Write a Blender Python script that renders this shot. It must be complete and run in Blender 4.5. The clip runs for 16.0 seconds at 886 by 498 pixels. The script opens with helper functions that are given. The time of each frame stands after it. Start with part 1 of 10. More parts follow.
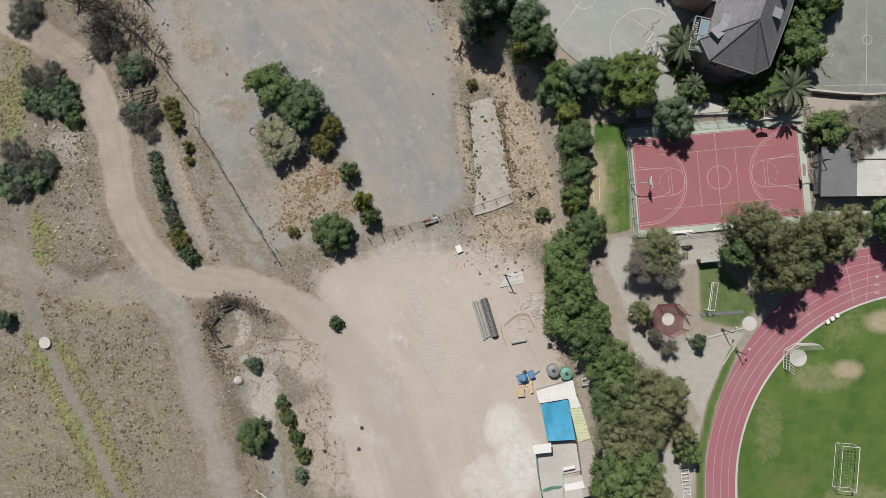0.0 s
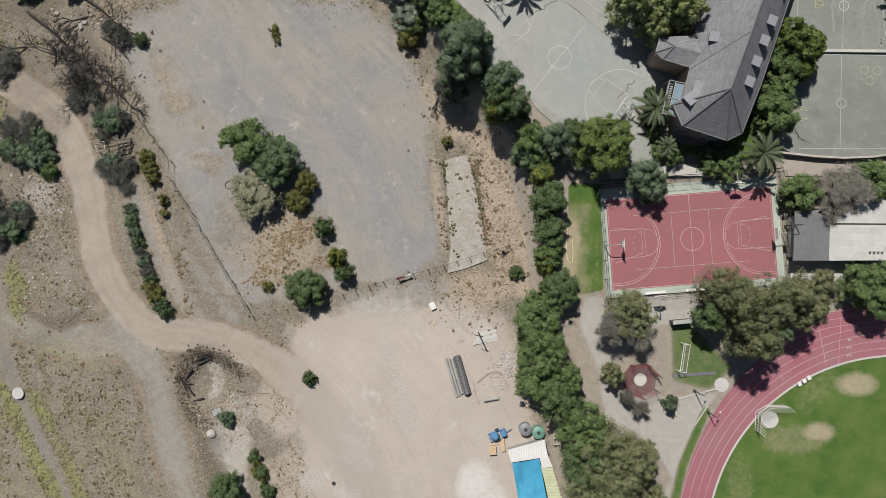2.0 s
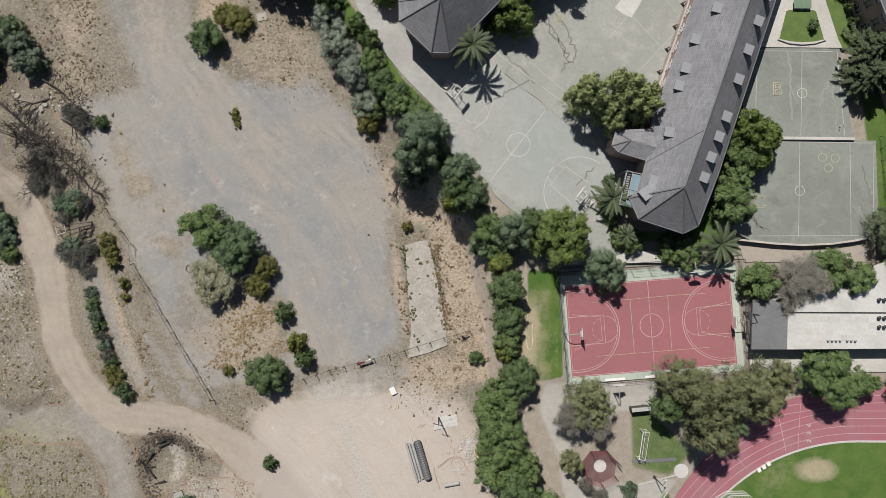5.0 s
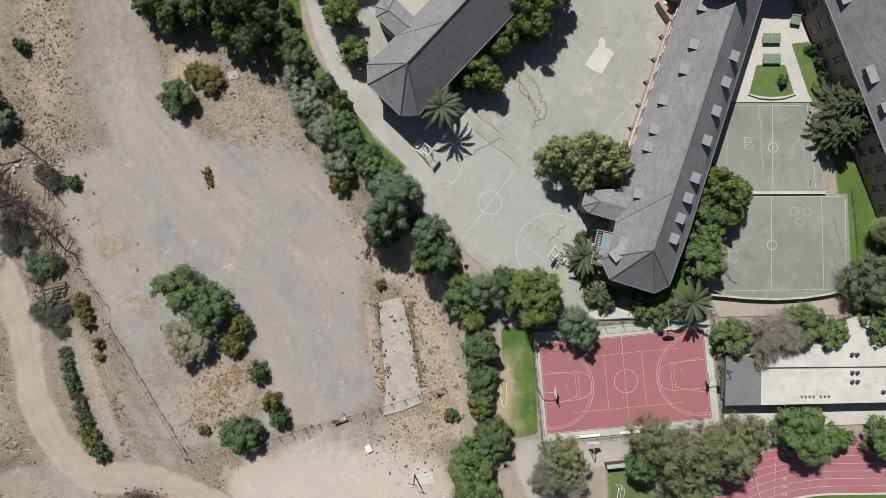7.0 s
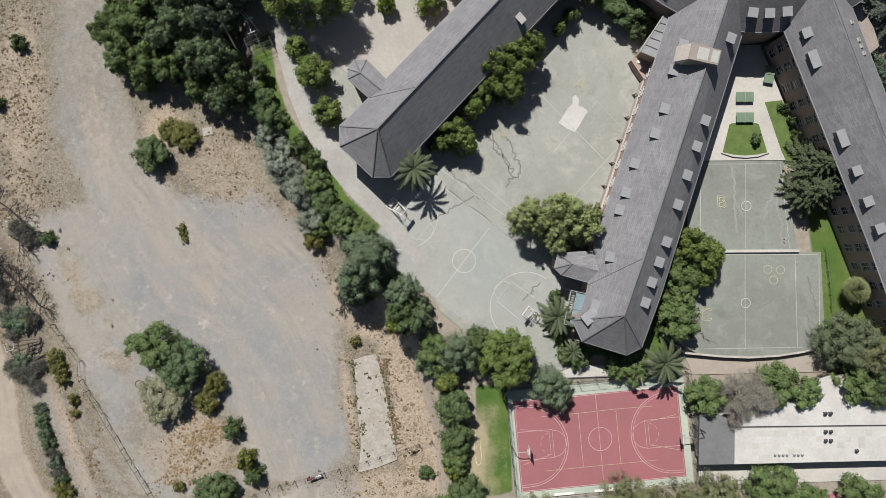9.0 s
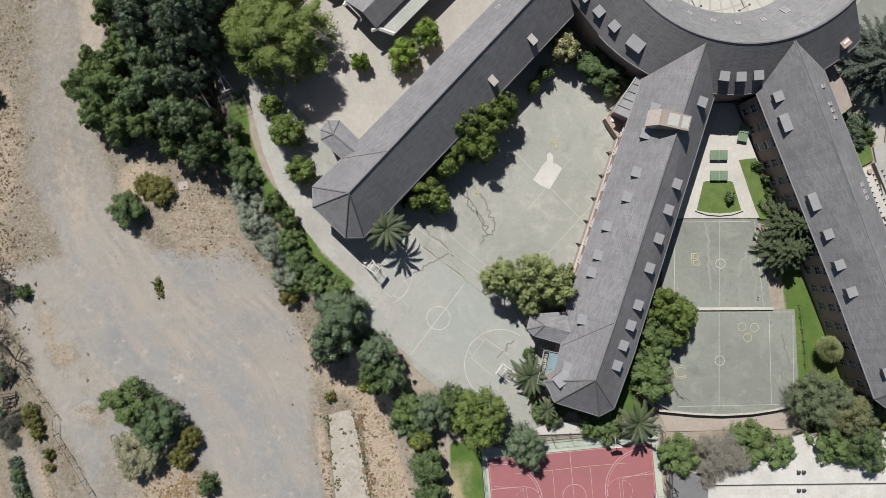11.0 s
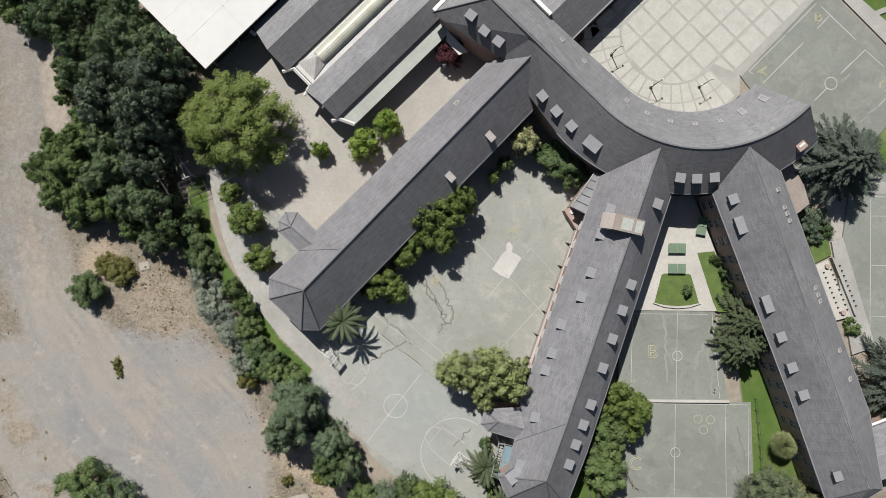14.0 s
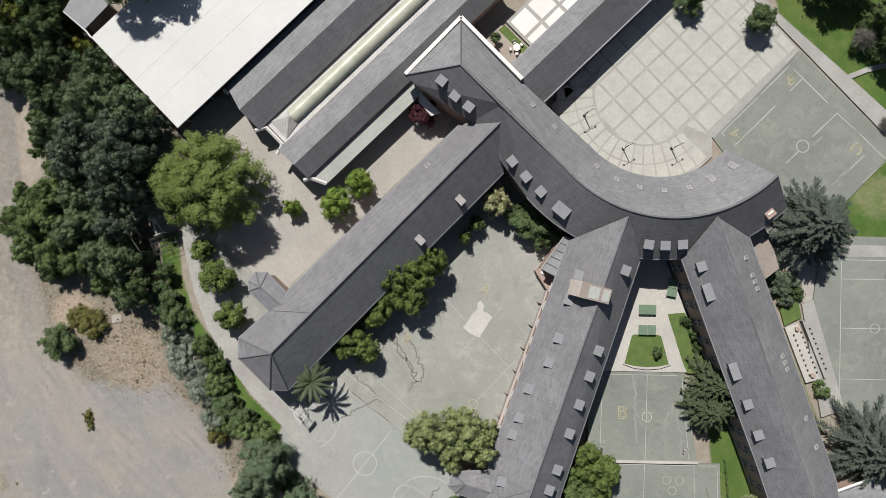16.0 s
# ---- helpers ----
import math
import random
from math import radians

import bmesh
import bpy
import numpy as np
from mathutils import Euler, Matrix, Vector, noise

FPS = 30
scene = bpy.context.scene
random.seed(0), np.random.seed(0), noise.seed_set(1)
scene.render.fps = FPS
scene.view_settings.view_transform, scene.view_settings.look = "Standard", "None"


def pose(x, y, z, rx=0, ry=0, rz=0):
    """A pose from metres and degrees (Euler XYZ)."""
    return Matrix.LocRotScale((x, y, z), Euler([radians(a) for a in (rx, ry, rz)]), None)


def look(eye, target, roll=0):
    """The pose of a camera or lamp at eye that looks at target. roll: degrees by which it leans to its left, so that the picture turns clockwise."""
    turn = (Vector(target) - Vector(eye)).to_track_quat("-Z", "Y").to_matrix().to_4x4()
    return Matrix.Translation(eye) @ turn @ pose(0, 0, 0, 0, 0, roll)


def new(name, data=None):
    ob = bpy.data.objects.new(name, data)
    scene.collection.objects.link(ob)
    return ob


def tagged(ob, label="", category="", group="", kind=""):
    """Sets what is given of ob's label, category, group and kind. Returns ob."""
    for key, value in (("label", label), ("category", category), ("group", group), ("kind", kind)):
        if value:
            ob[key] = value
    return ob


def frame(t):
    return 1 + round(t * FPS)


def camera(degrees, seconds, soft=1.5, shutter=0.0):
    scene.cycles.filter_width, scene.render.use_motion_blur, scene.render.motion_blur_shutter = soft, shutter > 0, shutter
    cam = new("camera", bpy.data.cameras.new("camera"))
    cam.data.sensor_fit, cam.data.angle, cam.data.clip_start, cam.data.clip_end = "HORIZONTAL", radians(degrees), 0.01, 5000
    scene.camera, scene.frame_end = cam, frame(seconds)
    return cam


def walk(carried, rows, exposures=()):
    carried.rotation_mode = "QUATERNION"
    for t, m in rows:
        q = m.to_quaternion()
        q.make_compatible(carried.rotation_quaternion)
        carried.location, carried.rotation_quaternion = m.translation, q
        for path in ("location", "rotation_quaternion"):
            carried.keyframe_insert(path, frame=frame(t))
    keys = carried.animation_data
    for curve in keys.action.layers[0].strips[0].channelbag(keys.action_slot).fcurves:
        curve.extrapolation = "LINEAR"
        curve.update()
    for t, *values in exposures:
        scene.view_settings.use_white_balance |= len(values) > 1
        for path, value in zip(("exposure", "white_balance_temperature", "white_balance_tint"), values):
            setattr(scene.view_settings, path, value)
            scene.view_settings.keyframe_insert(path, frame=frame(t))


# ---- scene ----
cam = camera(61.0, 16.0, soft=0.4)
METRES, EYE, TILT, LEAN, TURN = 79.5, 120.0, -90.0, 0.0, 0.0
ROWS = [
    (0.0, 0.0, 0.0, 0.0, 0.0, 0.0, -0.0),
    (0.5, 0.0125, 0.0002, 0.0277, -0.01, 0.01, -0.22),
    (1.0, 0.0246, -0.0003, 0.0574, -0.06, 0.04, -0.4),
    (1.5, 0.0376, -0.0001, 0.0857, -0.05, 0.03, -0.52),
    (2.0, 0.0499, -0.0006, 0.1143, -0.11, 0.11, -0.61),
    (2.5, 0.0593, -0.0009, 0.1417, -0.23, 0.12, -0.69),
    (3.0, 0.0749, -0.0007, 0.1718, -0.17, 0.13, -0.7),
    (3.5, 0.0867, -0.0009, 0.2003, -0.2, 0.12, -0.72),
    (4.0, 0.1003, -0.0008, 0.2311, -0.21, 0.11, -0.76),
    (6.5, 0.1634, -0.0006, 0.3725, -0.33, 0.23, 0.15),
    (7.0, 0.1774, -0.0004, 0.4031, -0.34, 0.21, 0.24),
    (7.5, 0.1893, -0.0008, 0.4287, -0.37, 0.29, 0.26),
    (8.0, 0.2022, -0.0006, 0.4598, -0.4, 0.25, 0.29),
    (8.5, 0.2135, -0.0005, 0.4891, -0.44, 0.2, 0.32),
    (9.0, 0.2263, -0.001, 0.5174, -0.47, 0.27, 0.33),
    (11.5, 0.2888, -0.0032, 0.6582, -0.57, 0.36, 0.23),
    (12.0, 0.3017, -0.0039, 0.6881, -0.61, 0.37, 0.14),
    (12.5, 0.3136, -0.0047, 0.7156, -0.65, 0.38, 0.07),
    (13.0, 0.3268, -0.0056, 0.7459, -0.69, 0.38, -0.09),
    (13.5, 0.3385, -0.0065, 0.7727, -0.73, 0.42, -0.33),
    (14.0, 0.3522, -0.0075, 0.8023, -0.75, 0.44, -0.6),
    (14.5, 0.3644, -0.0086, 0.8281, -0.79, 0.53, -0.79),
    (15.0, 0.378, -0.0097, 0.8573, -0.81, 0.57, -0.97),
    (15.5, 0.3912, -0.0108, 0.884, -0.82, 0.62, -1.14),
    (16.0, 0.4054, -0.0122, 0.9135, -0.83, 0.68, -1.25),
]
walk(cam, [(t, pose(0, 0, EYE, TILT, LEAN, TURN) @ pose(METRES * x, METRES * y, METRES * z, 90 + pitch, roll, yaw)) for t, x, y, z, yaw, pitch, roll in ROWS],
     exposures=[(0.0, -0.13), (4.0, -0.06), (8.0, 0.10), (12.0, 0.14), (14.0, 0.10), (16.0, 0.02)])

# ---------------------------------------------------------------- light
SUN_ELEV, SUN_DIR = 58.0, Vector((-0.43, 0.90))      # plan direction towards the sun
world = bpy.data.worlds.new("sky")
scene.world = world
world.use_nodes = True
wn = world.node_tree
sky = wn.nodes.new("ShaderNodeTexSky")
sky.sky_type = "NISHITA"
sky.sun_disc = False
sky.sun_elevation = radians(SUN_ELEV)
sky.sun_rotation = math.atan2(SUN_DIR.x, SUN_DIR.y)
wn.links.new(sky.outputs[0], wn.nodes["Background"].inputs[0])
wn.nodes["Background"].inputs[1].default_value = 0.051
lamp = bpy.data.lights.new("sun", "SUN")
lamp.energy, lamp.angle, lamp.color = 5.95, radians(0.53), (1.0, 0.955, 0.905)
sun = new("sun", lamp)
d = SUN_DIR.normalized() * math.cos(radians(SUN_ELEV))
sun.matrix_world = look((d.x * 300, d.y * 300, 300 * math.sin(radians(SUN_ELEV))), (0, 0, 0))

# ---------------------------------------------------------------- materials


class Graph:
    """Short hand for a material's node tree."""

    def __init__(self, name):
        self.m = bpy.data.materials.new(name)
        self.m.use_nodes = True
        self.t = self.m.node_tree
        self.bsdf = self.t.nodes["Principled BSDF"]
        self.tc = self.t.nodes.new("ShaderNodeTexCoord")

    def link(self, a, b):
        self.t.links.new(a, b)

    def noise(self, scale, detail=4.0, rough=0.55, vec=None, distort=0.0):
        node = self.t.nodes.new("ShaderNodeTexNoise")
        node.inputs["Scale"].default_value = scale
        node.inputs["Detail"].default_value = detail
        node.inputs["Roughness"].default_value = rough
        node.inputs["Distortion"].default_value = distort
        self.link(vec if vec else self.tc.outputs["Object"], node.inputs["Vector"])
        return node.outputs[0]

    def ramp(self, src, lo, hi, a=0.0, b=1.0):
        node = self.t.nodes.new("ShaderNodeMapRange")
        node.inputs["From Min"].default_value, node.inputs["From Max"].default_value = lo, hi
        node.inputs["To Min"].default_value, node.inputs["To Max"].default_value = a, b
        self.link(src, node.inputs["Value"])
        return node.outputs[0]

    def math(self, op, a, b):
        node = self.t.nodes.new("ShaderNodeMath")
        node.operation = op
        for i, v in enumerate((a, b)):
            if isinstance(v, (int, float)):
                node.inputs[i].default_value = v
            else:
                self.link(v, node.inputs[i])
        return node.outputs[0]

    def mix(self, fac, a, b, mode="MIX"):
        node = self.t.nodes.new("ShaderNodeMixRGB")
        node.blend_type = mode
        for i, v in enumerate((fac, a, b)):
            if isinstance(v, (int, float)):
                node.inputs[i].default_value = v
            elif isinstance(v, tuple):
                node.inputs[i].default_value = (*v, 1.0)
            else:
                self.link(v, node.inputs[i])
        return node.outputs[0]

    def bump(self, src, strength, dist):
        node = self.t.nodes.new("ShaderNodeBump")
        node.inputs["Strength"].default_value, node.inputs["Distance"].default_value = strength, dist
        self.link(src, node.inputs["Height"])
        self.link(node.outputs[0], self.bsdf.inputs["Normal"])

    def done(self, color, rough=0.85, metal=0.0, spec=0.3):
        if isinstance(color, tuple):
            self.bsdf.inputs["Base Color"].default_value = (*color, 1.0)
        else:
            self.link(color, self.bsdf.inputs["Base Color"])
        self.bsdf.inputs["Roughness"].default_value = rough
        self.bsdf.inputs["Metallic"].default_value = metal
        self.bsdf.inputs["Specular IOR Level"].default_value = spec
        return self.m


def scaled(c, k):
    return tuple(min(1.0, v * k) for v in c)


def surf(name, c, c2=None, big=0.12, fine=2.5, rough=0.85, metal=0.0, bump=0.3, wear=0.5, spec=0.3):
    """A weathered surface: broad stains, middle mottling and fine grain."""
    g = Graph(name)
    c2 = c2 or scaled(c, 0.78)
    col = g.mix(g.ramp(g.noise(big, 5, 0.6), 0.38, 0.66), c, c2)
    col = g.mix(g.ramp(g.noise(fine, 5, 0.65), 0.35, 0.7, 0, wear), col, scaled(c2, 0.82))
    col = g.mix(g.ramp(g.noise(big * 4.3, 6, 0.7), 0.55, 0.75, 0, wear * 0.7), col, scaled(c, 1.14))
    if bump:
        g.bump(g.noise(fine * 3, 5, 0.7), bump, 0.02)
    return g.done(col, rough, metal, spec)


def court_mat(name, c, c2):
    """Old painted concrete: bleached and stained patches, scuffs, fine grain and hairline cracks."""
    g = Graph(name)
    col = g.mix(g.ramp(g.noise(0.09, 5, 0.6), 0.38, 0.64), c, c2)
    col = g.mix(g.ramp(g.noise(0.30, 6, 0.68, None, 0.6), 0.50, 0.68, 0, 0.75), col, tuple(v * k for v, k in zip(c, (1.22, 1.17, 1.16))))
    col = g.mix(g.ramp(g.noise(0.19, 6, 0.7, None, 0.8), 0.55, 0.70, 0, 0.7), col, tuple(v * k for v, k in zip(c2, (0.78, 0.78, 0.76))))
    col = g.mix(g.ramp(g.noise(0.75, 6, 0.72), 0.58, 0.72, 0, 0.6), col, scaled(c2, 0.72))
    col = g.mix(g.ramp(g.noise(2.2, 5, 0.7), 0.45, 0.72, 0, 0.45), col, scaled(c2, 0.84))
    col = g.mix(g.ramp(g.noise(7.0, 4, 0.75), 0.5, 0.75, 0, 0.4), col, scaled(c, 1.2))
    v = g.t.nodes.new("ShaderNodeTexVoronoi")
    v.feature = "DISTANCE_TO_EDGE"
    v.inputs["Scale"].default_value = 0.16
    bend = g.mix(0.25, g.tc.outputs["Object"], g.t.nodes.new("ShaderNodeTexNoise").outputs["Color"], "ADD")
    g.link(bend, v.inputs["Vector"])
    col = g.mix(g.ramp(v.outputs["Distance"], 0.008, 0.002, 0, 0.12), col, scaled(c2, 0.6))
    g.bump(g.noise(6.0, 5, 0.7), 0.25, 0.02)
    return g.done(col, 0.88, 0, 0.25)


def roof_mat(name, c, row=0.3):
    """Rows of shingles along the eaves, with weather streaks that run down the slope."""
    g = Graph(name)
    uv = g.tc.outputs["UV"]
    br = g.t.nodes.new("ShaderNodeTexBrick")
    g.link(uv, br.inputs["Vector"])
    br.inputs["Color1"].default_value = (*scaled(c, 1.18), 1)
    br.inputs["Color2"].default_value = (*scaled(c, 0.8), 1)
    br.inputs["Mortar"].default_value = (*scaled(c, 0.6), 1)
    br.inputs["Scale"].default_value = 1.0
    br.inputs["Mortar Size"].default_value = 0.018
    br.inputs["Brick Width"].default_value = 0.95
    br.inputs["Row Height"].default_value = row
    mp = g.t.nodes.new("ShaderNodeMapping")
    mp.inputs["Scale"].default_value = (1.0, 0.12, 1.0)
    g.link(uv, mp.inputs["Vector"])
    streak = g.noise(1.1, 5, 0.7, mp.outputs[0])
    col = g.mix(g.ramp(streak, 0.35, 0.7, 0, 0.55), br.outputs[0], scaled(c, 1.3))
    col = g.mix(g.ramp(g.noise(0.14, 5, 0.6), 0.4, 0.7, 0, 0.6), col, scaled(c, 0.72))
    col = g.mix(g.ramp(g.noise(3.0, 4, 0.7), 0.55, 0.8, 0, 0.5), col, scaled(c, 1.5))
    g.bump(br.outputs["Fac"], 0.35, 0.015)
    return g.done(col, 0.88, 0, 0.25)


def leaf_mat(name, c, c2, tip=None):
    """Leaves: each clump a little different, each plant too."""
    g = Graph(name)
    geo = g.t.nodes.new("ShaderNodeNewGeometry")
    info = g.t.nodes.new("ShaderNodeObjectInfo")
    col = g.mix(g.ramp(g.noise(1.3, 2, 0.6), 0.36, 0.62), c, c2)
    col = g.mix(g.math("MULTIPLY", geo.outputs["Random Per Island"], 0.4), col, scaled(c2, 1.15))
    col = g.mix(g.math("MULTIPLY", info.outputs["Random"], 0.45), col, scaled(c2, 0.8))
    if tip:
        col = g.mix(g.ramp(geo.outputs["Random Per Island"], 0.72, 0.78), col, tip)
    m = g.done(col, 0.6, 0, 0.25)
    through_leaf = g.t.nodes.new("ShaderNodeBsdfTranslucent")
    g.link(g.mix(0.5, col, scaled(c2, 1.5)), through_leaf.inputs[0])
    both = g.t.nodes.new("ShaderNodeMixShader")
    both.inputs[0].default_value = 0.2
    g.link(g.bsdf.outputs[0], both.inputs[1])
    g.link(through_leaf.outputs[0], both.inputs[2])
    g.link(both.outputs[0], g.t.nodes["Material Output"].inputs[0])
    return m


def striped(name, c, c2, pitch, along=0, rough=0.5, metal=0.0):
    """Corrugated sheet or boards: ribs along one of the object's axes."""
    g = Graph(name)
    wave = g.t.nodes.new("ShaderNodeTexWave")
    wave.bands_direction = "XY"[along]
    wave.inputs["Scale"].default_value = 0.314 / pitch
    wave.inputs["Distortion"].default_value = 0.3
    g.link(g.tc.outputs["Object"], wave.inputs["Vector"])
    col = g.mix(g.ramp(g.noise(0.5, 5, 0.65), 0.4, 0.7), c, c2)
    col = g.mix(g.ramp(g.noise(4.0, 4, 0.7), 0.5, 0.75, 0, 0.4), col, scaled(c2, 0.7))
    col = g.mix(g.math("MULTIPLY", wave.outputs["Fac"], 0.3), col, scaled(c2, 0.75))
    g.bump(wave.outputs["Fac"], 0.5, 0.03)
    return g.done(col, rough, metal, 0.4)


M = {
    "roof": roof_mat("grey_shingle", (0.172, 0.172, 0.18)),
    # roof2 and roofl: shingle copies with shade and sun put into the colour
    "roof2": roof_mat("dark_shade_shingle", (0.122, 0.122, 0.128), 0.22),
    "roofl": roof_mat("pale_lit_shingle", (0.18, 0.182, 0.188), 0.35),
    "slate": surf("flat_sheet_grey", (0.245, 0.25, 0.26), fine=1.2),
    "slate2": surf("dark_sheet_grey", (0.145, 0.147, 0.15), (0.115, 0.117, 0.12), fine=1.2),
    "oldslab": surf("old_weathered_slab", (0.333, 0.314, 0.278), (0.263, 0.240, 0.205), big=0.5, fine=2.0, wear=0.7),
    "lantern": surf("brown_grey_lantern_roof", (0.26, 0.225, 0.195), (0.21, 0.18, 0.16), big=0.6),
    "joint": surf("dark_paving_joint", (0.314, 0.315, 0.292), (0.258, 0.255, 0.235), big=0.4),
    "redline": surf("worn_white_line_on_red", (0.44, 0.33, 0.325), (0.35, 0.22, 0.22), fine=3, bump=0, wear=0.6),
    "hose": surf("cream_rubber", (0.62, 0.56, 0.38), (0.52, 0.46, 0.30), fine=4),
    "lid": surf("grey_sheet_lid", (0.222, 0.226, 0.238), (0.186, 0.190, 0.201), fine=1.2),
    "fascia": surf("grey_painted_fascia", (0.16, 0.16, 0.165)),
    "white": surf("white_paint", (0.62, 0.61, 0.585), (0.52, 0.51, 0.49), rough=0.5, wear=0.3),
    "brick": surf("pink_brown_render", (0.335, 0.25, 0.212), (0.275, 0.207, 0.177), big=0.4),
    "pink": surf("pink_paint", (0.42, 0.375, 0.345), (0.34, 0.30, 0.275)),
    "glass": Graph("window_glass").done((0.03, 0.035, 0.04), 0.08, 0, 0.6),
    "frame": surf("window_frame_grey", (0.4, 0.38, 0.36)),
    "concrete": surf("pale_concrete", (0.417, 0.404, 0.370), (0.339, 0.330, 0.305), big=0.2),
    "apron": surf("worn_concrete_apron", (0.335, 0.32, 0.29), (0.275, 0.262, 0.238), big=0.15),
    "plate": surf("pale_plaza_plate", (0.387, 0.389, 0.354), (0.332, 0.332, 0.301), big=0.5),
    "slab": surf("grey_concrete", (0.317, 0.315, 0.295), (0.250, 0.246, 0.230), big=0.25),
    "yard": court_mat("green_grey_court", (0.261, 0.266, 0.242), (0.216, 0.223, 0.202)),
    "yard2": court_mat("green_court", (0.185, 0.199, 0.176), (0.153, 0.163, 0.146)),
    "teal": court_mat("worn_teal_court_paint", (0.235, 0.255, 0.240), (0.265, 0.265, 0.247)),
    "teal2": surf("blue_green_glazing", (0.17, 0.245, 0.28), (0.13, 0.19, 0.22), rough=0.35, bump=0),
    "patch": surf("new_concrete", (0.446, 0.436, 0.408), (0.381, 0.372, 0.349)),
    "crack": surf("crack_filler", (0.125, 0.12, 0.105), (0.165, 0.158, 0.138), fine=4),
    "seal": surf("pale_filler", (0.235, 0.236, 0.216), (0.205, 0.205, 0.187), fine=4),
    "red": surf("red_court_paint", (0.252, 0.098, 0.108), (0.225, 0.093, 0.100), big=0.15, fine=1.6, wear=0.3),
    "rim": surf("pale_green_border", (0.350, 0.392, 0.329), (0.276, 0.307, 0.265)),
    "track": surf("red_track", (0.262, 0.090, 0.114), (0.248, 0.122, 0.136), big=0.18, fine=1.5, wear=0.4),
    "line": surf("white_line", (0.50, 0.485, 0.46), (0.38, 0.37, 0.345), fine=3, bump=0, wear=0.6),
    "faint": surf("worn_white_line", (0.405, 0.405, 0.378), (0.324, 0.333, 0.306), fine=4, bump=0, wear=0.6),
    "yellow": surf("yellow_line", (0.37, 0.345, 0.21), (0.32, 0.31, 0.215), fine=4, bump=0),
    "steel": surf("galvanised_steel", (0.42, 0.43, 0.44), rough=0.45, metal=0.6, bump=0),
    "dark": surf("dark_painted_steel", (0.045, 0.045, 0.045), rough=0.5, bump=0),
    "bark": surf("bark", (0.17, 0.13, 0.10), (0.11, 0.085, 0.07), big=1.0, fine=8),
    "dead": surf("dead_wood", (0.046, 0.040, 0.037), (0.030, 0.026, 0.024), big=1.0, fine=6),
    "timber": surf("raw_timber", (0.50, 0.38, 0.24), (0.40, 0.30, 0.19), big=0.7),
    "rust": surf("rusty_steel", (0.22, 0.11, 0.07), (0.15, 0.08, 0.055), big=0.8),
    "tarp": surf("blue_tarpaulin", (0.06, 0.30, 0.46), (0.05, 0.24, 0.38), big=0.6, rough=0.45),
    "bluepaint": surf("blue_paint", (0.09, 0.22, 0.38), big=0.8, rough=0.5),
    "tank": surf("green_tank", (0.13, 0.27, 0.21), big=0.8, rough=0.5),
    "tankg": surf("grey_tank", (0.20, 0.21, 0.22), big=0.8, rough=0.5),
    "pipe": striped("black_corrugated_pipe", (0.115, 0.117, 0.12), (0.085, 0.087, 0.09), 0.3, 0, 0.55),
    "zinc": striped("corrugated_zinc", (0.429, 0.421, 0.406), (0.328, 0.320, 0.304), 0.4, 0, 0.5),
    "zincw": striped("whitened_zinc", (0.60, 0.595, 0.58), (0.50, 0.49, 0.475), 0.4, 0, 0.5),
    "brown": striped("brown_sheet", (0.335, 0.295, 0.272), (0.275, 0.24, 0.22), 0.4, 1, 0.6),
    "lime": striped("pale_green_sheet", (0.45, 0.47, 0.30), (0.36, 0.38, 0.25), 0.5, 1, 0.6),
    "gym": surf("white_membrane_roof", (0.475, 0.48, 0.465), (0.43, 0.435, 0.42), big=0.06, fine=0.8, rough=0.55, bump=0.1, wear=0.25),
    "canopy": surf("pale_green_grey_sheet", (0.33, 0.345, 0.315), (0.27, 0.28, 0.26)),
    "barrel": surf("yellowed_fibreglass", (0.403, 0.410, 0.340), (0.331, 0.338, 0.272), big=0.5, rough=0.4),
    "whitetile": surf("white_sheet_roof", (0.450, 0.446, 0.423), (0.378, 0.373, 0.351), big=0.35, rough=0.55),
    "pingpong": surf("green_table", (0.13, 0.19, 0.13), (0.10, 0.15, 0.10), rough=0.5),
    "turf": surf("short_turf", (0.098, 0.143, 0.036), (0.066, 0.105, 0.029), big=0.8, fine=5, wear=0.6),
    "sand": surf("bare_earth", (0.302, 0.268, 0.230), (0.257, 0.226, 0.196), big=0.3),
    "stone": surf("rubble_stone", (0.42, 0.39, 0.35), (0.30, 0.28, 0.26), big=0.9, fine=6),
    "rubble": surf("small_grey_rubble", (0.300, 0.272, 0.235), (0.215, 0.195, 0.168), big=0.9, fine=6),
    "rednet": surf("maroon_net", (0.24, 0.05, 0.06), (0.18, 0.04, 0.05)),
    "maroon": surf("worn_maroon_rubber", (0.105, 0.049, 0.053), (0.147, 0.098, 0.090), big=0.6, fine=3),
    "cloth": surf("red_blanket", (0.16, 0.03, 0.045), big=2.0),
    "net": surf("orange_brown_line", (0.36, 0.24, 0.185), (0.31, 0.215, 0.165)),
    "litter": surf("mixed_litter", (0.34, 0.28, 0.21), (0.14, 0.11, 0.08), big=0.7),
    "terra": surf("terracotta", (0.38, 0.17, 0.11)),
    "weed": leaf_mat("dry_tuft", (0.270, 0.211, 0.140), (0.198, 0.153, 0.099)),
    "straw": leaf_mat("straw_tuft", (0.313, 0.267, 0.175), (0.239, 0.202, 0.129)),
    "weedg": leaf_mat("green_tuft", (0.11, 0.115, 0.045), (0.07, 0.075, 0.035)),
    "litterleaf": leaf_mat("dry_brush", (0.13, 0.105, 0.08), (0.08, 0.065, 0.05)),
    "rustgrass": leaf_mat("orange_brown_tuft", (0.300, 0.205, 0.115), (0.215, 0.160, 0.090)),
    "drytuft": leaf_mat("tawny_tuft", (0.27, 0.195, 0.115), (0.17, 0.125, 0.075)),
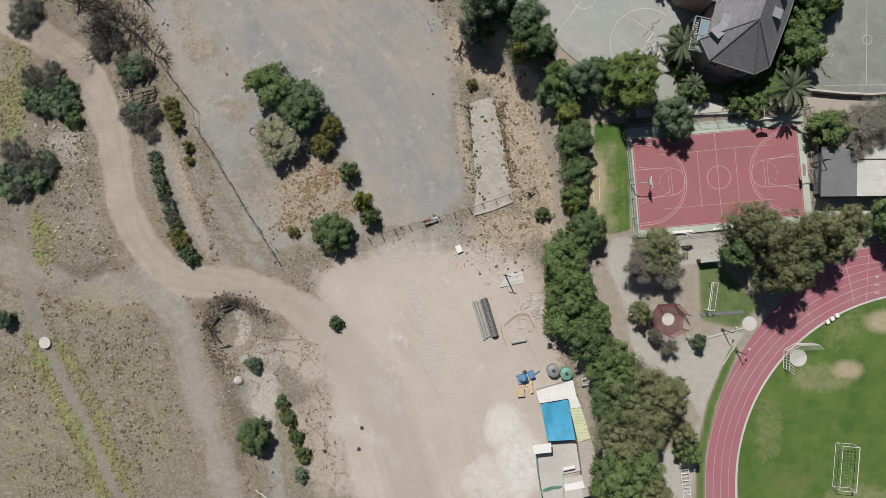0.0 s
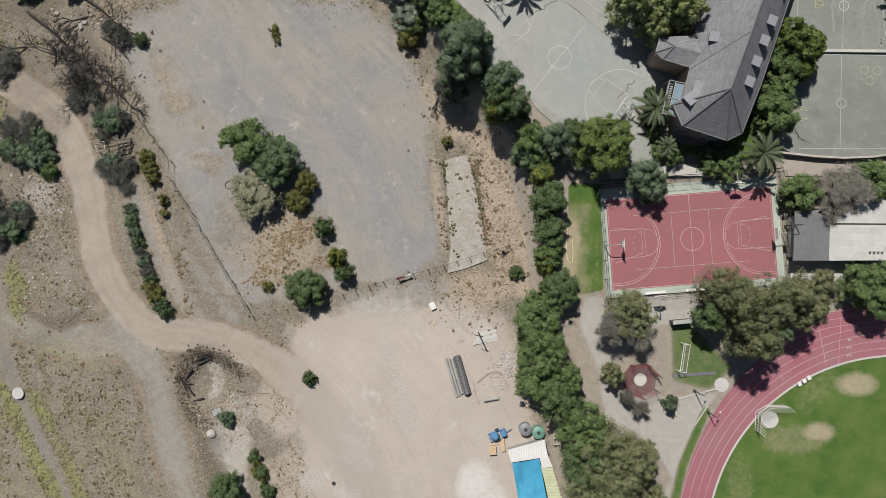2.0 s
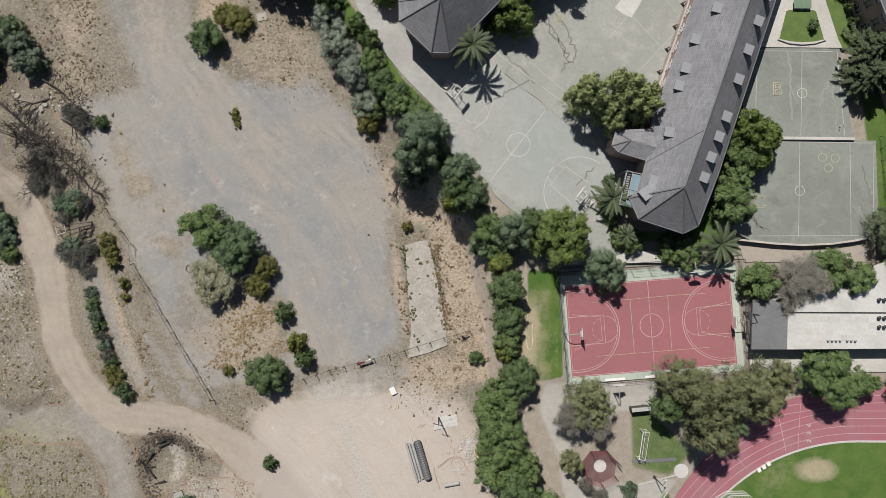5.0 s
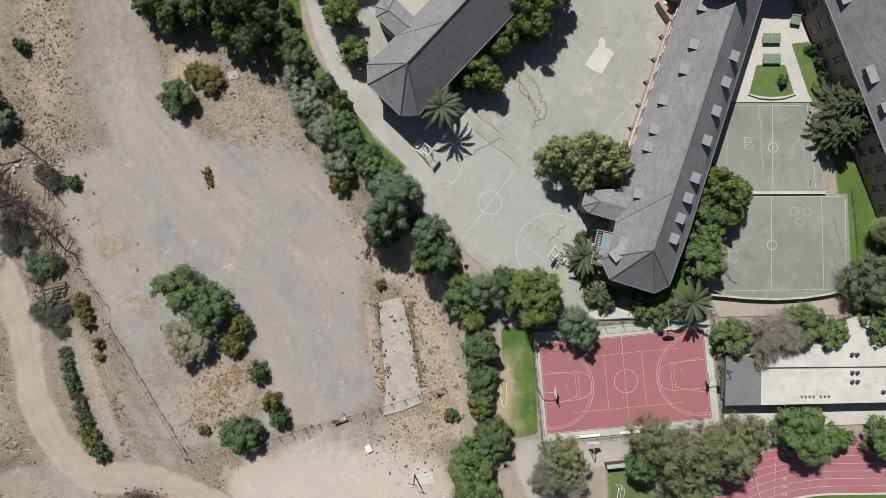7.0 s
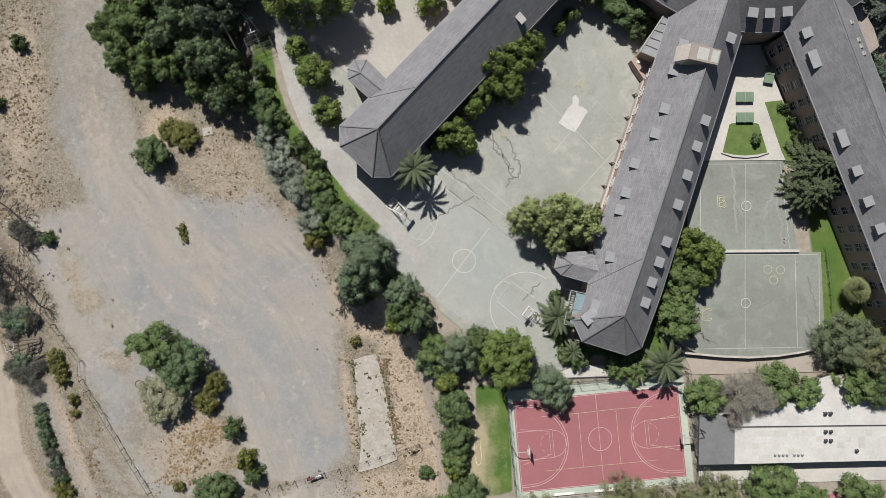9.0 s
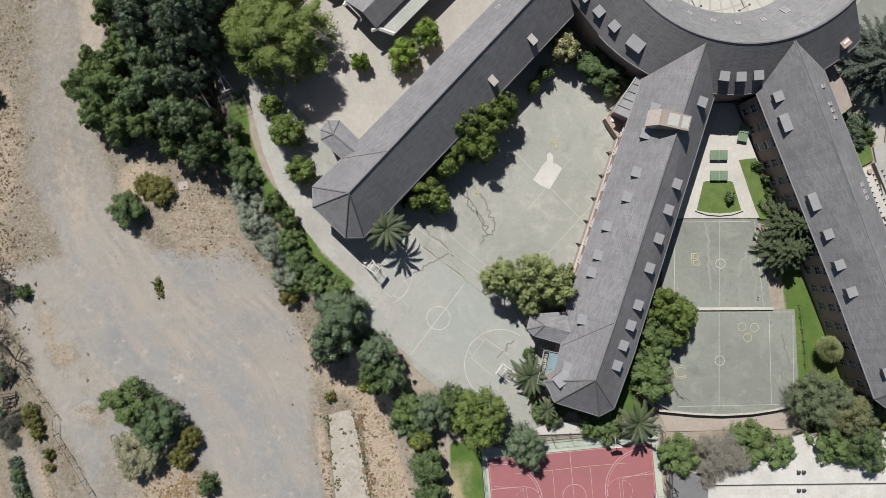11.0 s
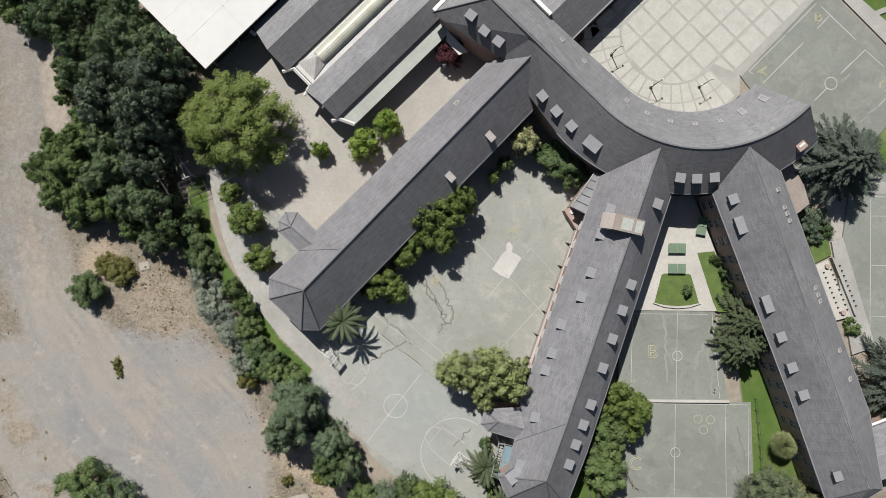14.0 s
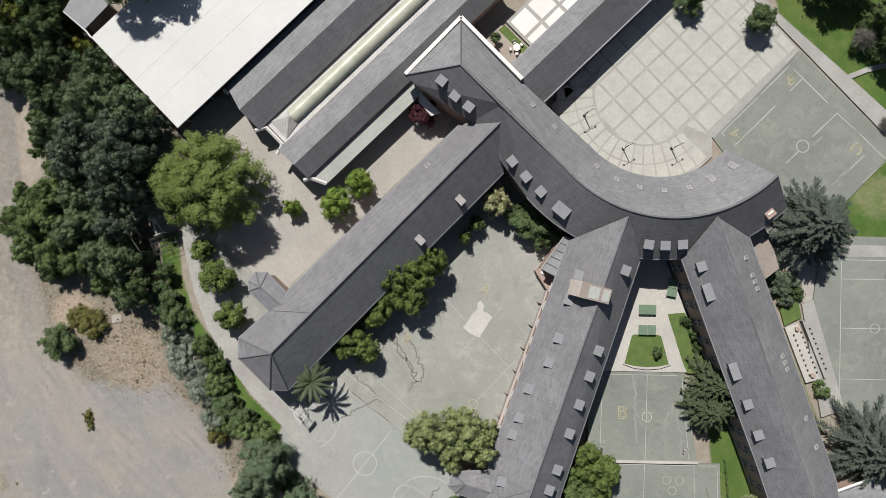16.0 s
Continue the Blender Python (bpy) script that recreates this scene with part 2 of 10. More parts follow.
    "scrub": leaf_mat("brown_scrub", (0.20, 0.145, 0.09), (0.12, 0.09, 0.055)),
    "clump": leaf_mat("soft_clump", (0.150, 0.152, 0.070), (0.240, 0.222, 0.125)),
    "dk": leaf_mat("leaf_dark", (0.051, 0.084, 0.034), (0.092, 0.133, 0.053)),
    "mid": leaf_mat("leaf_mid", (0.066, 0.107, 0.04), (0.124, 0.175, 0.062)),
    "grn": leaf_mat("leaf_dusty", (0.099, 0.114, 0.056), (0.179, 0.193, 0.096)),
    "grn2": leaf_mat("leaf_grey_green", (0.088, 0.130, 0.076), (0.135, 0.182, 0.108)),
    "blue": leaf_mat("leaf_blue_green", (0.062, 0.097, 0.06), (0.113, 0.16, 0.094)),
    "pine": leaf_mat("leaf_cool_green", (0.079, 0.107, 0.058), (0.135, 0.162, 0.091)),
    "cedar": leaf_mat("needle_blue_green", (0.04, 0.055, 0.041), (0.088, 0.107, 0.085)),
    "needle": leaf_mat("needle_dark_green", (0.042, 0.060, 0.030), (0.084, 0.106, 0.054)),
    "olive": leaf_mat("leaf_olive", (0.094, 0.099, 0.028), (0.151, 0.151, 0.047)),
    "yel": leaf_mat("leaf_yellow_green", (0.064, 0.096, 0.020), (0.136, 0.168, 0.036), (0.240, 0.224, 0.056)),
    "yel2": leaf_mat("leaf_fresh", (0.104, 0.176, 0.028), (0.176, 0.248, 0.048)),
    "bright": leaf_mat("leaf_bright", (0.072, 0.112, 0.030), (0.132, 0.178, 0.048)),
    "bright2": leaf_mat("leaf_plane", (0.078, 0.117, 0.028), (0.16, 0.202, 0.055)),
    "euc": leaf_mat("leaf_euc", (0.149, 0.192, 0.069), (0.262, 0.3, 0.132)),
    "pale": leaf_mat("leaf_pale", (0.112, 0.124, 0.064), (0.216, 0.216, 0.136), (0.336, 0.328, 0.240)),
    "grey2": leaf_mat("leaf_silver", (0.128, 0.158, 0.116), (0.222, 0.256, 0.200)),
    "grey": leaf_mat("twig_grey", (0.162, 0.162, 0.137), (0.107, 0.11, 0.092)),
    "twig": leaf_mat("twig_bare", (0.287, 0.268, 0.232), (0.213, 0.205, 0.171)),
    "cream": leaf_mat("blossom_cream", (0.240, 0.248, 0.120), (0.416, 0.400, 0.240), (0.112, 0.160, 0.040)),
    "purple": leaf_mat("leaf_purple", (0.048, 0.016, 0.022), (0.088, 0.028, 0.036)),
    "cool": leaf_mat("leaf_cool_dark", (0.068, 0.094, 0.063), (0.128, 0.169, 0.112)),
    "dusk": leaf_mat("leaf_dull_green", (0.071, 0.108, 0.055), (0.135, 0.186, 0.095)),
    "olv": leaf_mat("leaf_dark_olive", (0.05, 0.08, 0.039), (0.101, 0.148, 0.069)),
    "fanleaf": leaf_mat("leaf_fan_palm", (0.104, 0.128, 0.05), (0.192, 0.216, 0.1)),
    "palm": leaf_mat("leaf_palm", (0.035, 0.053, 0.022), (0.084, 0.105, 0.057)),
}

# ---------------------------------------------------------------- mesh helpers


def mesh_of(name, verts, faces, material=None, smooth=False):
    me = bpy.data.meshes.new(name)
    me.from_pydata(verts, [], faces)
    if material:
        me.materials.append(material)
    if smooth:
        me.polygons.foreach_set("use_smooth", [True] * len(me.polygons))
    me.update()
    return me


def part(name, bm, material, parent=None, label="", at=None):
    """Links a bmesh or a mesh as one object, under a thing or a part."""
    if isinstance(bm, bmesh.types.BMesh):
        me = bpy.data.meshes.new(name)
        bmesh.ops.recalc_face_normals(bm, faces=bm.faces)
        bm.to_mesh(me)
        bm.free()
        me.materials.append(material)
    else:
        me = bm
    ob = new(name, me)
    if parent:
        ob.parent = parent
    if at is not None:
        ob.matrix_basis = at
    if label:
        ob["label"] = label
    return ob


def thing(name, label, category, at=None, group="", kind=""):
    ob = tagged(new(name), label, category, group, kind)
    if at is not None:
        ob.matrix_basis = at
    return ob


def box(bm, x0, y0, z0, x1, y1, z1, m=None, bevel=0.0):
    v = [bm.verts.new(p) for p in ((x0, y0, z0), (x1, y0, z0), (x1, y1, z0), (x0, y1, z0), (x0, y0, z1), (x1, y0, z1), (x1, y1, z1), (x0, y1, z1))]
    f = [bm.faces.new([v[i] for i in q]) for q in ((3, 2, 1, 0), (4, 5, 6, 7), (0, 1, 5, 4), (1, 2, 6, 5), (2, 3, 7, 6), (3, 0, 4, 7))]
    if bevel:
        bmesh.ops.bevel(bm, geom=list({e for q in f for e in q.edges}), offset=bevel, segments=1, affect="EDGES")
    elif m:
        bmesh.ops.transform(bm, matrix=m, verts=v)
    return bm


def rod(bm, a, b, r, r2=None, n=6):
    """A tapered round bar from a to b."""
    a, b = Vector(a), Vector(b)
    q = (b - a).to_track_quat("Z", "Y")
    rings = []
    for p, rr in ((a, r), (b, r if r2 is None else r2)):
        rings.append([bm.verts.new(p + q @ Vector((rr * math.cos(6.2832 * i / n), rr * math.sin(6.2832 * i / n), 0))) for i in range(n)])
    for i in range(n):
        bm.faces.new((rings[0][i], rings[0][(i + 1) % n], rings[1][(i + 1) % n], rings[1][i]))
    bm.faces.new(rings[0][::-1])
    bm.faces.new(rings[1])
    return bm


def disc(bm, c, r, h, n=24, top=1.0):
    """A short cylinder standing at c."""
    lo = [bm.verts.new((c[0] + r * math.cos(6.2832 * i / n), c[1] + r * math.sin(6.2832 * i / n), c[2])) for i in range(n)]
    hi = [bm.verts.new((c[0] + r * top * math.cos(6.2832 * i / n), c[1] + r * top * math.sin(6.2832 * i / n), c[2] + h)) for i in range(n)]
    for i in range(n):
        bm.faces.new((lo[i], lo[(i + 1) % n], hi[(i + 1) % n], hi[i]))
    bm.faces.new(hi)
    bm.faces.new(lo[::-1])
    return bm


def prism(pts, z0, z1):
    """A flat-topped slab over a plan outline."""
    bm = bmesh.new()
    lo = [bm.verts.new((x, y, z0)) for x, y in pts]
    hi = [bm.verts.new((x, y, z1)) for x, y in pts]
    for i in range(len(pts)):
        j = (i + 1) % len(pts)
        bm.faces.new((lo[i], lo[j], hi[j], hi[i]))
    bm.faces.new(hi)
    bm.faces.new(lo[::-1])
    return bm


def slab(name, pts, z0, z1, material, label, category="pavement"):
    return tagged(part(name, prism(pts, z0, z1), material), label, category, kind="structure")


def strip(pts, w, z, closed=False):
    """A thin band of width w along a plan line, lying 1 cm thick with its top at z."""
    bm = bmesh.new()
    p = [Vector((x, y)) for x, y in pts]
    n = len(p)
    rows = []
    for i in range(n):
        a = p[i - 1] if (i or closed) else p[0]
        b = p[(i + 1) % n] if (i < n - 1 or closed) else p[-1]
        t = (b - a).normalized()
        s = Vector((-t.y, t.x)) * w / 2
        rows.append([bm.verts.new((*(p[i] + s), z)), bm.verts.new((*(p[i] - s), z)), bm.verts.new((*(p[i] - s), z - 0.012)), bm.verts.new((*(p[i] + s), z - 0.012))])
    for i in range(n if closed else n - 1):
        a, b = rows[i], rows[(i + 1) % n]
        for k in range(4):
            bm.faces.new((a[k], a[(k + 1) % 4], b[(k + 1) % 4], b[k]))
    return bm


def arc(c, r, a0, a1, n=32):
    return [(c[0] + r * math.cos(radians(a0 + (a1 - a0) * i / n)), c[1] + r * math.sin(radians(a0 + (a1 - a0) * i / n))) for i in range(n + 1)]


class Plan:
    """A plan frame: a middle, a turn in degrees and the things drawn in it."""

    def __init__(self, x, y, turn):
        self.x, self.y, self.c, self.s, self.turn = x, y, math.cos(radians(turn)), math.sin(radians(turn)), turn

    def __call__(self, u, v):
        return (self.x + u * self.c - v * self.s, self.y + u * self.s + v * self.c)

    def all(self, pts):
        return [self(u, v) for u, v in pts]

    def at(self, u, v, z, turn=0):
        return pose(*self(u, v), z, 0, 0, self.turn + turn)


def line(parent, pts, w, z, material="line", closed=False):
    part("court_line", strip(pts, w, z, closed), M[material], parent)


def smooth01(x):
    x = np.clip(x, 0, 1)
    return x * x * (3 - 2 * x)


# ---------------------------------------------------------------- ground
EDGE_Y = [-60, -45, -20, 0, 12, 25, 32, 45, 55, 65, 75, 90, 117, 140]
EDGE_X = [25, 24, 21, 18, 17, 13, 8, 0, -6, -11, -15, -19, -27, -30]


def fbm(x, y, f, seed, octaves=4):
    """Cheap smooth noise from sums of turned sines, -1 to 1."""
    r = np.random.RandomState(seed)
    out, amp, tot = 0.0, 1.0, 0.0
    for _ in range(octaves):
        for _ in range(3):
            a, ph = r.uniform(0, 6.28), r.uniform(0, 6.28, 2)
            u = (x * np.cos(a) + y * np.sin(a)) * f
            v = (-x * np.sin(a) + y * np.cos(a)) * f
            out = out + amp * np.sin(u + ph[0] + 1.3 * np.sin(0.7 * v + ph[1]))
            tot += amp
        f, amp = f * 2.1, amp * 0.55
    return out / tot * 1.8


def ground_z(x, y):
    x, y = np.asarray(x, float), np.asarray(y, float)
    lot = -3.2 + 0.07 * np.clip(x, -110, 12)
    lot = lot + 0.10 * fbm(x, y, 0.25, 3) + 0.35 * smooth01((-x - 44) / 10) * fbm(x, y, 0.35, 4)
    pit = np.exp(-(((x + 35) / 3.8) ** 2 + ((y + 13) / 4.5) ** 2) ** 1.5)
    lot = lot - 2.3 * pit - 0.9 * np.exp(-(((x + 32) / 3.0) ** 2 + ((y + 26) / 9) ** 2))
    west = np.interp(y, [-60, 0, 3, 22, 26, 140], [-0.05, -0.05, 0.35, 0.4, 1.1, 1.15])
    east = np.interp(y, [-60, 3.5, 6, 22, 25, 27, 140], [-0.05, -0.05, 0.2, 0.5, 0.7, 1.5, 1.8])
    k = smooth01((x - 56) / 3)
    school = west * (1 - k) + east * k
    w = smooth01((x - np.interp(y, EDGE_Y, EDGE_X) + 1.0) / 5.0)
    return lot * (1 - w) + school * w


def gz(x, y):
    return float(ground_z(x, y))


def near_line(x, y, pts):
    """Distance of each place to a plan line."""
    best = np.full(np.shape(x), 1e9)
    for (ax, ay), (bx, by) in zip(pts[:-1], pts[1:]):
        l2 = (bx - ax) ** 2 + (by - ay) ** 2
        t = np.clip(((x - ax) * (bx - ax) + (y - ay) * (by - ay)) / l2, 0, 1)
        best = np.minimum(best, np.hypot(x - ax - t * (bx - ax), y - ay - t * (by - ay)))
    return best


def inside(x, y, pts, soft):
    """1 well inside the outline, 0 well outside."""
    odd = np.zeros(np.shape(x), bool)
    for (ax, ay), (bx, by) in zip(pts, pts[1:] + pts[:1]):
        with np.errstate(divide="ignore", invalid="ignore"):
            cross = ((ay > y) != (by > y)) & (x < (bx - ax) * (y - ay) / ((by - ay) or 1e-9) + ax)
        odd ^= cross
    dist = near_line(x, y, pts + pts[:1])
    return smooth01(0.5 + np.where(odd, dist, -dist) / soft)


def blob(x, y, cx, cy, rx, ry, turn=0):
    c, s = math.cos(radians(turn)), math.sin(radians(turn))
    u, v = (x - cx) * c + (y - cy) * s, -(x - cx) * s + (y - cy) * c
    return smooth01(1.6 - np.hypot(u / rx, v / ry) * 1.1)


ROAD = [(-90, 47), (-78, 41), (-69.7, 37), (-62.9, 32.2), (-58.9, 27.3), (-57.1, 22.4), (-55.8, 17.7), (-54.9, 12.9), (-53.8, 8.2), (-52.2, 3.4), (-49.2, -1.0), (-43.8, -4.9), (-34, -6.2), (-24.4, -9.5), (-16.0, -17.2), (-9, -27.5), (-3, -46)]
FORK = [(-50.5, -3), (-48.6, -7.0), (-44.2, -11.8), (-42.0, -20.2), (-39.5, -29.6), (-36.9, -37), (-33, -52)]
LINK = [(-78, -1), (-67.4, -3.9), (-62.4, -6.2), (-57.6, -6.9), (-51.5, -6.6), (-46, -5.6)]
OLD = [(-73, 12), (-72.4, 5.2), (-71.7, -1.5), (-70.8, -7.3), (-69.4, -12.1), (-67.9, -16.9), (-65.9, -20.7), (-63.3, -25.4), (-60.3, -32.1), (-56.7, -38), (-50, -50)]
PAD = [(-21, -4), (-12, 0), (1.5, 2.5), (12, 0), (17.5, -9), (20, -24), (22, -45), (-15, -45), (-18, -30), (-21, -16)]
GRAVEL = [(-52, 47), (-45.3, 29), (-40.6, 17.9), (-33, 5.7), (-26.6, -1), (-8.8, 3.8), (4.3, 6.6), (2.5, 15), (2.0, 26.3), (0, 38), (-5, 46), (-11, 50.4), (-25, 50), (-30, 58), (-33.5, 70), (-33, 80), (-33, 97), (-37, 130), (-47, 130), (-46.5, 95), (-46.7, 78), (-45.8, 64), (-41, 50)]
BURNT = [(4, 28), (8.8, 31), (13.5, 29), (18, 20), (20, 11), (18, 2), (12, 1), (11.2, 9.5), (10.2, 18), (8.5, 25.5)]


def curve(pts, n=6):
    """A smooth line through the given places."""
    out = []
    for i in range(len(pts) - 1):
        p = [Vector(pts[max(0, min(len(pts) - 1, i + k))]) for k in (-1, 0, 1, 2)]
        for j in range(n):
            t = j / n
            out.append(tuple(0.5 * ((2 * p[1]) + (p[2] - p[0]) * t + (2 * p[0] - 5 * p[1] + 4 * p[2] - p[3]) * t * t + (3 * p[1] - p[0] - 3 * p[2] + p[3]) * t ** 3)))
    return out + [pts[-1]]


def far_steps(a, b, n):
    return [a + (b - a) * (i / n) ** 2 for i in range(1, n + 1)]


gx = np.array(sorted(far_steps(-84, -2600, 9)) + list(np.arange(-84, 112.1, 0.62)) + far_steps(112.2, 2600, 9))
gy = np.array(sorted(far_steps(-50, -2600, 9)) + list(np.arange(-50, 124.1, 0.62)) + far_steps(124.2, 2600, 9))
X, Y = np.meshgrid(gx, gy)
Z = ground_z(X, Y)
nx, ny = len(gx), len(gy)
idx = np.arange(nx * ny).reshape(ny, nx)
quads = np.stack([idx[:-1, :-1], idx[:-1, 1:], idx[1:, 1:], idx[1:, :-1]], -1).reshape(-1, 4)
gme = bpy.data.meshes.new("ground")
gme.from_pydata(np.stack([X.ravel(), Y.ravel(), Z.ravel()], -1).tolist(), [], quads.tolist())
gme.polygons.foreach_set("use_smooth", [True] * len(gme.polygons))

wob = fbm(X, Y, 0.5, 11)
wob2 = fbm(X, Y, 0.16, 12)
road = np.maximum.reduce([smooth01((3.75 - near_line(X, Y, curve(ROAD)) - 0.4 * wob) / 2.0),
                          inside(X + 1.6 * wob2, Y + 1.6 * wob, PAD, 9), blob(X + wob, Y, -35.0, 88, 2.6, 12, 4) * 0.62, blob(X + wob, Y, -39, 62, 3, 9, 12) * 0.45, blob(X, Y, -31.5, -13, 5, 4) * 0.3, blob(X + 2 * wob, Y + 2 * wob2, -22, -17, 4.5, 5) * 0.8, blob(X + 2 * wob, Y + 2 * wob2, -19.5, -32, 5, 11, 8) * 0.7, blob(X, Y, -30, -24, 3, 7) * 0.4])
road = road * (1 - 0.75 * blob(X + wob, Y + wob2, -3.5, 1.2, 8.5, 2.6, 9))
straw_k = np.maximum(blob(X + 2 * wob, Y + wob, -35, 27, 4, 6, 30), blob(X + wob, Y + wob2, -41, 36, 3, 7, 30)) * (0.45 + 0.5 * wob)
gravel = (1 - np.clip(straw_k, 0, 0.7)) * np.maximum.reduce([smooth01((2.6 - near_line(X, Y, [(-48.5, 20), (-46, 13), (-41.5, 3), (-36, -3)]) - 0.9 * wob) / 2.6) * 0.62, smooth01((1.7 - near_line(X, Y, [(-43.5, 17), (-38, 7), (-30, -3)]) - 0.6 * wob) / 1.6) * 0.6, blob(X + wob, Y, -3.5, 1.2, 9, 3, 9) * 0.8, smooth01((4.6 - near_line(X, Y, LINK) - 1.4 * wob) / 3.4) * 0.5, inside(X + 1.5 * wob2, Y + 1.5 * wob, GRAVEL, 5) * (1 - 0.42 * smooth01((Y - 46) / 22)) * (1 - 0.95 * np.maximum(blob(X, Y, -21.5, 9.5, 7.0, 7.0), blob(X, Y, -29, 11, 5, 8, 25) * 0.6)), smooth01(1.2 - near_line(X, Y, OLD) / 1.7) * 0.55, smooth01((4.0 - near_line(X, Y, curve(FORK)) - 1.1 * wob) / 3.0) * 0.66, smooth01(1.2 - near_line(X, Y, [(-33, -24), (-29, -30), (-27, -44)]) / 2.0) * 0.7])
orange = np.maximum.reduce([blob(X + 2 * wob, Y + wob, -35, 27, 4, 6, 30) * 0.42, blob(X + wob, Y + wob2, -41, 36, 3, 7, 30) * 0.5, inside(X + wob, Y + wob2, BURNT, 3), blob(X + wob, Y + wob, -22, 9.0, 6.5, 7.0) * 0.6, blob(X + wob, Y, -28, 6, 5.5, 6) * 0.55, blob(X, Y, -52, 68, 4.5, 14) * 0.62, blob(X, Y, -52, 48, 4, 10) * 0.5, blob(X, Y, -27, 62, 4, 4) * 0.8,
                            blob(X, Y, -17, 55, 9, 6, -35) * 0.48, blob(X + wob, Y, 9, 2.5, 6, 4) * 0.75, blob(X, Y, -30, 17, 4, 12, 25) * 0.4, blob(X, Y, 3.4, 17, 1.0, 9, 8) * 0.7,
                            blob(X, Y, -43, 9, 1.3, 12, 20) * 0.7, blob(X, Y, 3, 33, 5, 4, -40) * 0.7, blob(X, Y, -3, 42, 3, 7, -35) * 0.5, blob(X, Y, -36, 36, 7, 9) * 0.35])
green = np.maximum.reduce([smooth01(1.3 - (near_line(X, Y, [(-70, -18.5), (-65.8, -25), (-62, -33.5), (-57, -43)]) + 0.5 * wob) / 1.4) * 0.75, smooth01(1.2 - (near_line(X, Y, [(-64.8, -17), (-61, -24), (-56, -34), (-52, -44)]) + 0.6 * wob) / 1.3) * 0.65,
                           blob(X, Y, -76, 22, 3, 9) * 0.5, blob(X, Y, -56, -9, 7, 4) * 0.42, blob(X, Y, -70, -36, 9, 10) * 0.42, blob(X, Y, -50, -28, 4, 12, 20) * 0.42, blob(X, Y, -73, -22, 5, 4) * 0.4, blob(X, Y, -60, -30, 13, 17) * (0.2 + 0.25 * wob2), blob(X, Y, -73, 22, 5, 12) * 0.3])
pale = np.maximum.reduce([smooth01(1.3 - (near_line(X, Y, [(-63.5, 19), (-61.5, 10), (-59, 2), (-57, -2)]) + 0.9 * wob) / 2.4) * 0.45, smooth01(1.3 - (near_line(X, Y, [(-5.2, -6), (-2.6, -13), (-1, -20)]) + 0.8 * wob) / 2.0) * 0.9, blob(X + wob, Y, -17, -29, 2.6, 2.2), blob(X, Y + wob, -6, -0.5, 6, 1.8, 8) * 0.8, blob(X + wob, Y + wob, -29, -17.5, 4, 3) * 0.8, blob(X + wob, Y, -34.5, -13, 1.6, 3.6) * 0.9,
                          blob(X + wob, Y + wob, -64.5, 17, 3.4, 4) * 0.8, blob(X, Y, -61, 26, 3, 4) * 0.5, blob(X + wob, Y, 9, -14, 3.5, 3.5) * 0.5, blob(X + wob, Y + wob, -30.2, -25, 2.6, 7.5, 12) * 0.95, blob(X + wob, Y + wob, -38, 24, 4, 2) * 0.5])
# dry brush, plus painted shade under the bushes and on the hollow's rim
brush = np.maximum.reduce([smooth01(1.2 - near_line(X, Y, OLD) / 1.6) * 0.5, smooth01(1.4 - (near_line(X, Y, [(-39, -9.5), (-36.5, -8.2), (-32, -9.6), (-29, -12)]) + 0.6 * wob) / 1.3), smooth01(1.4 - (near_line(X, Y, [(-39.6, -10), (-39.4, -17), (-36.4, -22), (-33.5, -30), (-34, -36)]) + 0.7 * wob) / 1.2),
                           smooth01(1.4 - (near_line(X, Y, [(-66, -2.0), (-64.2, -3.0), (-61.4, -4.1), (-58.6, -3.4), (-55.8, -1.2)]) + 0.6 * wob) / 1.0), blob(X + wob, Y, -56.5, 39, 4.6, 6) * 0.95, blob(X + wob, Y + wob, -66, 51, 6, 4) * 0.9, blob(X + 2 * wob, Y + 2 * wob2, -67, 37, 5, 8) * 0.6, blob(X + 2 * wob, Y + 2 * wob2, -63, 27, 4, 7) * 0.6, blob(X + 2 * wob, Y + wob2, -55, 45, 4, 6) * 0.5, blob(X + wob, Y, -50.5, 25.5, 3.2, 3) * 0.8, blob(X + wob, Y, -66, 25, 4.6, 6) * 0.95, blob(X, Y + wob, -69.5, 13, 4.4, 5.5) * 0.95, blob(X + wob, Y, -57, 50, 3, 6) * 0.5, blob(X, Y + wob, -70.5, 40, 3, 3.5) * 0.5, blob(X, Y, -49, 24, 2.5, 4) * 0.7])
lush = np.maximum.reduce([smooth01((2.0 - near_line(X, Y, [(-70.6, -15.5), (-68.8, -18.8), (-66.9, -22.7), (-64.9, -25.4), (-63.1, -29.2), (-61.7, -32.1), (-59.7, -37), (-55, -46)]) - 0.8 * wob) / 1.3), smooth01((1.7 - near_line(X, Y, [(-65.4, -15.8), (-63.3, -19.7), (-61.8, -21.6), (-59.3, -25.5), (-57.6, -30), (-53, -41)]) - 0.9 * wob) / 1.3) * 0.8, blob(X + wob, Y, -68.1, 1.6, 1.7, 5.2, 12) * 1.1, blob(X, Y + wob, -61, -8.5, 5, 2.2, -15) * 0.45, blob(X + wob, Y, -73.2, 26, 2.2, 9, -8) * 0.9, blob(X + wob, Y + wob, -64, 1, 3, 5) * 0.4])
wl = smooth01((X - np.interp(Y, EDGE_Y, EDGE_X) + 0.5) / 2.0)
PITCH_C, PITCH_R = (77.1, -37.3), 30.4
pitch = np.maximum(smooth01((PITCH_R - np.hypot(X - PITCH_C[0], Y - PITCH_C[1])) / 0.3), ((X > PITCH_C[0]) & (np.abs(Y - PITCH_C[1]) < PITCH_R)) * 1.0)
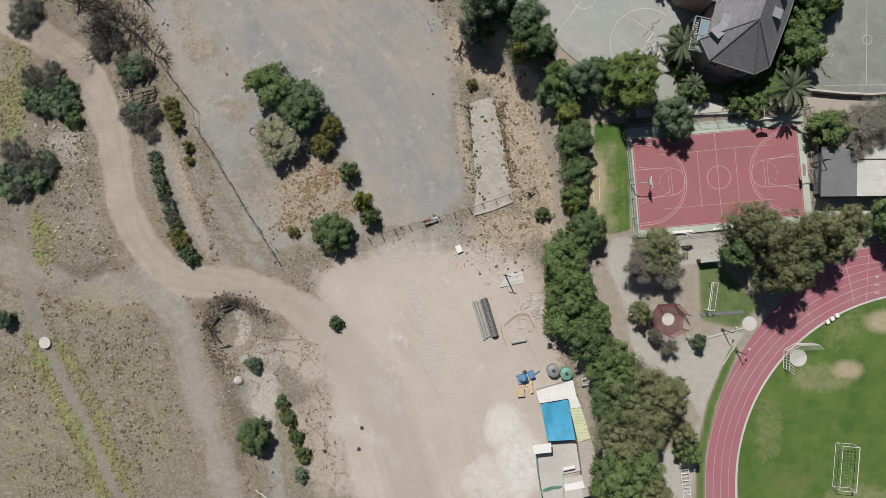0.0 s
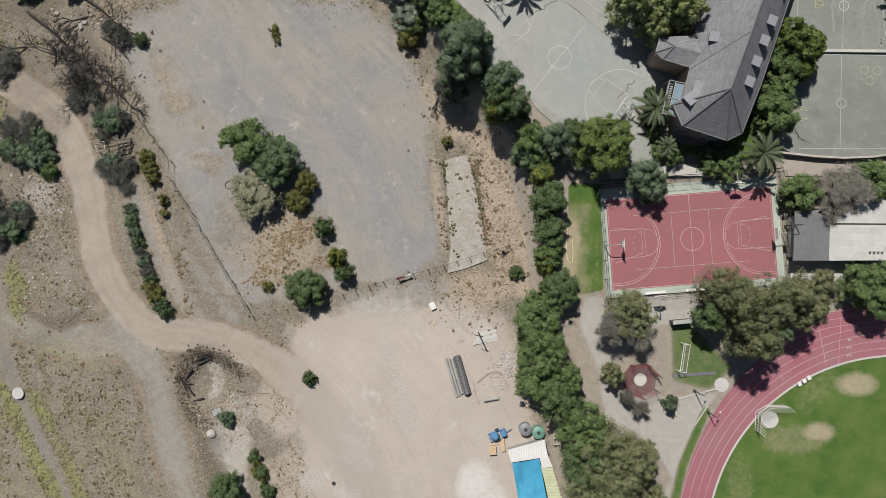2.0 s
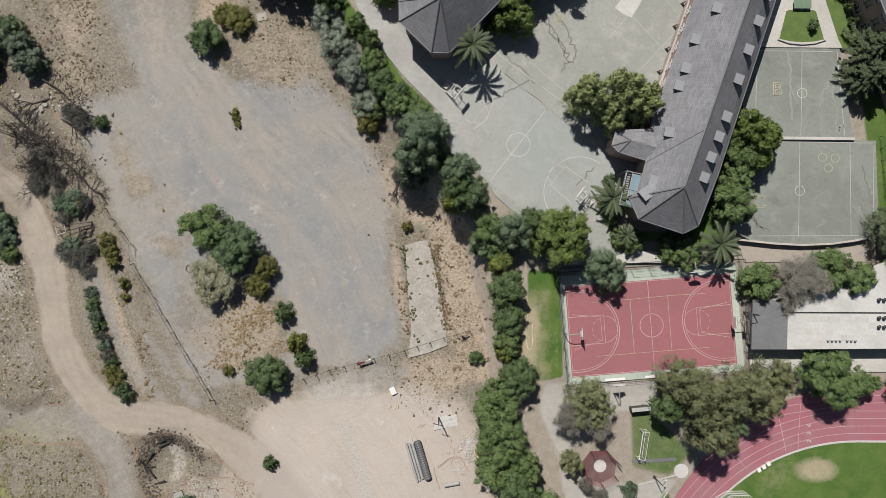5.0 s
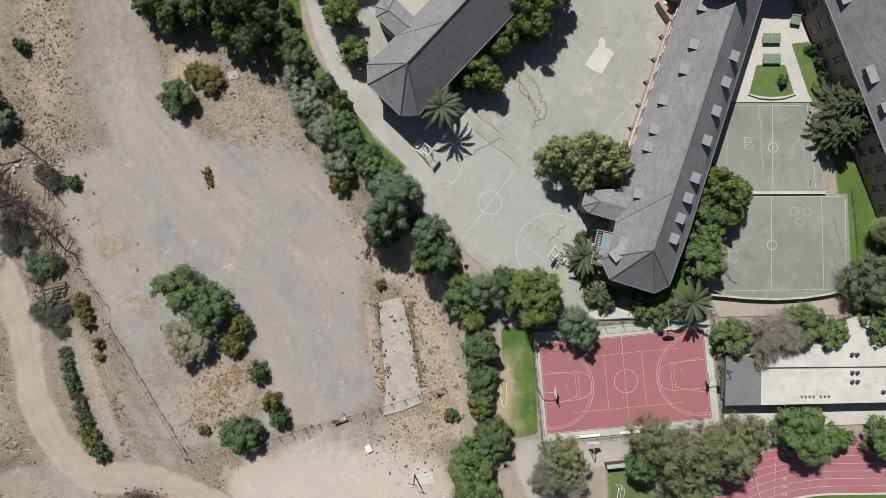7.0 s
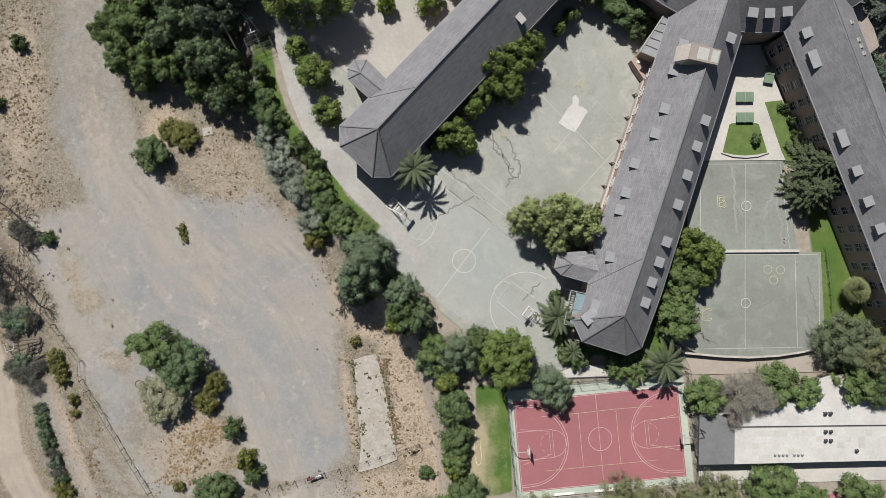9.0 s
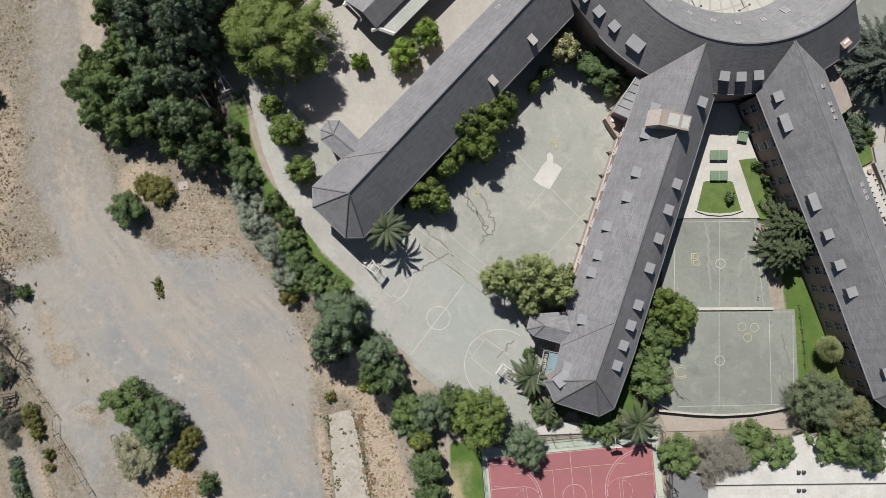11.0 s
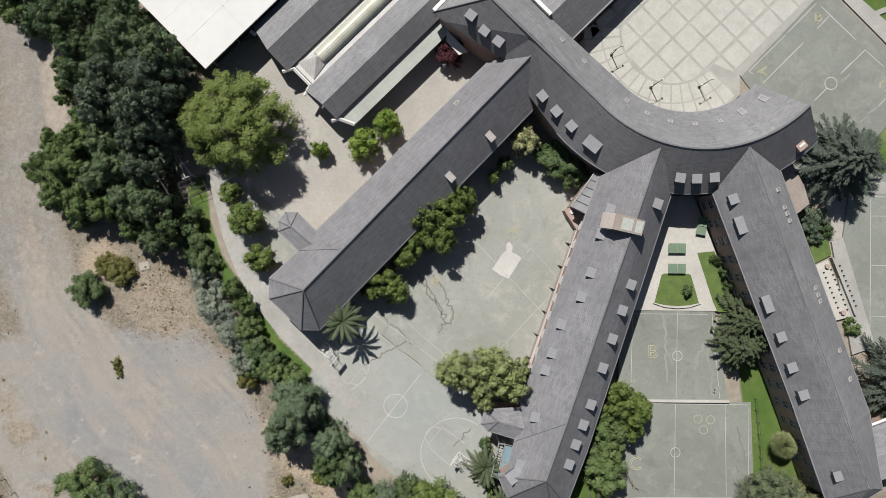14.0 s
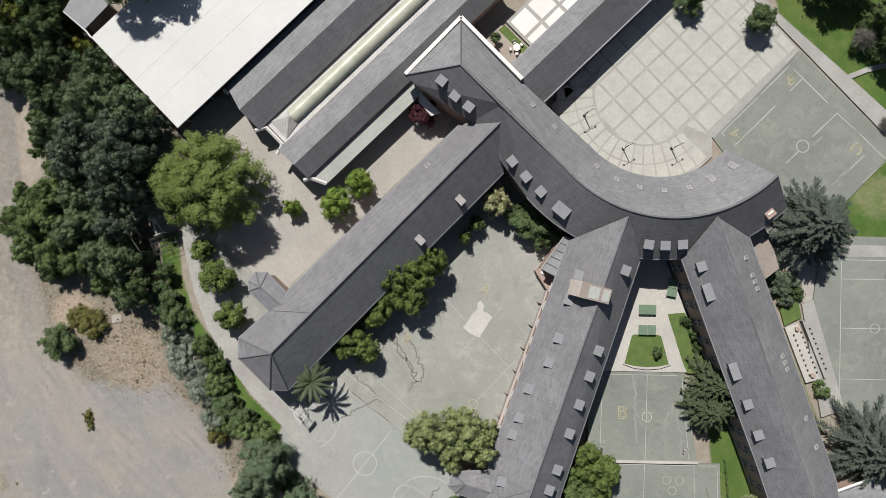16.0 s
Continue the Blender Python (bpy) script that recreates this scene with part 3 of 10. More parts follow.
worn = np.maximum.reduce([blob(X, Y, 64.5, -19.3, 2.6, 1.6), blob(X, Y, 70.5, -11.6, 3.4, 1.9), blob(X, Y, 60.5, -20.5, 6, 2.6) * 0.5, blob(X, Y, 52, -29, 2.6, 7) * 0.36, blob(X, Y, 66, -41, 7, 4) * 0.5, blob(X, Y, 64, -13, 2.5, 5, -40) * 0.35,
                          inside(X, Y, [(23, 17), (27.6, 17), (28, 3), (24, 2)], 2.0) * (0.55 + 0.35 * wob), blob(X + 0.5 * wob, Y, 24.4, 9, 1.6, 7) * 1.0, blob(X, Y + wob, 25.5, 3.5, 2.4, 2.4) * 0.6, blob(X, Y, 28.6, 8, 0.5, 5) * 0.35, blob(X, Y, 79, 34, 1.0, 9) * 0.3, blob(X, Y, 104, 84, 6, 4) * 0.5])
lawn = np.maximum.reduce([pitch, inside(X, Y, [(24, 20), (29.2, 20), (29.8, 3), (24.5, 2)], 1.0), inside(X, Y, [(40.5, -2), (44, -2), (51, -9), (47, -13), (41, -11.5)], 1.5) * 0.62,
                          smooth01(1.3 - near_line(X, Y, [(41.0, -45), (41.2, -33), (42.8, -25), (46.4, -16)]) / 1.0) * 0.7, inside(X, Y, [(-8.2, 76), (-7.3, 68.8), (-5.5, 63.4), (-2.8, 59.5), (1.3, 54.2), (3.8, 50.2), (9, 45.4), (8, 43.5), (1.3, 50), (-1.2, 54), (-4.8, 58), (-7.6, 61.8), (-10.6, 68.7), (-11, 75)], 1.2),
                          inside(X, Y, [(34.5, 35), (37, 34), (40, 25), (56, 23.5), (56, 45), (53, 44), (49, 26), (40, 26.5)], 1.5) * 0.9, inside(X, Y, [(78.5, 58), (75, 58), (77, 44), (79, 26), (87, 24), (87, 40)], 1.5),
                          inside(X, Y, [(84, 124), (87.0, 112.9), (97.9, 103.5), (106, 96.3), (120, 85), (120, 130)], 1.0), inside(X, Y, [(104.4, 90.6), (116, 84), (116, 75.8), (90, 75.8), (92, 80)], 1.0), inside(X, Y, [(84, 73), (96, 45), (88, 48), (80, 73)], 1.5) * 0.6])
APRON = [(26.2, -2.6), (29.4, -10.7), (30.3, -17.9), (35.7, -19.7), (38.4, -22.5), (41.1, -27), (38.6, -32), (34.3, -31.5), (33.9, -46), (39.3, -46), (40.2, -32.4), (41.6, -26.1), (43, -21.5), (46.5, -16.1), (48.3, -13.4), (45.6, -13), (40.2, -14.3), (38.4, -13.4), (33, -14.3), (31.2, -8.9), (38.5, -2.5), (47, -2.0), (47, 2.6), (31, 2), (27, 2)]
conc = np.maximum.reduce([inside(X, Y, [(89.5, 75.5), (93.5, 75.5), (97, 60), (92.8, 63)], 1.0), inside(X + 0.3 * wob, Y, APRON, 1.2), blob(X + 1.5 * wob, Y + wob2, 9.8, -28.5, 3.4, 4.5) * 0.8, blob(X + wob, Y + 2 * wob2, 12.6, -36, 3.6, 7) * 0.9, blob(X + 2 * wob, Y + wob2, 7.5, -38, 4, 5) * 0.6])
school = wl * (1 - lawn)
fade = ((X > -90) & (X < 118) & (Y > -56) & (Y < 130)) * 1.0


def way(x, y, pts):
    """Distance to a line and how far along it the nearest place lies."""
    best, along, run = np.full(np.shape(x), 1e9), np.zeros(np.shape(x)), 0.0
    for (ax, ay), (bx, by) in zip(pts[:-1], pts[1:]):
        ln_ = math.hypot(bx - ax, by - ay)
        t = np.clip(((x - ax) * (bx - ax) + (y - ay) * (by - ay)) / ln_ ** 2, 0, 1)
        dd = np.hypot(x - ax - t * (bx - ax), y - ay - t * (by - ay))
        along = np.where(dd < best, run + t * ln_, along)
        best = np.minimum(best, dd)
        run += ln_
    return best, along


MAIN = curve(ROAD)
d_main, s_main = way(X, Y, MAIN)
for side in (curve(FORK), curve(LINK)):
    dd, ss = way(X, Y, side)
    s_main = np.where(dd < d_main, ss + 60.0, s_main)
    d_main = np.minimum(d_main, dd)
# wheel tracks that fan out over the pad, and those that cross the gravel lot
WHEELS = [curve(p) for p in ([(-44, -4.4), (-30, -5), (-18, -8), (-8, -16), (-2, -28), (2, -48)], [(-36, -6.5), (-22, -9), (-12, -17), (-6, -28), (2, -42), (4, -50)], [(-26, -2.5), (-12, -4), (0, -12), (7, -26), (10, -48)],
                             [(-46, 120), (-42, 84), (-38.5, 64), (-35.6, 55), (-31.2, 49.4), (-27.8, 42.8), (-23.5, 38.5), (-19.6, 34.8), (-16.7, 29.6), (-14.6, 17.5), (-9, 4)], [(-44, 96), (-40.5, 66), (-37, 51.3), (-33.1, 45.6), (-30.1, 39), (-26.3, 33.4), (-20.5, 30.6), (-14.8, 26.8), (-9, 19.4), (-6, 8), (-4, -2)], [(-40, 110), (-36, 80), (-33, 62), (-22, 44), (-8, 30), (0, 12)])]
d_wheel, s_wheel = np.full(X.shape, 1e9), np.zeros(X.shape)
for wpts in WHEELS:
    dd, ss = way(X, Y, wpts)
    s_wheel = np.where(dd < d_wheel, ss, s_wheel)
    d_wheel = np.minimum(d_wheel, dd)
for nm, arrs in (("mask_lot", (road, gravel, orange, green)), ("mask_school", (school, lawn, conc, worn)), ("mask_more", (pale, brush, lush, inside(X, Y, PAD, 10))), ("wheel_ways", (np.minimum(d_main, 40) / 40, s_main / 200, np.minimum(d_wheel, 40) / 40, s_wheel / 200))):
    at = gme.color_attributes.new(nm, "FLOAT_COLOR", "POINT")
    at.data.foreach_set("color", np.stack([a * fade for a in arrs], -1).astype(np.float32).ravel())

g = Graph("ground_cover")


def layer(nm):
    v = g.t.nodes.new("ShaderNodeVertexColor")
    v.layer_name = nm
    s = g.t.nodes.new("ShaderNodeSeparateColor")
    g.link(v.outputs["Color"], s.inputs[0])
    return (*s.outputs[:3], v.outputs["Alpha"])


m_road, m_grav, m_dry, m_weed = layer("mask_lot")
m_school, m_lawn, m_conc, m_worn = layer("mask_school")
m_pale, m_brush_shade, m_lush, m_pad = layer("mask_more")
w_d, w_s, w_d2, w_s2 = layer("wheel_ways")
n0, n1, n2, n3, n4 = g.noise(0.06, 5, 0.6), g.noise(0.16, 6, 0.66), g.noise(0.9, 6, 0.74), g.noise(4.5, 6, 0.8), g.noise(13.0, 4, 0.8)


def streaks(dist, along, f):
    """Noise drawn out along a way."""
    cmb = g.t.nodes.new("ShaderNodeCombineXYZ")
    g.link(g.math("MULTIPLY", g.math("ADD", g.math("MULTIPLY", dist, 40.0), g.math("MULTIPLY", n1, 1.2)), f), cmb.inputs[0])
    g.link(g.math("MULTIPLY", along, 200.0 * 0.05), cmb.inputs[1])
    return g.noise(1.0, 5, 0.7, cmb.outputs[0])


def pebbles(scale):
    v = g.t.nodes.new("ShaderNodeTexVoronoi")
    v.inputs["Scale"].default_value = scale
    v.inputs["Randomness"].default_value = 1.0
    g.link(g.tc.outputs["Object"], v.inputs["Vector"])
    return v.outputs["Distance"], v.outputs["Color"]


def edged(mask, k=0.7, lo=0.35, hi=0.65):
    """A mask whose edge is broken up by two scales of noise."""
    j = g.math("MULTIPLY", g.math("SUBTRACT", g.math("ADD", n2, g.math("MULTIPLY", n3, 0.6)), 0.8), k)
    return g.ramp(g.math("ADD", mask, j), lo, hi)


st1, st2 = streaks(w_d, w_s, 1.3), streaks(w_d2, w_s2, 1.1)
pd, pc = pebbles(3.2)
pd2, pc2 = pebbles(9.0)
soil = g.mix(g.ramp(n1, 0.35, 0.65), (0.240, 0.206, 0.166), (0.192, 0.170, 0.143))
soil = g.mix(g.ramp(n0, 0.48, 0.62, 0, 0.5), soil, (0.188, 0.170, 0.122))
soil = g.mix(g.ramp(g.noise(0.42, 6, 0.75), 0.5, 0.66, 0, 0.55), soil, (0.145, 0.131, 0.104))
soil = g.mix(g.ramp(n2, 0.48, 0.70, 0, 0.85), soil, (0.294, 0.262, 0.209))
soil = g.mix(g.ramp(n3, 0.44, 0.60, 0, 0.9), soil, (0.103, 0.091, 0.066))
soil = g.mix(g.ramp(pd, 0.20, 0.10, 0, 0.6), soil, (0.366, 0.345, 0.305))
blot = g.noise(2.1, 3, 0.6)
soil = g.mix(g.ramp(blot, 0.54, 0.68, 0, 0.45), soil, (0.290, 0.266, 0.222))
soil = g.mix(g.ramp(blot, 0.46, 0.34, 0, 0.65), soil, (0.118, 0.104, 0.078))
soil = g.mix(g.ramp(n4, 0.52, 0.70, 0, 0.75), soil, (0.317, 0.291, 0.231))
soil = g.mix(g.ramp(pd2, 0.12, 0.05, 0, 0.6), soil, (0.084, 0.074, 0.050))
soil = g.mix(g.ramp(st1, 0.52, 0.64, 0, 0.25), soil, (0.286, 0.255, 0.198))
soil = g.mix(g.ramp(st1, 0.46, 0.36, 0, 0.25), soil, (0.123, 0.108, 0.082))
grav = g.mix(g.ramp(n1, 0.35, 0.65), (0.219, 0.220, 0.218), (0.188, 0.190, 0.190))
grav = g.mix(g.ramp(n0, 0.38, 0.56, 0, 0.8), grav, (0.262, 0.240, 0.208))
grav = g.mix(g.ramp(n2, 0.5, 0.72, 0, 0.5), grav, (0.289, 0.281, 0.261))
patchy_k = g.ramp(g.noise(0.10, 3, 0.55, None, 0.5), 0.42, 0.62)
grav = g.mix(g.math("MULTIPLY", g.ramp(st2, 0.53, 0.62, 0, 0.75), patchy_k), grav, (0.300, 0.264, 0.222))
grav = g.mix(g.math("MULTIPLY", g.ramp(st2, 0.46, 0.37, 0, 0.55), patchy_k), grav, (0.178, 0.175, 0.170))
wheel_m = g.math("ADD", g.math("MULTIPLY", w_d2, 40.0), g.math("MULTIPLY", g.math("SUBTRACT", n2, 0.5), 1.6))
worn_k = g.math("MULTIPLY", g.ramp(n1, 0.40, 0.60, 0.05, 0.55), g.ramp(st2, 0.42, 0.56, 0.2, 1.0))
grav = g.mix(g.math("MULTIPLY", g.ramp(wheel_m, 1.3, 0.5), worn_k), grav, (0.306, 0.264, 0.230))
grav = g.mix(g.math("MULTIPLY", g.ramp(g.math("ABSOLUTE", g.math("SUBTRACT", wheel_m, 1.7), 0.0), 0.5, 0.1), g.math("MULTIPLY", worn_k, 0.5)), grav, (0.176, 0.172, 0.168))
grav = g.mix(g.ramp(n3, 0.5, 0.74, 0, 0.5), grav, (0.164, 0.163, 0.154))
grav = g.mix(g.ramp(n4, 0.52, 0.76, 0, 0.55), grav, (0.329, 0.321, 0.298))
grav = g.mix(g.ramp(g.noise(0.33, 6, 0.72), 0.60, 0.70, 0, 0.7), grav, (0.359, 0.340, 0.307))
grav = g.mix(g.ramp(pd2, 0.10, 0.04, 0, 0.45), grav, (0.130, 0.126, 0.118))
ring = g.math("ABSOLUTE", g.math("SUBTRACT", g.noise(0.30, 3, 0.55, None, 1.2), 0.5), 0.0)
grav = g.mix(g.ramp(ring, 0.022, 0.006, 0, 0.16), grav, (0.149, 0.146, 0.138))
ring2 = g.math("ABSOLUTE", g.math("SUBTRACT", g.noise(0.23, 3, 0.55, None, 0.8), 0.47), 0.0)
grav = g.mix(g.ramp(ring2, 0.03, 0.008, 0, 0.15), grav, (0.329, 0.306, 0.267))
grav = g.mix(g.math("MULTIPLY", g.ramp(g.math("MULTIPLY", w_d, 40.0), 6.0, 3.5), 0.6), grav, (0.275, 0.254, 0.223))
sand = g.mix(g.ramp(n1, 0.35, 0.65), (0.391, 0.345, 0.300), (0.350, 0.310, 0.272))
sand = g.mix(g.math("MULTIPLY", g.ramp(st1, 0.52, 0.64, 0, 0.6), patchy_k), sand, (0.413, 0.370, 0.327))
sand = g.mix(g.ramp(st1, 0.46, 0.34, 0, 0.38), sand, (0.297, 0.250, 0.207))
sand = g.mix(g.math("MULTIPLY", g.ramp(st2, 0.54, 0.64, 0, 0.35), patchy_k), sand, (0.429, 0.393, 0.355))
sand = g.mix(g.ramp(st2, 0.44, 0.33, 0, 0.22), sand, (0.314, 0.268, 0.225))
sand = g.mix(g.ramp(g.noise(0.11, 6, 0.75), 0.56, 0.66, 0, 0.8), sand, (0.462, 0.444, 0.426))
sand = g.mix(g.ramp(n3, 0.52, 0.78, 0, 0.4), sand, (0.258, 0.214, 0.172))
sand = g.mix(g.ramp(n4, 0.55, 0.8, 0, 0.35), sand, (0.462, 0.427, 0.390))
sand = g.mix(g.math("MULTIPLY", g.ramp(g.math("MULTIPLY", w_d, 40.0), 5.0, 2.8), 0.6), sand, (0.294, 0.260, 0.230))
dry = g.mix(g.ramp(n2, 0.35, 0.65), (0.318, 0.262, 0.203), (0.270, 0.228, 0.180))
dry = g.mix(g.ramp(n3, 0.42, 0.66), dry, (0.400, 0.348, 0.275))
dry = g.mix(g.ramp(blot, 0.47, 0.35, 0, 0.6), dry, (0.205, 0.140, 0.088))
dry = g.mix(g.ramp(n4, 0.48, 0.72, 0, 0.8), dry, (0.227, 0.160, 0.099))
dry = g.mix(g.ramp(pd, 0.22, 0.10, 0, 0.6), dry, (0.430, 0.381, 0.298))
weeds = g.mix(g.ramp(n2, 0.35, 0.65), (0.193, 0.184, 0.085), (0.249, 0.219, 0.122))
weeds = g.mix(g.ramp(n3, 0.45, 0.68), weeds, (0.127, 0.130, 0.057))
weeds = g.mix(g.ramp(st1, 0.50, 0.62, 0, 0.35), weeds, (0.290, 0.254, 0.165))
weeds = g.mix(g.ramp(st1, 0.46, 0.36, 0, 0.35), weeds, (0.117, 0.114, 0.062))
weeds = g.mix(g.ramp(n4, 0.5, 0.75, 0, 0.7), weeds, (0.284, 0.259, 0.155))
turf = g.mix(g.ramp(n1, 0.35, 0.65), (0.047, 0.097, 0.020), (0.075, 0.127, 0.030))
turf = g.mix(g.ramp(g.noise(0.34, 5, 0.6), 0.42, 0.68, 0, 0.55), turf, (0.118, 0.152, 0.044))
turf = g.mix(g.ramp(g.noise(0.10, 4, 0.6), 0.54, 0.68, 0, 0.35), turf, (0.150, 0.150, 0.058))
turf = g.mix(g.ramp(n2, 0.55, 0.75, 0, 0.5), turf, (0.058, 0.097, 0.026))
turf = g.mix(g.ramp(n4, 0.5, 0.8, 0, 0.5), turf, (0.065, 0.097, 0.029))
bare = g.mix(g.ramp(n2, 0.4, 0.7), (0.24, 0.21, 0.17), (0.30, 0.27, 0.23))
bare = g.mix(g.ramp(n3, 0.5, 0.75, 0, 0.6), bare, (0.13, 0.11, 0.08))
paved = g.mix(g.ramp(n2, 0.4, 0.7), (0.34, 0.325, 0.295), (0.285, 0.27, 0.245))
paved = g.mix(g.ramp(n3, 0.5, 0.8, 0, 0.4), paved, (0.22, 0.205, 0.18))
col = g.mix(edged(m_dry, 1.0, 0.25, 0.8), soil, dry)
col = g.mix(edged(m_weed, 1.1, 0.3, 0.8), col, weeds)
col = g.mix(edged(m_grav, 1.0, 0.25, 0.85), col, grav)
earth = g.mix(g.ramp(g.math("ADD", g.math("MULTIPLY", st1, 0.45), g.math("MULTIPLY", n2, 0.55)), 0.40, 0.60), (0.250, 0.213, 0.168), (0.312, 0.274, 0.224))
earth = g.mix(g.ramp(n3, 0.5, 0.72, 0, 0.5), earth, (0.218, 0.179, 0.138))
earth = g.mix(g.ramp(n4, 0.54, 0.75, 0, 0.5), earth, (0.373, 0.335, 0.276))
sand = g.mix(g.math("MULTIPLY", g.math("SUBTRACT", 1.0, m_pad), 0.75), sand, earth)
col = g.mix(edged(m_road, 0.65, 0.3, 0.7), col, sand)
lushc = g.mix(g.ramp(n3, 0.4, 0.62), (0.165, 0.190, 0.058), (0.235, 0.232, 0.105))
lushc = g.mix(g.ramp(n4, 0.5, 0.7, 0, 0.7), lushc, (0.115, 0.140, 0.04))
col = g.mix(g.math("MULTIPLY", edged(m_lush, 1.4, 0.35, 0.95), 0.85), col, lushc)
rut_k = g.math("SUBTRACT", 1.0, g.math("MAXIMUM", m_pad, m_grav))
rut = g.math("ABSOLUTE", g.math("SUBTRACT", g.math("MULTIPLY", w_d, 40.0), g.math("ADD", 2.9, g.math("MULTIPLY", n2, 0.9))), 0.0)
col = g.mix(g.math("MULTIPLY", g.ramp(rut, 0.45, 0.1), g.math("MULTIPLY", rut_k, g.ramp(n3, 0.4, 0.6, 0.15, 0.75))), col, (0.235, 0.165, 0.115))
scree = g.mix(g.ramp(n3, 0.42, 0.6), (0.42, 0.40, 0.365), (0.30, 0.275, 0.24))
scree = g.mix(g.ramp(pd, 0.18, 0.08, 0, 0.8), scree, (0.50, 0.48, 0.45))
scree = g.mix(g.ramp(n4, 0.5, 0.66, 0, 0.7), scree, (0.24, 0.21, 0.175))
col = g.mix(g.math("MULTIPLY", edged(m_pale, 1.2, 0.35, 0.9), 0.8), col, scree)
# dark litter colour, which also holds the shade of bushes and rim
litter = g.mix(g.ramp(n3, 0.42, 0.6), (0.10, 0.085, 0.066), (0.19, 0.165, 0.13))
litter = g.mix(g.ramp(n4, 0.5, 0.66, 0, 0.7), litter, (0.065, 0.055, 0.042))
col = g.mix(g.math("MULTIPLY", edged(m_brush_shade, 1.3, 0.3, 0.95), 0.85), col, litter)
col = g.mix(edged(m_school), col, bare)
white = g.mix(g.ramp(n2, 0.4, 0.66), (0.50, 0.485, 0.46), (0.41, 0.385, 0.355))
paved = g.mix(g.ramp(m_pad, 0.3, 0.6), paved, white)
col = g.mix(edged(m_conc, 0.8, 0.3, 0.8), col, paved)
col = g.mix(edged(m_lawn, 0.5, 0.3, 0.7), col, turf)
col = g.mix(edged(m_worn, 0.9, 0.25, 1.05), col, (0.30, 0.26, 0.175))
rough_k = g.math("SUBTRACT", 1.0, g.math("MAXIMUM", g.math("MAXIMUM", m_grav, m_road), m_school))
rough_k = g.math("MULTIPLY", rough_k, g.math("SUBTRACT", 1.0, m_lawn))
lumps = g.math("MULTIPLY", rough_k, g.math("MULTIPLY", g.noise(1.7, 4, 0.65), 3.2))
g.bump(g.math("ADD", g.math("ADD", lumps, n3), g.math("ADD", g.math("MULTIPLY", n4, 0.5), g.math("MULTIPLY", n2, 0.8))), 0.8, 0.12)
gme.materials.append(g.done(col, 0.95, 0, 0.15))
tagged(new("ground", gme), "dry earth, gravel and grass ground sloping to the west", "ground", kind="structure")

# ---------------------------------------------------------------- courts and paving
R45 = math.sqrt(0.5)


def sw(c, s):
    """Plan place from the diagonal frame of the old buildings: c to the south-east, s to the north-east."""
    return ((c + s) * R45, (s - c) * R45)


YARD = slab("pavement_courtyard", [(9.5, 46.5), (3, 53.5), (-1, 62), (-3.5, 76), (-8, 84), (-6, 96), (24, 106), (50, 96), (63, 74), (50, 31), (40, 29), (33.5, 33), (38.5, 22.8), (34.4, 21.0), (30.0, 24.7), (22.8, 28.2), (18.8, 31.6), (16.6, 34.9), (12.6, 40.7)], 0.0, 1.3, M["yard"], "grey-green worn concrete school courtyard with painted courts")
slab("pavement_path", [(-8.2, 84), (-7.3, 74), (-5.2, 66), (-3, 60.5), (0.3, 55), (4.1, 50.4), (9.4, 45.2), (15.6, 38.2), (17.2, 40), (12, 46), (8.6, 50.2), (5.4, 54.5), (2.4, 59.5), (0.2, 66), (-1.2, 76), (-2.5, 84)], 0.2, 1.33, M["slab"], "pale grey concrete path beside the hedge")
slab("pavement_gym", [sw(-69, 52), sw(-41, 52), sw(-41, 100), sw(-69, 100)], 0.4, 1.35, M["apron"], "pale worn concrete apron between the halls")
slab("pavement_south", [(33.5, 33.3), (35, 31), (37.5, 25.8), (40.5, 23.4), (47, 22.8), (47, 21.4), (38, 21.2), (30.5, 20.8), (30.6, 26), (31, 30)], 0.2, 1.05, M["concrete"], "pale concrete walkway behind the school wing")
slab("pavement_strip", [(57.5, 24.2), (78, 25.2), (88, 24.8), (88, 21.9), (58.5, 21.5)], 0.0, 0.72, M["sand"], "bare earth strip below the retaining wall")
slab("pavement_walkway", [(59, 8.0), (110, 8.6), (110, 4.8), (60, 3.8)], -0.2, 0.32, M["concrete"], "pale concrete walkway beside the running track")

# red court with a pale green border, turned five degrees
RC = Plan(43.7, 11.35, 5.1)
slab("court_border", RC.all([(-14.2, -8.35), (14.3, -8.35), (14.2, 9.0), (-14.0, 9.0)]), -0.2, 0.60, M["rim"], "pale green painted concrete border of the ball court", "court")
RED = slab("red_court", RC.all([(-13.2, -7.25), (13.2, -7.25), (13.15, 7.25), (-13.15, 7.25)]), 0.3, 0.612, M["red"], "faded red painted concrete ball court with white lines", "court")
zr = 0.622
line(RED, RC.all([(-13.0, -7.1), (13.0, -7.1), (12.95, 7.1), (-12.95, 7.1)]), 0.09, zr, "redline", closed=True)
line(RED, RC.all([(0, -7.05), (0, 7.05)]), 0.07, zr, "redline")
line(RED, arc(RC(0.1, 0), 1.85, 0, 360, 40)[:-1], 0.09, zr, "redline", closed=True)
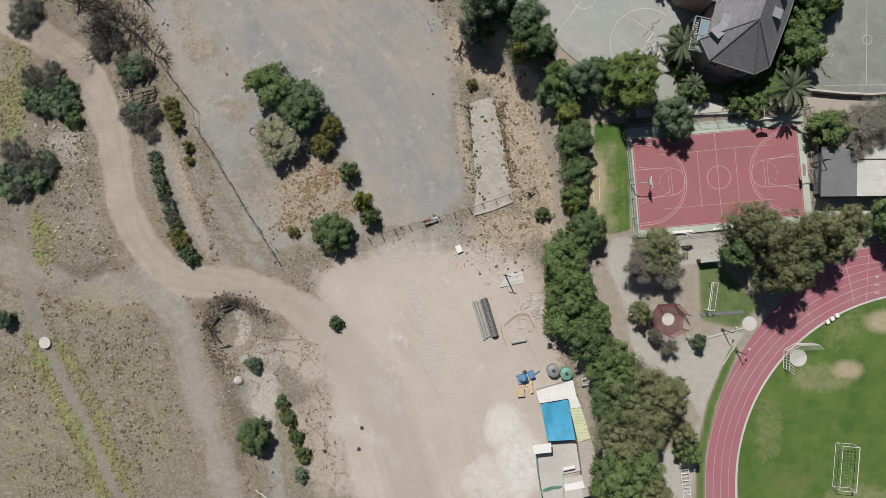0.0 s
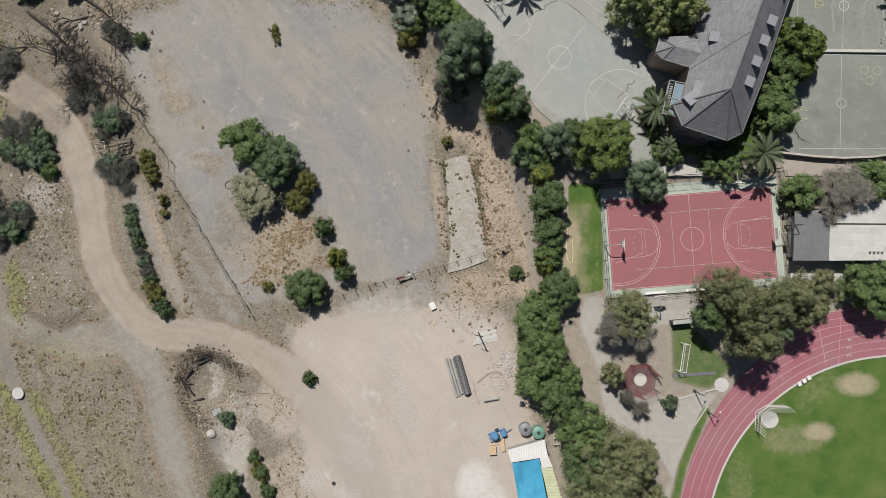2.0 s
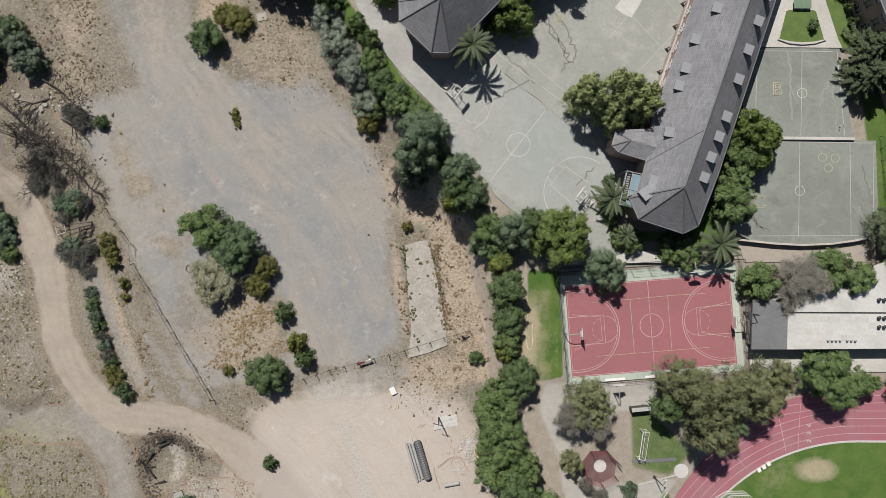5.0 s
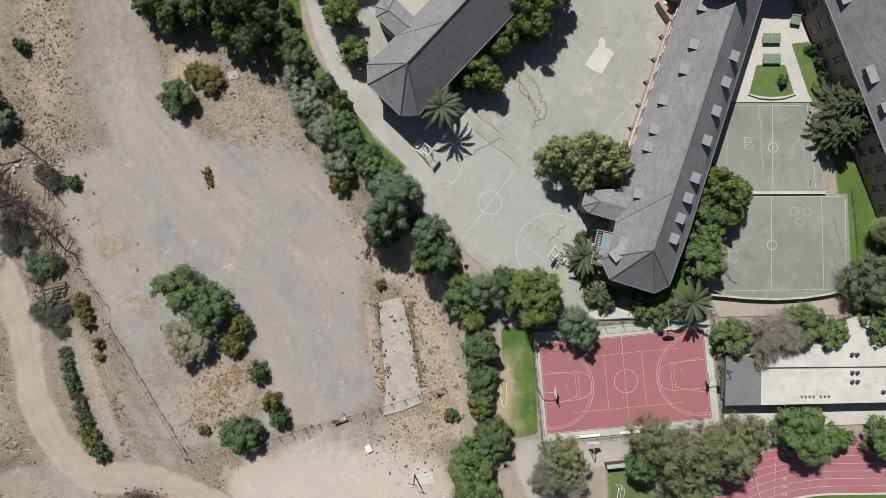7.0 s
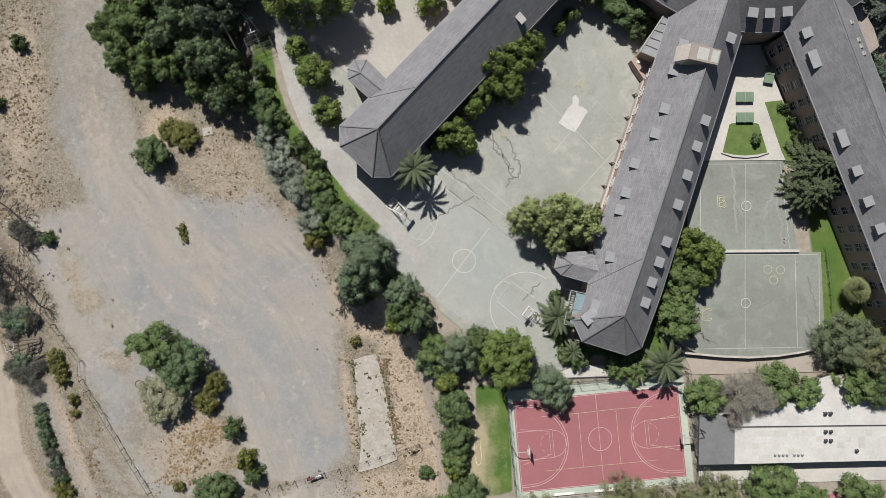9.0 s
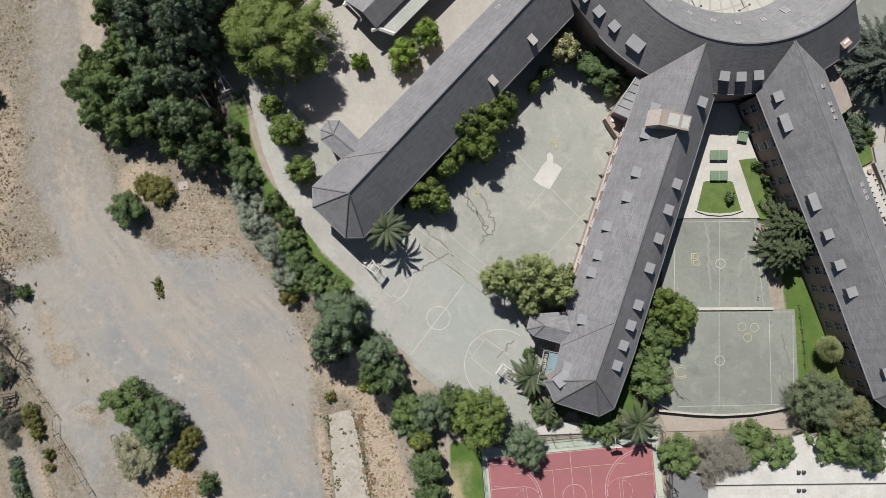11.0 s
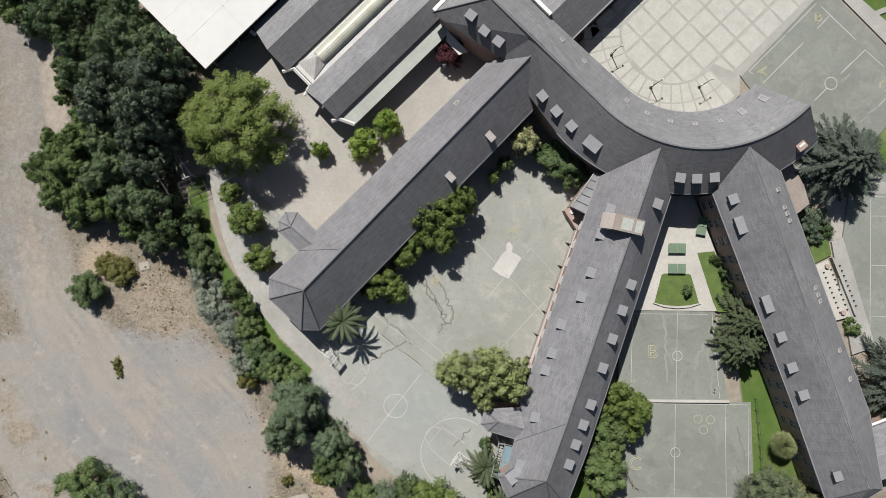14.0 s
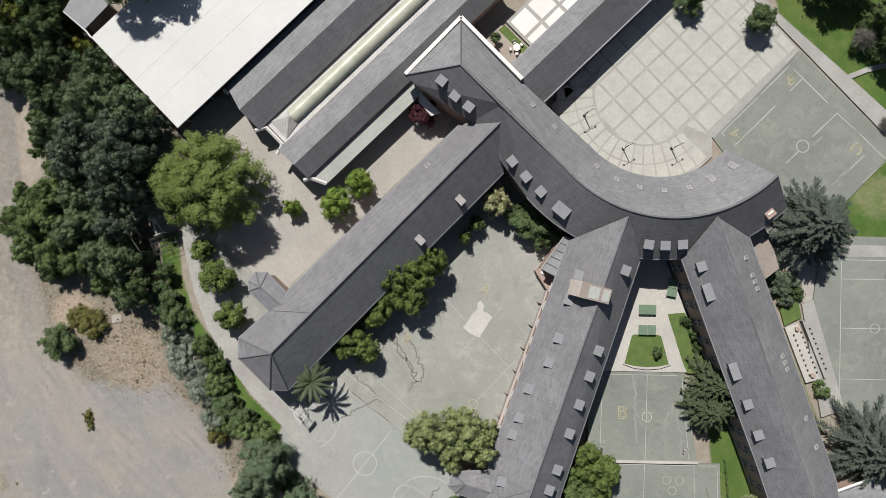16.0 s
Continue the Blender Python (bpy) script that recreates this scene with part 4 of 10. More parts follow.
for sgn in (-1, 1):
    for rr, ww in ((6.5, 0.09), (6.15, 0.06)):
        pts = [(sgn * 12.95, -rr)] + [(sgn * (12.95 - 1.4 - math.sqrt(max(0, rr * rr - v * v))), v) for v in [rr * math.sin(radians(a)) for a in range(-90, 91, 6)]] + [(sgn * 12.95, rr)]
        line(RED, RC.all(pts), ww, zr, "redline")
    line(RED, RC.all([(sgn * 12.9, -2.25), (sgn * 7.4, -2.2), (sgn * 7.4, 2.25), (sgn * 12.9, 2.3)]), 0.08, zr, "redline")
    line(RED, arc(RC(sgn * 7.4, 0), 2.1, 95 if sgn < 0 else -85, -85 if sgn < 0 else -265, 24), 0.06, zr, "redline")
    for a in range(5):
        a0 = (105 if sgn < 0 else -75) + 34 * a
        line(RED, arc(RC(sgn * 7.6, 0), 1.8, a0, a0 + 20, 5), 0.05, zr, "redline")
    line(RED, RC.all([(sgn * 12.4, -2.9), (sgn * 7.9, -1.7), (sgn * 7.9, 2.0), (sgn * 12.4, 2.7)]), 0.06, zr + 0.004, "yellow" if sgn > 0 else "redline")
    line(RED, RC.all([(sgn * 3.0, -4.2), (sgn * 3.0, 4.4)]), 0.05, zr, "yellow")
line(RED, RC.all([(-9, 4.4), (-3.0, 4.4), (3, 4.5), (9, 4.4)]), 0.05, zr, "yellow")
line(RED, RC.all([(-9, -4.2), (9, -4.2)]), 0.05, zr, "yellow")

# running track: inner lanes concentric with the pitch, sprint lanes added on the straight
IN_C, IN_R, OUT_C, OUT_R = (77.1, -37.3), 30.4, (82.1, -37.1), 40.1
inner = arc(IN_C, IN_R, 180, 90, 40)
outer = arc(OUT_C, OUT_R, 180, 100, 36)
TRACK = slab("running_track", [(46.7, -60)] + inner + [(140, -6.4), (140, 5.2), (92, 2.9), (80, 2.0)] + outer[::-1] + [(42.0, -60)], -0.4, 0.02, M["track"], "faded red rubber running track with white lanes", "running track")
line(TRACK, [(46.8, -60)] + inner + [(140, -6.5)], 0.16, 0.03)
for i in range(1, 5):
    line(TRACK, [(46.7 - 1.2 * i, -60)] + arc(IN_C, IN_R + 1.2 * i, 180, 90, 40) + [(140, -6.4 + 1.2 * i)], 0.07, 0.03, "redline")
for i in range(5, 8):
    line(TRACK, [(56 + 1.6 * (i - 5), -5.6 + 1.35 * (i - 5)), (66, -2.6 + 1.25 * (i - 5)), (77, -0.9 + 1.2 * (i - 5)), (140, -6.3 + 1.2 * i + 1.6)], 0.07, 0.03, "redline")
line(TRACK, [(65.6, -8.6), (64.2, -2.0)], 0.07, 0.034, "redline")
line(TRACK, [(58.9, -11.0), (54.0, -5.6)], 0.07, 0.034, "redline")
line(TRACK, [(67.5, -8.9), (67.9, -1.0)], 0.06, 0.034, "redline")
for i, ch in enumerate("234"):
    cu = bpy.data.curves.new("lane_number", "FONT")
    cu.body, cu.size, cu.extrude, cu.align_x = ch, 1.0, 0.004, "CENTER"
    cu.materials.append(M["faint"])
    ob = new("lane_number", cu)
    ob.parent, ob.matrix_basis = TRACK, pose(69.6, -7.0 + 1.25 * i, 0.03, 0, 0, 90)
kerb = part("kerb", strip([(46.9, -60)] + arc(IN_C, IN_R - 0.12, 180, 90, 40) + [(140, -6.75)], 0.22, 0.06), M["concrete"], TRACK, "pale concrete kerb")

# courtyard courts
CC = Plan(22.3, 39.8, -37.5)
part("court_paint", prism(CC.all([(-13.6, -7.6), (13.8, -7.4), (15.0, 7.4), (-13.6, 7.2)]), 1.2, 1.304), M["teal"], YARD, "worn teal court paint")
zc = 1.312
line(YARD, arc(CC(0, 0), 1.85, 0, 360, 40)[:-1], 0.08, zc, closed=True)
line(YARD, CC.all([(0, -7.2), (0, 6.6)]), 0.07, zc)
line(YARD, CC.all([(-14.5, 7.2), (18, 7.6)]), 0.07, zc, "faint")
line(YARD, CC.all([(-14.0, 9.2), (22, 10.2)]), 0.09, zc, "faint")
for sgn in (-1, 1):
    pts = [(sgn * (12.2 - math.sqrt(max(0, 5.6 ** 2 - v * v))), v) for v in [5.6 * math.sin(radians(a)) for a in range(-90, 91, 6)]]
    line(YARD, CC.all(pts), 0.08, zc)
    line(YARD, CC.all([(sgn * 12.4, -2.1), (sgn * 7.9, -1.9), (sgn * 7.9, 1.9), (sgn * 12.4, 2.1)]), 0.07, zc)
    line(YARD, arc(CC(sgn * 7.9, 0), 1.5, -37.5 + (90 if sgn > 0 else -90), -37.5 + (270 if sgn > 0 else 90), 20), 0.07, zc)
line(YARD, [(36.6, 57), (43.5, 65.0), (48.5, 59.5), (37, 47)], 0.07, zc, "faint")
line(YARD, [(34.2, 66.4), (47.2, 53.0)], 0.07, zc, "faint")
line(YARD, [(24, 53), (31, 47)], 0.07, zc, "faint")
line(YARD, arc((39.2, 49.5), 0.75, 0, 360, 20)[:-1], 0.1, zc, "yellow", True)
part("concrete_patch", prism([(40.1, 66.0), (40.6, 65.3), (40.55, 64.3), (41.3, 64.0), (42.0, 63.4), (41.2, 62.0), (40.0, 60.1), (38.6, 60.7), (37.4, 61.6), (38.2, 62.8), (38.8, 63.8), (39.6, 64.6), (39.6, 65.6)], 1.2, 1.309), M["patch"], YARD, "fresh pale concrete patch")


def letter(parent, ch, x, y, z, size, turn):
    cu = bpy.data.curves.new("painted_letter", "FONT")
    cu.body, cu.size, cu.fill_mode, cu.bevel_depth, cu.align_x, cu.align_y = ch, size * 0.95, "NONE", 0.055, "CENTER", "CENTER"
    cu.materials.append(M["yellow"])
    ob = new("painted_letter", cu)
    ob.parent, ob.matrix_basis = parent, pose(x, y, z, 0, 0, turn)


def wriggle(x0, y0, x1, y1, amp, seed, n=26):
    """A wandering crack between two places."""
    r = random.Random(seed)
    a, b = Vector((x0, y0)), Vector((x1, y1))
    side = Vector((-(b - a).y, (b - a).x)).normalized()
    off, pts = 0.0, []
    for i in range(n + 1):
        off = off * 0.8 + r.uniform(-amp, amp)
        pts.append(tuple(a.lerp(b, i / n) + side * off * math.sin(math.pi * i / n)))
    return pts


letter(YARD, "A", 40.8, 67.6, zc, 2.6, -32)
letter(YARD, "B", 28.4, 59.6, zc, 2.2, -40)
letter(YARD, "C", 30.2, 47.4, zc, 2.6, -35)
for k, (x0, y0, x1, y1, a) in enumerate(((25.7, 60.7, 27.0, 57.5, 0.3), (27.0, 57.5, 29.0, 56.0, 0.3), (29.0, 56.0, 30.2, 52.9, 0.35), (28.0, 60.6, 30.1, 57.6, 0.35), (30.1, 57.6, 31.3, 54.5, 0.3), (31.3, 54.5, 29.0, 51.4, 0.4), (26.6, 60.2, 29.6, 53.5, 0.45), (23.3, 60.5, 23.0, 57.5, 0.25), (19.0, 55.0, 22.7, 52.0, 0.35), (22.7, 52.0, 25.9, 48.9, 0.35), (17, 46, 24, 50, 0.3), (31.5, 33.4, 34.2, 36.3, 0.3), (20, 51, 33, 41, 0.2))):
    part("crack", strip(wriggle(x0, y0, x1, y1, a, k), 0.19, zc - 0.003), M["crack"], YARD)

# the two green courts on their terraces, between the wings
CB = slab("green_court_upper", [(57.9, 55.3), (72.6, 55.3), (74.8, 41.3), (57.2, 41.3)], 0.3, 2.15, M["yard2"], "worn green-grey concrete court with cracks", "court")
CL = slab("green_court_lower", [(55.5, 40.9), (78.6, 40.9), (79.2, 26.0), (75.2, 25.2), (71.7, 24.7), (67.0, 24.45), (62.7, 24.65), (59, 24.95), (54, 27.6)], 0.2, 1.85, M["yard2"], "worn green-grey concrete court with white lines", "court")
slab("court_steps", [(56.5, 41.32), (75.0, 41.32), (75.0, 40.88), (56.5, 40.88)], 0.4, 2.32, M["concrete"], "pale concrete step between two courts", "step")
slab("retaining_wall", [(53.5, 27.7), (57, 24.95), (60, 24.65), (62.7, 24.38), (67.0, 24.18), (71.7, 24.42), (75.2, 24.93), (79.6, 25.8), (79.6, 26.1), (75.2, 25.23), (71.7, 24.72), (67.0, 24.48), (62.7, 24.68), (60, 24.95), (57, 25.25), (53.5, 28.1)], 0.1, 2.0, M["stone"], "stone retaining wall below the court", "wall")
for a, b in (((59.0, 54.8), (71.5, 54.8)), ((59.6, 54.8), (59.4, 41.6)), ((66.7, 55), (66.6, 41.5)), ((72.2, 54.8), (73.5, 41.6))):
    line(CB, [a, b], 0.07, 2.162, "faint")
line(CB, arc((66.75, 48.2), 0.75, 0, 360, 20)[:-1], 0.07, 2.162, closed=True)
for a, b in (((66.6, 40.5), (66.5, 25.6)), ((74.5, 40.4), (74.8, 26)), ((78.3, 40), (78.3, 27)), ((60, 25.7), (76, 25.9)), ((57.5, 40.6), (78, 40.5))):
    line(CL, [a, b], 0.07, 1.862, "faint")
line(CL, arc((66.65, 32.9), 0.75, 0, 360, 20)[:-1], 0.07, 1.862, closed=True)
for x, y in ((70.2, 38.2), (72.2, 38.1), (71.1, 36.5)):
    line(CL, arc((x, y), 0.65, 0, 360, 18)[:-1], 0.08, 1.862, "yellow", True)
letter(CB, "B", 62.8, 48.7, 2.162, 3.0, 0)
letter(CL, "C", 60.3, 31.0, 1.862, 3.0, 0)
for k, (x0, y0, x1, y1, a, w) in enumerate(((64.3, 55, 65.2, 44.0, 0.25, 0.34), (71, 50.5, 69.5, 46, 0.3, 0.3), (71.5, 50, 72.2, 42, 0.3, 0.25), (73.5, 43.5, 72.5, 41.8, 0.3, 0.4), (60, 44.5, 59, 42, 0.2, 0.5))):
    part("crack", strip(wriggle(x0, y0, x1, y1, a, 20 + k), w, 2.17), M["seal"], CB)
for k, (x0, y0, x1, y1, a) in enumerate(((57.5, 31, 61, 26.5, 0.3), (58, 33, 60, 27, 0.35), (59, 28.5, 62, 26.5, 0.25), (76.5, 37, 78, 31, 0.2), (76.2, 31, 78.4, 28.5, 0.2))):
    part("crack", strip(wriggle(x0, y0, x1, y1, a, 40 + k), 0.16, 1.872), M["crack"], CL)
slab("pavement_inner_yard", [(57.9, 55.35), (60.0, 62), (63, 73.5), (69, 73.5), (73.0, 64), (76.4, 55.35)], 0.4, 2.3, M["concrete"], "pale paved yard between two school wings")
slab("planting_bed", [(63.0, 56.6), (64.6, 56.25), (66.5, 56.1), (68.4, 56.25), (70.0, 56.6), (68.7, 61.0), (68.3, 61.2), (64.5, 61.2), (64.1, 61.0)], 2.0, 2.42, M["turf"], "trimmed green lawn bed with a pale kerb", "lawn")
slab("bed_kerb", [(62.7, 56.5), (64.5, 55.9), (66.5, 55.72), (68.5, 55.9), (70.3, 56.5), (70.05, 56.58), (68.4, 56.22), (66.5, 56.07), (64.6, 56.22), (62.95, 56.58)], 2.0, 2.6, M["concrete"], "pale concrete kerb of the lawn bed", "kerb")
slab("lawn_strip", [(69.7, 64.5), (72.4, 64.8), (75.8, 57.2), (76.6, 55.2), (73.0, 55.2), (72.2, 57)], 1.9, 2.34, M["turf"], "green lawn strip along the school wing", "lawn")

# plaza in front of the curved wing: pale slabs on a diagonal grid, fan joints round the arc
PC = (65.6, 99.5)
plaza_edge = arc(PC, 14.6, 206, 318, 40)
PLAZA = slab("plaza", [(50.6, 97.3)] + plaza_edge + [(76.4, 92.9), (90.0, 107.3), (86.3, 111.2), (74.5, 122.7), (66.0, 114.0)], 0.4, 1.96, M["joint"], "plaza of pale concrete slabs with darker joints")




def clip(poly, hull):
    """The part of a plan outline that lies inside a convex outline (counter-clockwise)."""
    for (ax, ay), (bx, by) in zip(hull, hull[1:] + hull[:1]):
        out = []
        for (px, py), (qx, qy) in zip(poly, poly[1:] + poly[:1]):
            sp = (bx - ax) * (py - ay) - (by - ay) * (px - ax)
            sq = (bx - ax) * (qy - ay) - (by - ay) * (qx - ax)
            if sp >= 0:
                out.append((px, py))
            if (sp > 0 > sq) or (sp < 0 < sq):
                t = sp / (sp - sq)
                out.append((px + (qx - px) * t, py + (qy - py) * t))
        poly = out
        if len(poly) < 3:
            return []
    return poly


HULLS = (arc(PC, 8.1, 135, 315, 24) + [sw(-15.87, 139.3), sw(-32.07, 139.3)], [sw(-15.77, 118), sw(-12.2, 119.5), sw(-12.2, 139.3), sw(-15.77, 139.3)], [sw(-33.7, 108), sw(-32.17, 107), sw(-32.17, 139.3), sw(-33.7, 139.3)])
for i in range(6):
    for j in range(-5, 8):
        ca, sa_ = -33.9 + 3.55 * i + 0.2, 119.7 + 3.6 * j + 0.2
        for hull in HULLS:
            pts = clip([sw(ca, sa_), sw(ca + 3.15, sa_), sw(ca + 3.15, sa_ + 3.2), sw(ca, sa_ + 3.2)], hull)
            if len(pts) > 2 and abs(sum(p[0] * q[1] - q[0] * p[1] for p, q in zip(pts, pts[1:] + pts[:1]))) > 0.3 and max(p[1] for p in pts) < 127:
                part("paving_plate", prism(pts, 1.9, 1.975), M["plate"], PLAZA)
for k in range(-3, 12):
    a0 = 205 + 9.3 * k
    for r0_, r1_ in ((8.45, 11.2), (11.45, 14.1)):
        part("paving_plate", prism(arc(PC, r1_, a0, a0 + (8.1 if r0_ > 9 else 7.7), 5) + arc(PC, r0_, a0 + (8.1 if r0_ > 9 else 7.7), a0, 5), 1.9, 1.975), M["plate"], PLAZA)

FAR = slab("far_court", [(76.6, 92.6), (90.3, 107.0), (104.4, 93.2), (106.2, 91.4), (104.4, 89.9), (99.0, 83.9), (94.6, 79.6), (86, 76), (78.8, 89.8)], 0.5, 1.9, M["yard2"], "grey-green concrete court beside the plaza", "court")
slab("plaza_step", [(76.3, 92.9), (76.65, 92.6), (90.2, 107.0), (89.9, 107.4)], 0.5, 1.99, M["slab"], "grey concrete edge of the plaza", "step")
zf = 1.912
line(FAR, arc((91.02, 91.72), 0.98, 0, 360, 24)[:-1], 0.1, zf, closed=True)
for a, b in (((77.92, 93.43), (79.64, 95.26)), ((78.08, 93.32), (78.48, 93.09)), ((79.64, 95.26), (83.73, 99.35)), ((84.12, 99.84), (88.53, 104.41)), ((80.11, 91.57), (86.51, 98.1)), ((88.75, 100.43), (90.72, 102.47)), ((89.42, 103.96), (94.95, 98.71)), ((92.6, 93.27), (96.46, 97.15)), ((96.46, 97.15), (99.47, 94.51)), ((100.0, 94.05), (104.07, 90.28)), ((104.07, 90.28), (104.44, 89.96)), ((88.46, 88.99), (90.35, 90.9)), ((98.69, 88.23), (100.94, 90.48)), ((100.73, 86.09), (104.44, 89.65))):
    line(FAR, [a, b], 0.09, zf)
for a, b in (((92.71, 93.47), (94.37, 95.19)), ((93.21, 92.41), (94.08, 93.23)), ((96.98, 87.0), (98.29, 87.83)), ((95.72, 85.58), (96.99, 86.6)), ((88.74, 101.15), (89.45, 101.76))):
    line(FAR, [a, b], 0.07, zf, "faint")
letter(FAR, "A", 80.07, 93.44, zf, 2.2, 95)
letter(FAR, "B", 88.89, 102.11, zf, 2.2, 5)
letter(FAR, "C", 99.64, 91.6, zf, 2.6, -125)
slab("pavement_north_path", [(75.5, 122.3), (86.6, 111.2), (90.6, 107.3), (104.7, 93.4), (113, 85.2), (116, 88), (104.4, 97.7), (97.9, 103.4), (86.9, 112.7), (76.6, 123.4)], 0.6, 2.0, M["slab"], "pale grey concrete path round the plaza")
slab("pavement_north_branch", [(97.9, 103.3), (101.0, 104.6), (104.2, 105.4), (115, 107), (115, 106.2), (104.4, 104.6), (101.2, 103.8), (98.6, 102.7)], 0.6, 1.99, M["slab"], "pale concrete side path over the lawn")
EC = slab("east_court", [(94.5, 77.5), (130, 77.5), (130, 40), (98.2, 40), (97.5, 52), (92.6, 63.8)], 0.3, 1.95, M["yard2"], "grey-green concrete court with white lines", "court")
for a, b in (((97.5, 73.73), (130, 73.73)), ((97.5, 70.66), (130, 70.66)), ((97.5, 73.73), (97.5, 50)), ((97.5, 62.83), (130, 62.83)), ((97.5, 54.74), (130, 54.74))):
    line(EC, [a, b], 0.09, 1.962, "faint")
line(EC, arc((103.03, 62.87), 0.75, 0, 360, 20)[:-1], 0.09, 1.962, "faint", True)
slab("pavement_east_path", [(97.5, 74.23), (130, 74.23), (130, 76.13000000000001), (97.5, 76.13000000000001)], 0.5, 1.99, M["slab"], "pale concrete path above the east court")
slab("terrace", [(88.46, 62.71), (90.55, 63.59), (94.25, 54.69), (91.95, 54.03)], 0.4, 2.25, M["concrete"], "pale concrete terrace with seats along the school wing", "terrace")
slab("terrace_walk", [(91.2, 66.5), (93.0, 67.2), (98.3, 49.9), (94.6, 48.6)], 0.4, 2.1, M["slab"], "grey concrete walk beside the terrace", "pavement")
slab("terrace_wall", [(91.0, 63.9), (91.3, 64.0), (95.0, 55.0), (94.7, 54.9)], 0.4, 2.7, M["slab"], "low grey wall of the terrace", "wall")
slab("terrace_lawn", [(86.3, 70.6), (89.9, 70.3), (91.2, 64.4), (88.5, 63.0)], 0.4, 2.05, M["turf"], "green lawn beside the school wing", "lawn")

# ---------------------------------------------------------------- roofs and walls
FACES = []


def roof_part(parent, polys, material, name="roof", thick=0.28):
    """Roof planes as one part; each plane's shingles run along its lowest edge."""
    bm = bmesh.new()
    uvl = bm.loops.layers.uv.new("UVMap")
    seen = {}
    for poly in polys:
        vs = []
        for p in poly:
            k = tuple(round(c, 2) for c in p)
            if k not in seen:
                seen[k] = bm.verts.new(p)
            vs.append(seen[k])
        f = bm.faces.new(vs)
        f.normal_update()
        if f.normal.z < 0:
            f.normal_flip()
            f.normal_update()
        n = f.normal.copy()
        across = Vector((-n.y, n.x, 0)).normalized() if n.xy.length > 0.01 else Vector((1, 0, 0))
        up = n.cross(across)
        for lp in f.loops:
            lp[uvl].uv = (lp.vert.co.dot(across), lp.vert.co.dot(up))
        FACES.append(([Vector(p) for p in poly], n))
    me = bpy.data.meshes.new(name)
    bm.to_mesh(me)
    bm.free()
    me.materials.append(material)
    ob = part(name, me, material, parent)
    mod = ob.modifiers.new("thickness", "SOLIDIFY")
    mod.thickness, mod.offset = thick, -1
    return ob


def roof_at(x, y):
    """Height and downhill direction of the highest roof plane over a place."""
    best = None
    for poly, n in FACES:
        odd = False
        for a, b in zip(poly, poly[1:] + poly[:1]):
            if (a.y > y) != (b.y > y) and x < (b.x - a.x) * (y - a.y) / (b.y - a.y) + a.x:
                odd = not odd
        if odd:
            p = poly[0]
            z = p.z - ((x - p.x) * n.x + (y - p.y) * n.y) / n.z
            if best is None or z > best[0]:
                best = (z, n)
    return best


def walls(parent, pts, z0, z1, material="brick"):
    """Outer walls 0.3 m thick round a plan outline."""
    bm = bmesh.new()
    cx, cy = sum(p[0] for p in pts) / len(pts), sum(p[1] for p in pts) / len(pts)
    n = len(pts)
    area = sum(pts[i][0] * pts[(i + 1) % n][1] - pts[(i + 1) % n][0] * pts[i][1] for i in range(n))
    sg = 1 if area > 0 else -1
    inn = []
    for i in range(n):
        a, b, c = Vector(pts[i - 1]), Vector(pts[i]), Vector(pts[(i + 1) % n])
        d1, d2 = (b - a).normalized(), (c - b).normalized()
        nn = (Vector((-d1.y, d1.x)) + Vector((-d2.y, d2.x)))
        nn = nn.normalized() * 0.3 / max(0.4, nn.normalized().dot(Vector((-d1.y, d1.x))))
        inn.append(b + nn * sg)
    rings = [[bm.verts.new((*p, z)) for p in q] for q, z in ((pts, z0), (pts, z1), (inn, z1), (inn, z0))]
    for i in range(n):
        j = (i + 1) % n
        for k in range(4):
            bm.faces.new((rings[k][i], rings[k][j], rings[(k + 1) % 4][j], rings[(k + 1) % 4][i]))
    return part("wall", bm, M[material], parent)


def window_meshes(w, h):
    bm = bmesh.new()
    for x0, x1, z0, z1 in ((-w / 2, w / 2, 0, 0.09), (-w / 2, w / 2, h - 0.09, h), (-w / 2, -w / 2 + 0.09, 0.09, h - 0.09), (w / 2 - 0.09, w / 2, 0.09, h - 0.09), (-0.04, 0.04, 0.09, h - 0.09), (-w / 2 + 0.09, -0.04, h * 0.6, h * 0.6 + 0.06), (0.04, w / 2 - 0.09, h * 0.6, h * 0.6 + 0.06)):
        box(bm, x0, -0.03, z0, x1, 0.10, z1)
    me = bpy.data.meshes.new("window_frame")
    bm.to_mesh(me)
    bm.free()
    me.materials.append(M["frame"])
    bm = bmesh.new()
    box(bm, -w / 2 + 0.09, 0.0, 0.09, w / 2 - 0.09, 0.03, h - 0.09)
    pm = bpy.data.meshes.new("pane")
    bm.to_mesh(pm)
    bm.free()
    pm.materials.append(M["glass"])
    bm = bmesh.new()
    box(bm, -w / 2 - 0.1, 0.0, -0.12, w / 2 + 0.1, 0.22, -0.01)
    sm = bpy.data.meshes.new("window_sill")
    bm.to_mesh(sm)
    bm.free()
    sm.materials.append(M["frame"])
    return me, pm, sm


WIN = window_meshes(1.3, 1.7)


def windows(parent, a, b, floors, step=2.6, inset=1.5):
    """Rows of windows on the wall from a to b; the outside lies to the right of that way."""
    a, b = Vector(a), Vector(b)
    run = b - a
    ang = math.degrees(math.atan2(run.y, run.x)) + 180
    n = int((run.length - 2 * inset) / step)
    for i in range(n + 1):
        p = a + run.normalized() * (inset + (run.length - 2 * inset) * (i / n if n else 0.5))
        for z in floors:
            w = part("window", WIN[0], None, parent, at=pose(p.x, p.y, z, 0, 0, ang))
            part("pane", WIN[1], None, w)
            part("window_sill", WIN[2], None, w)


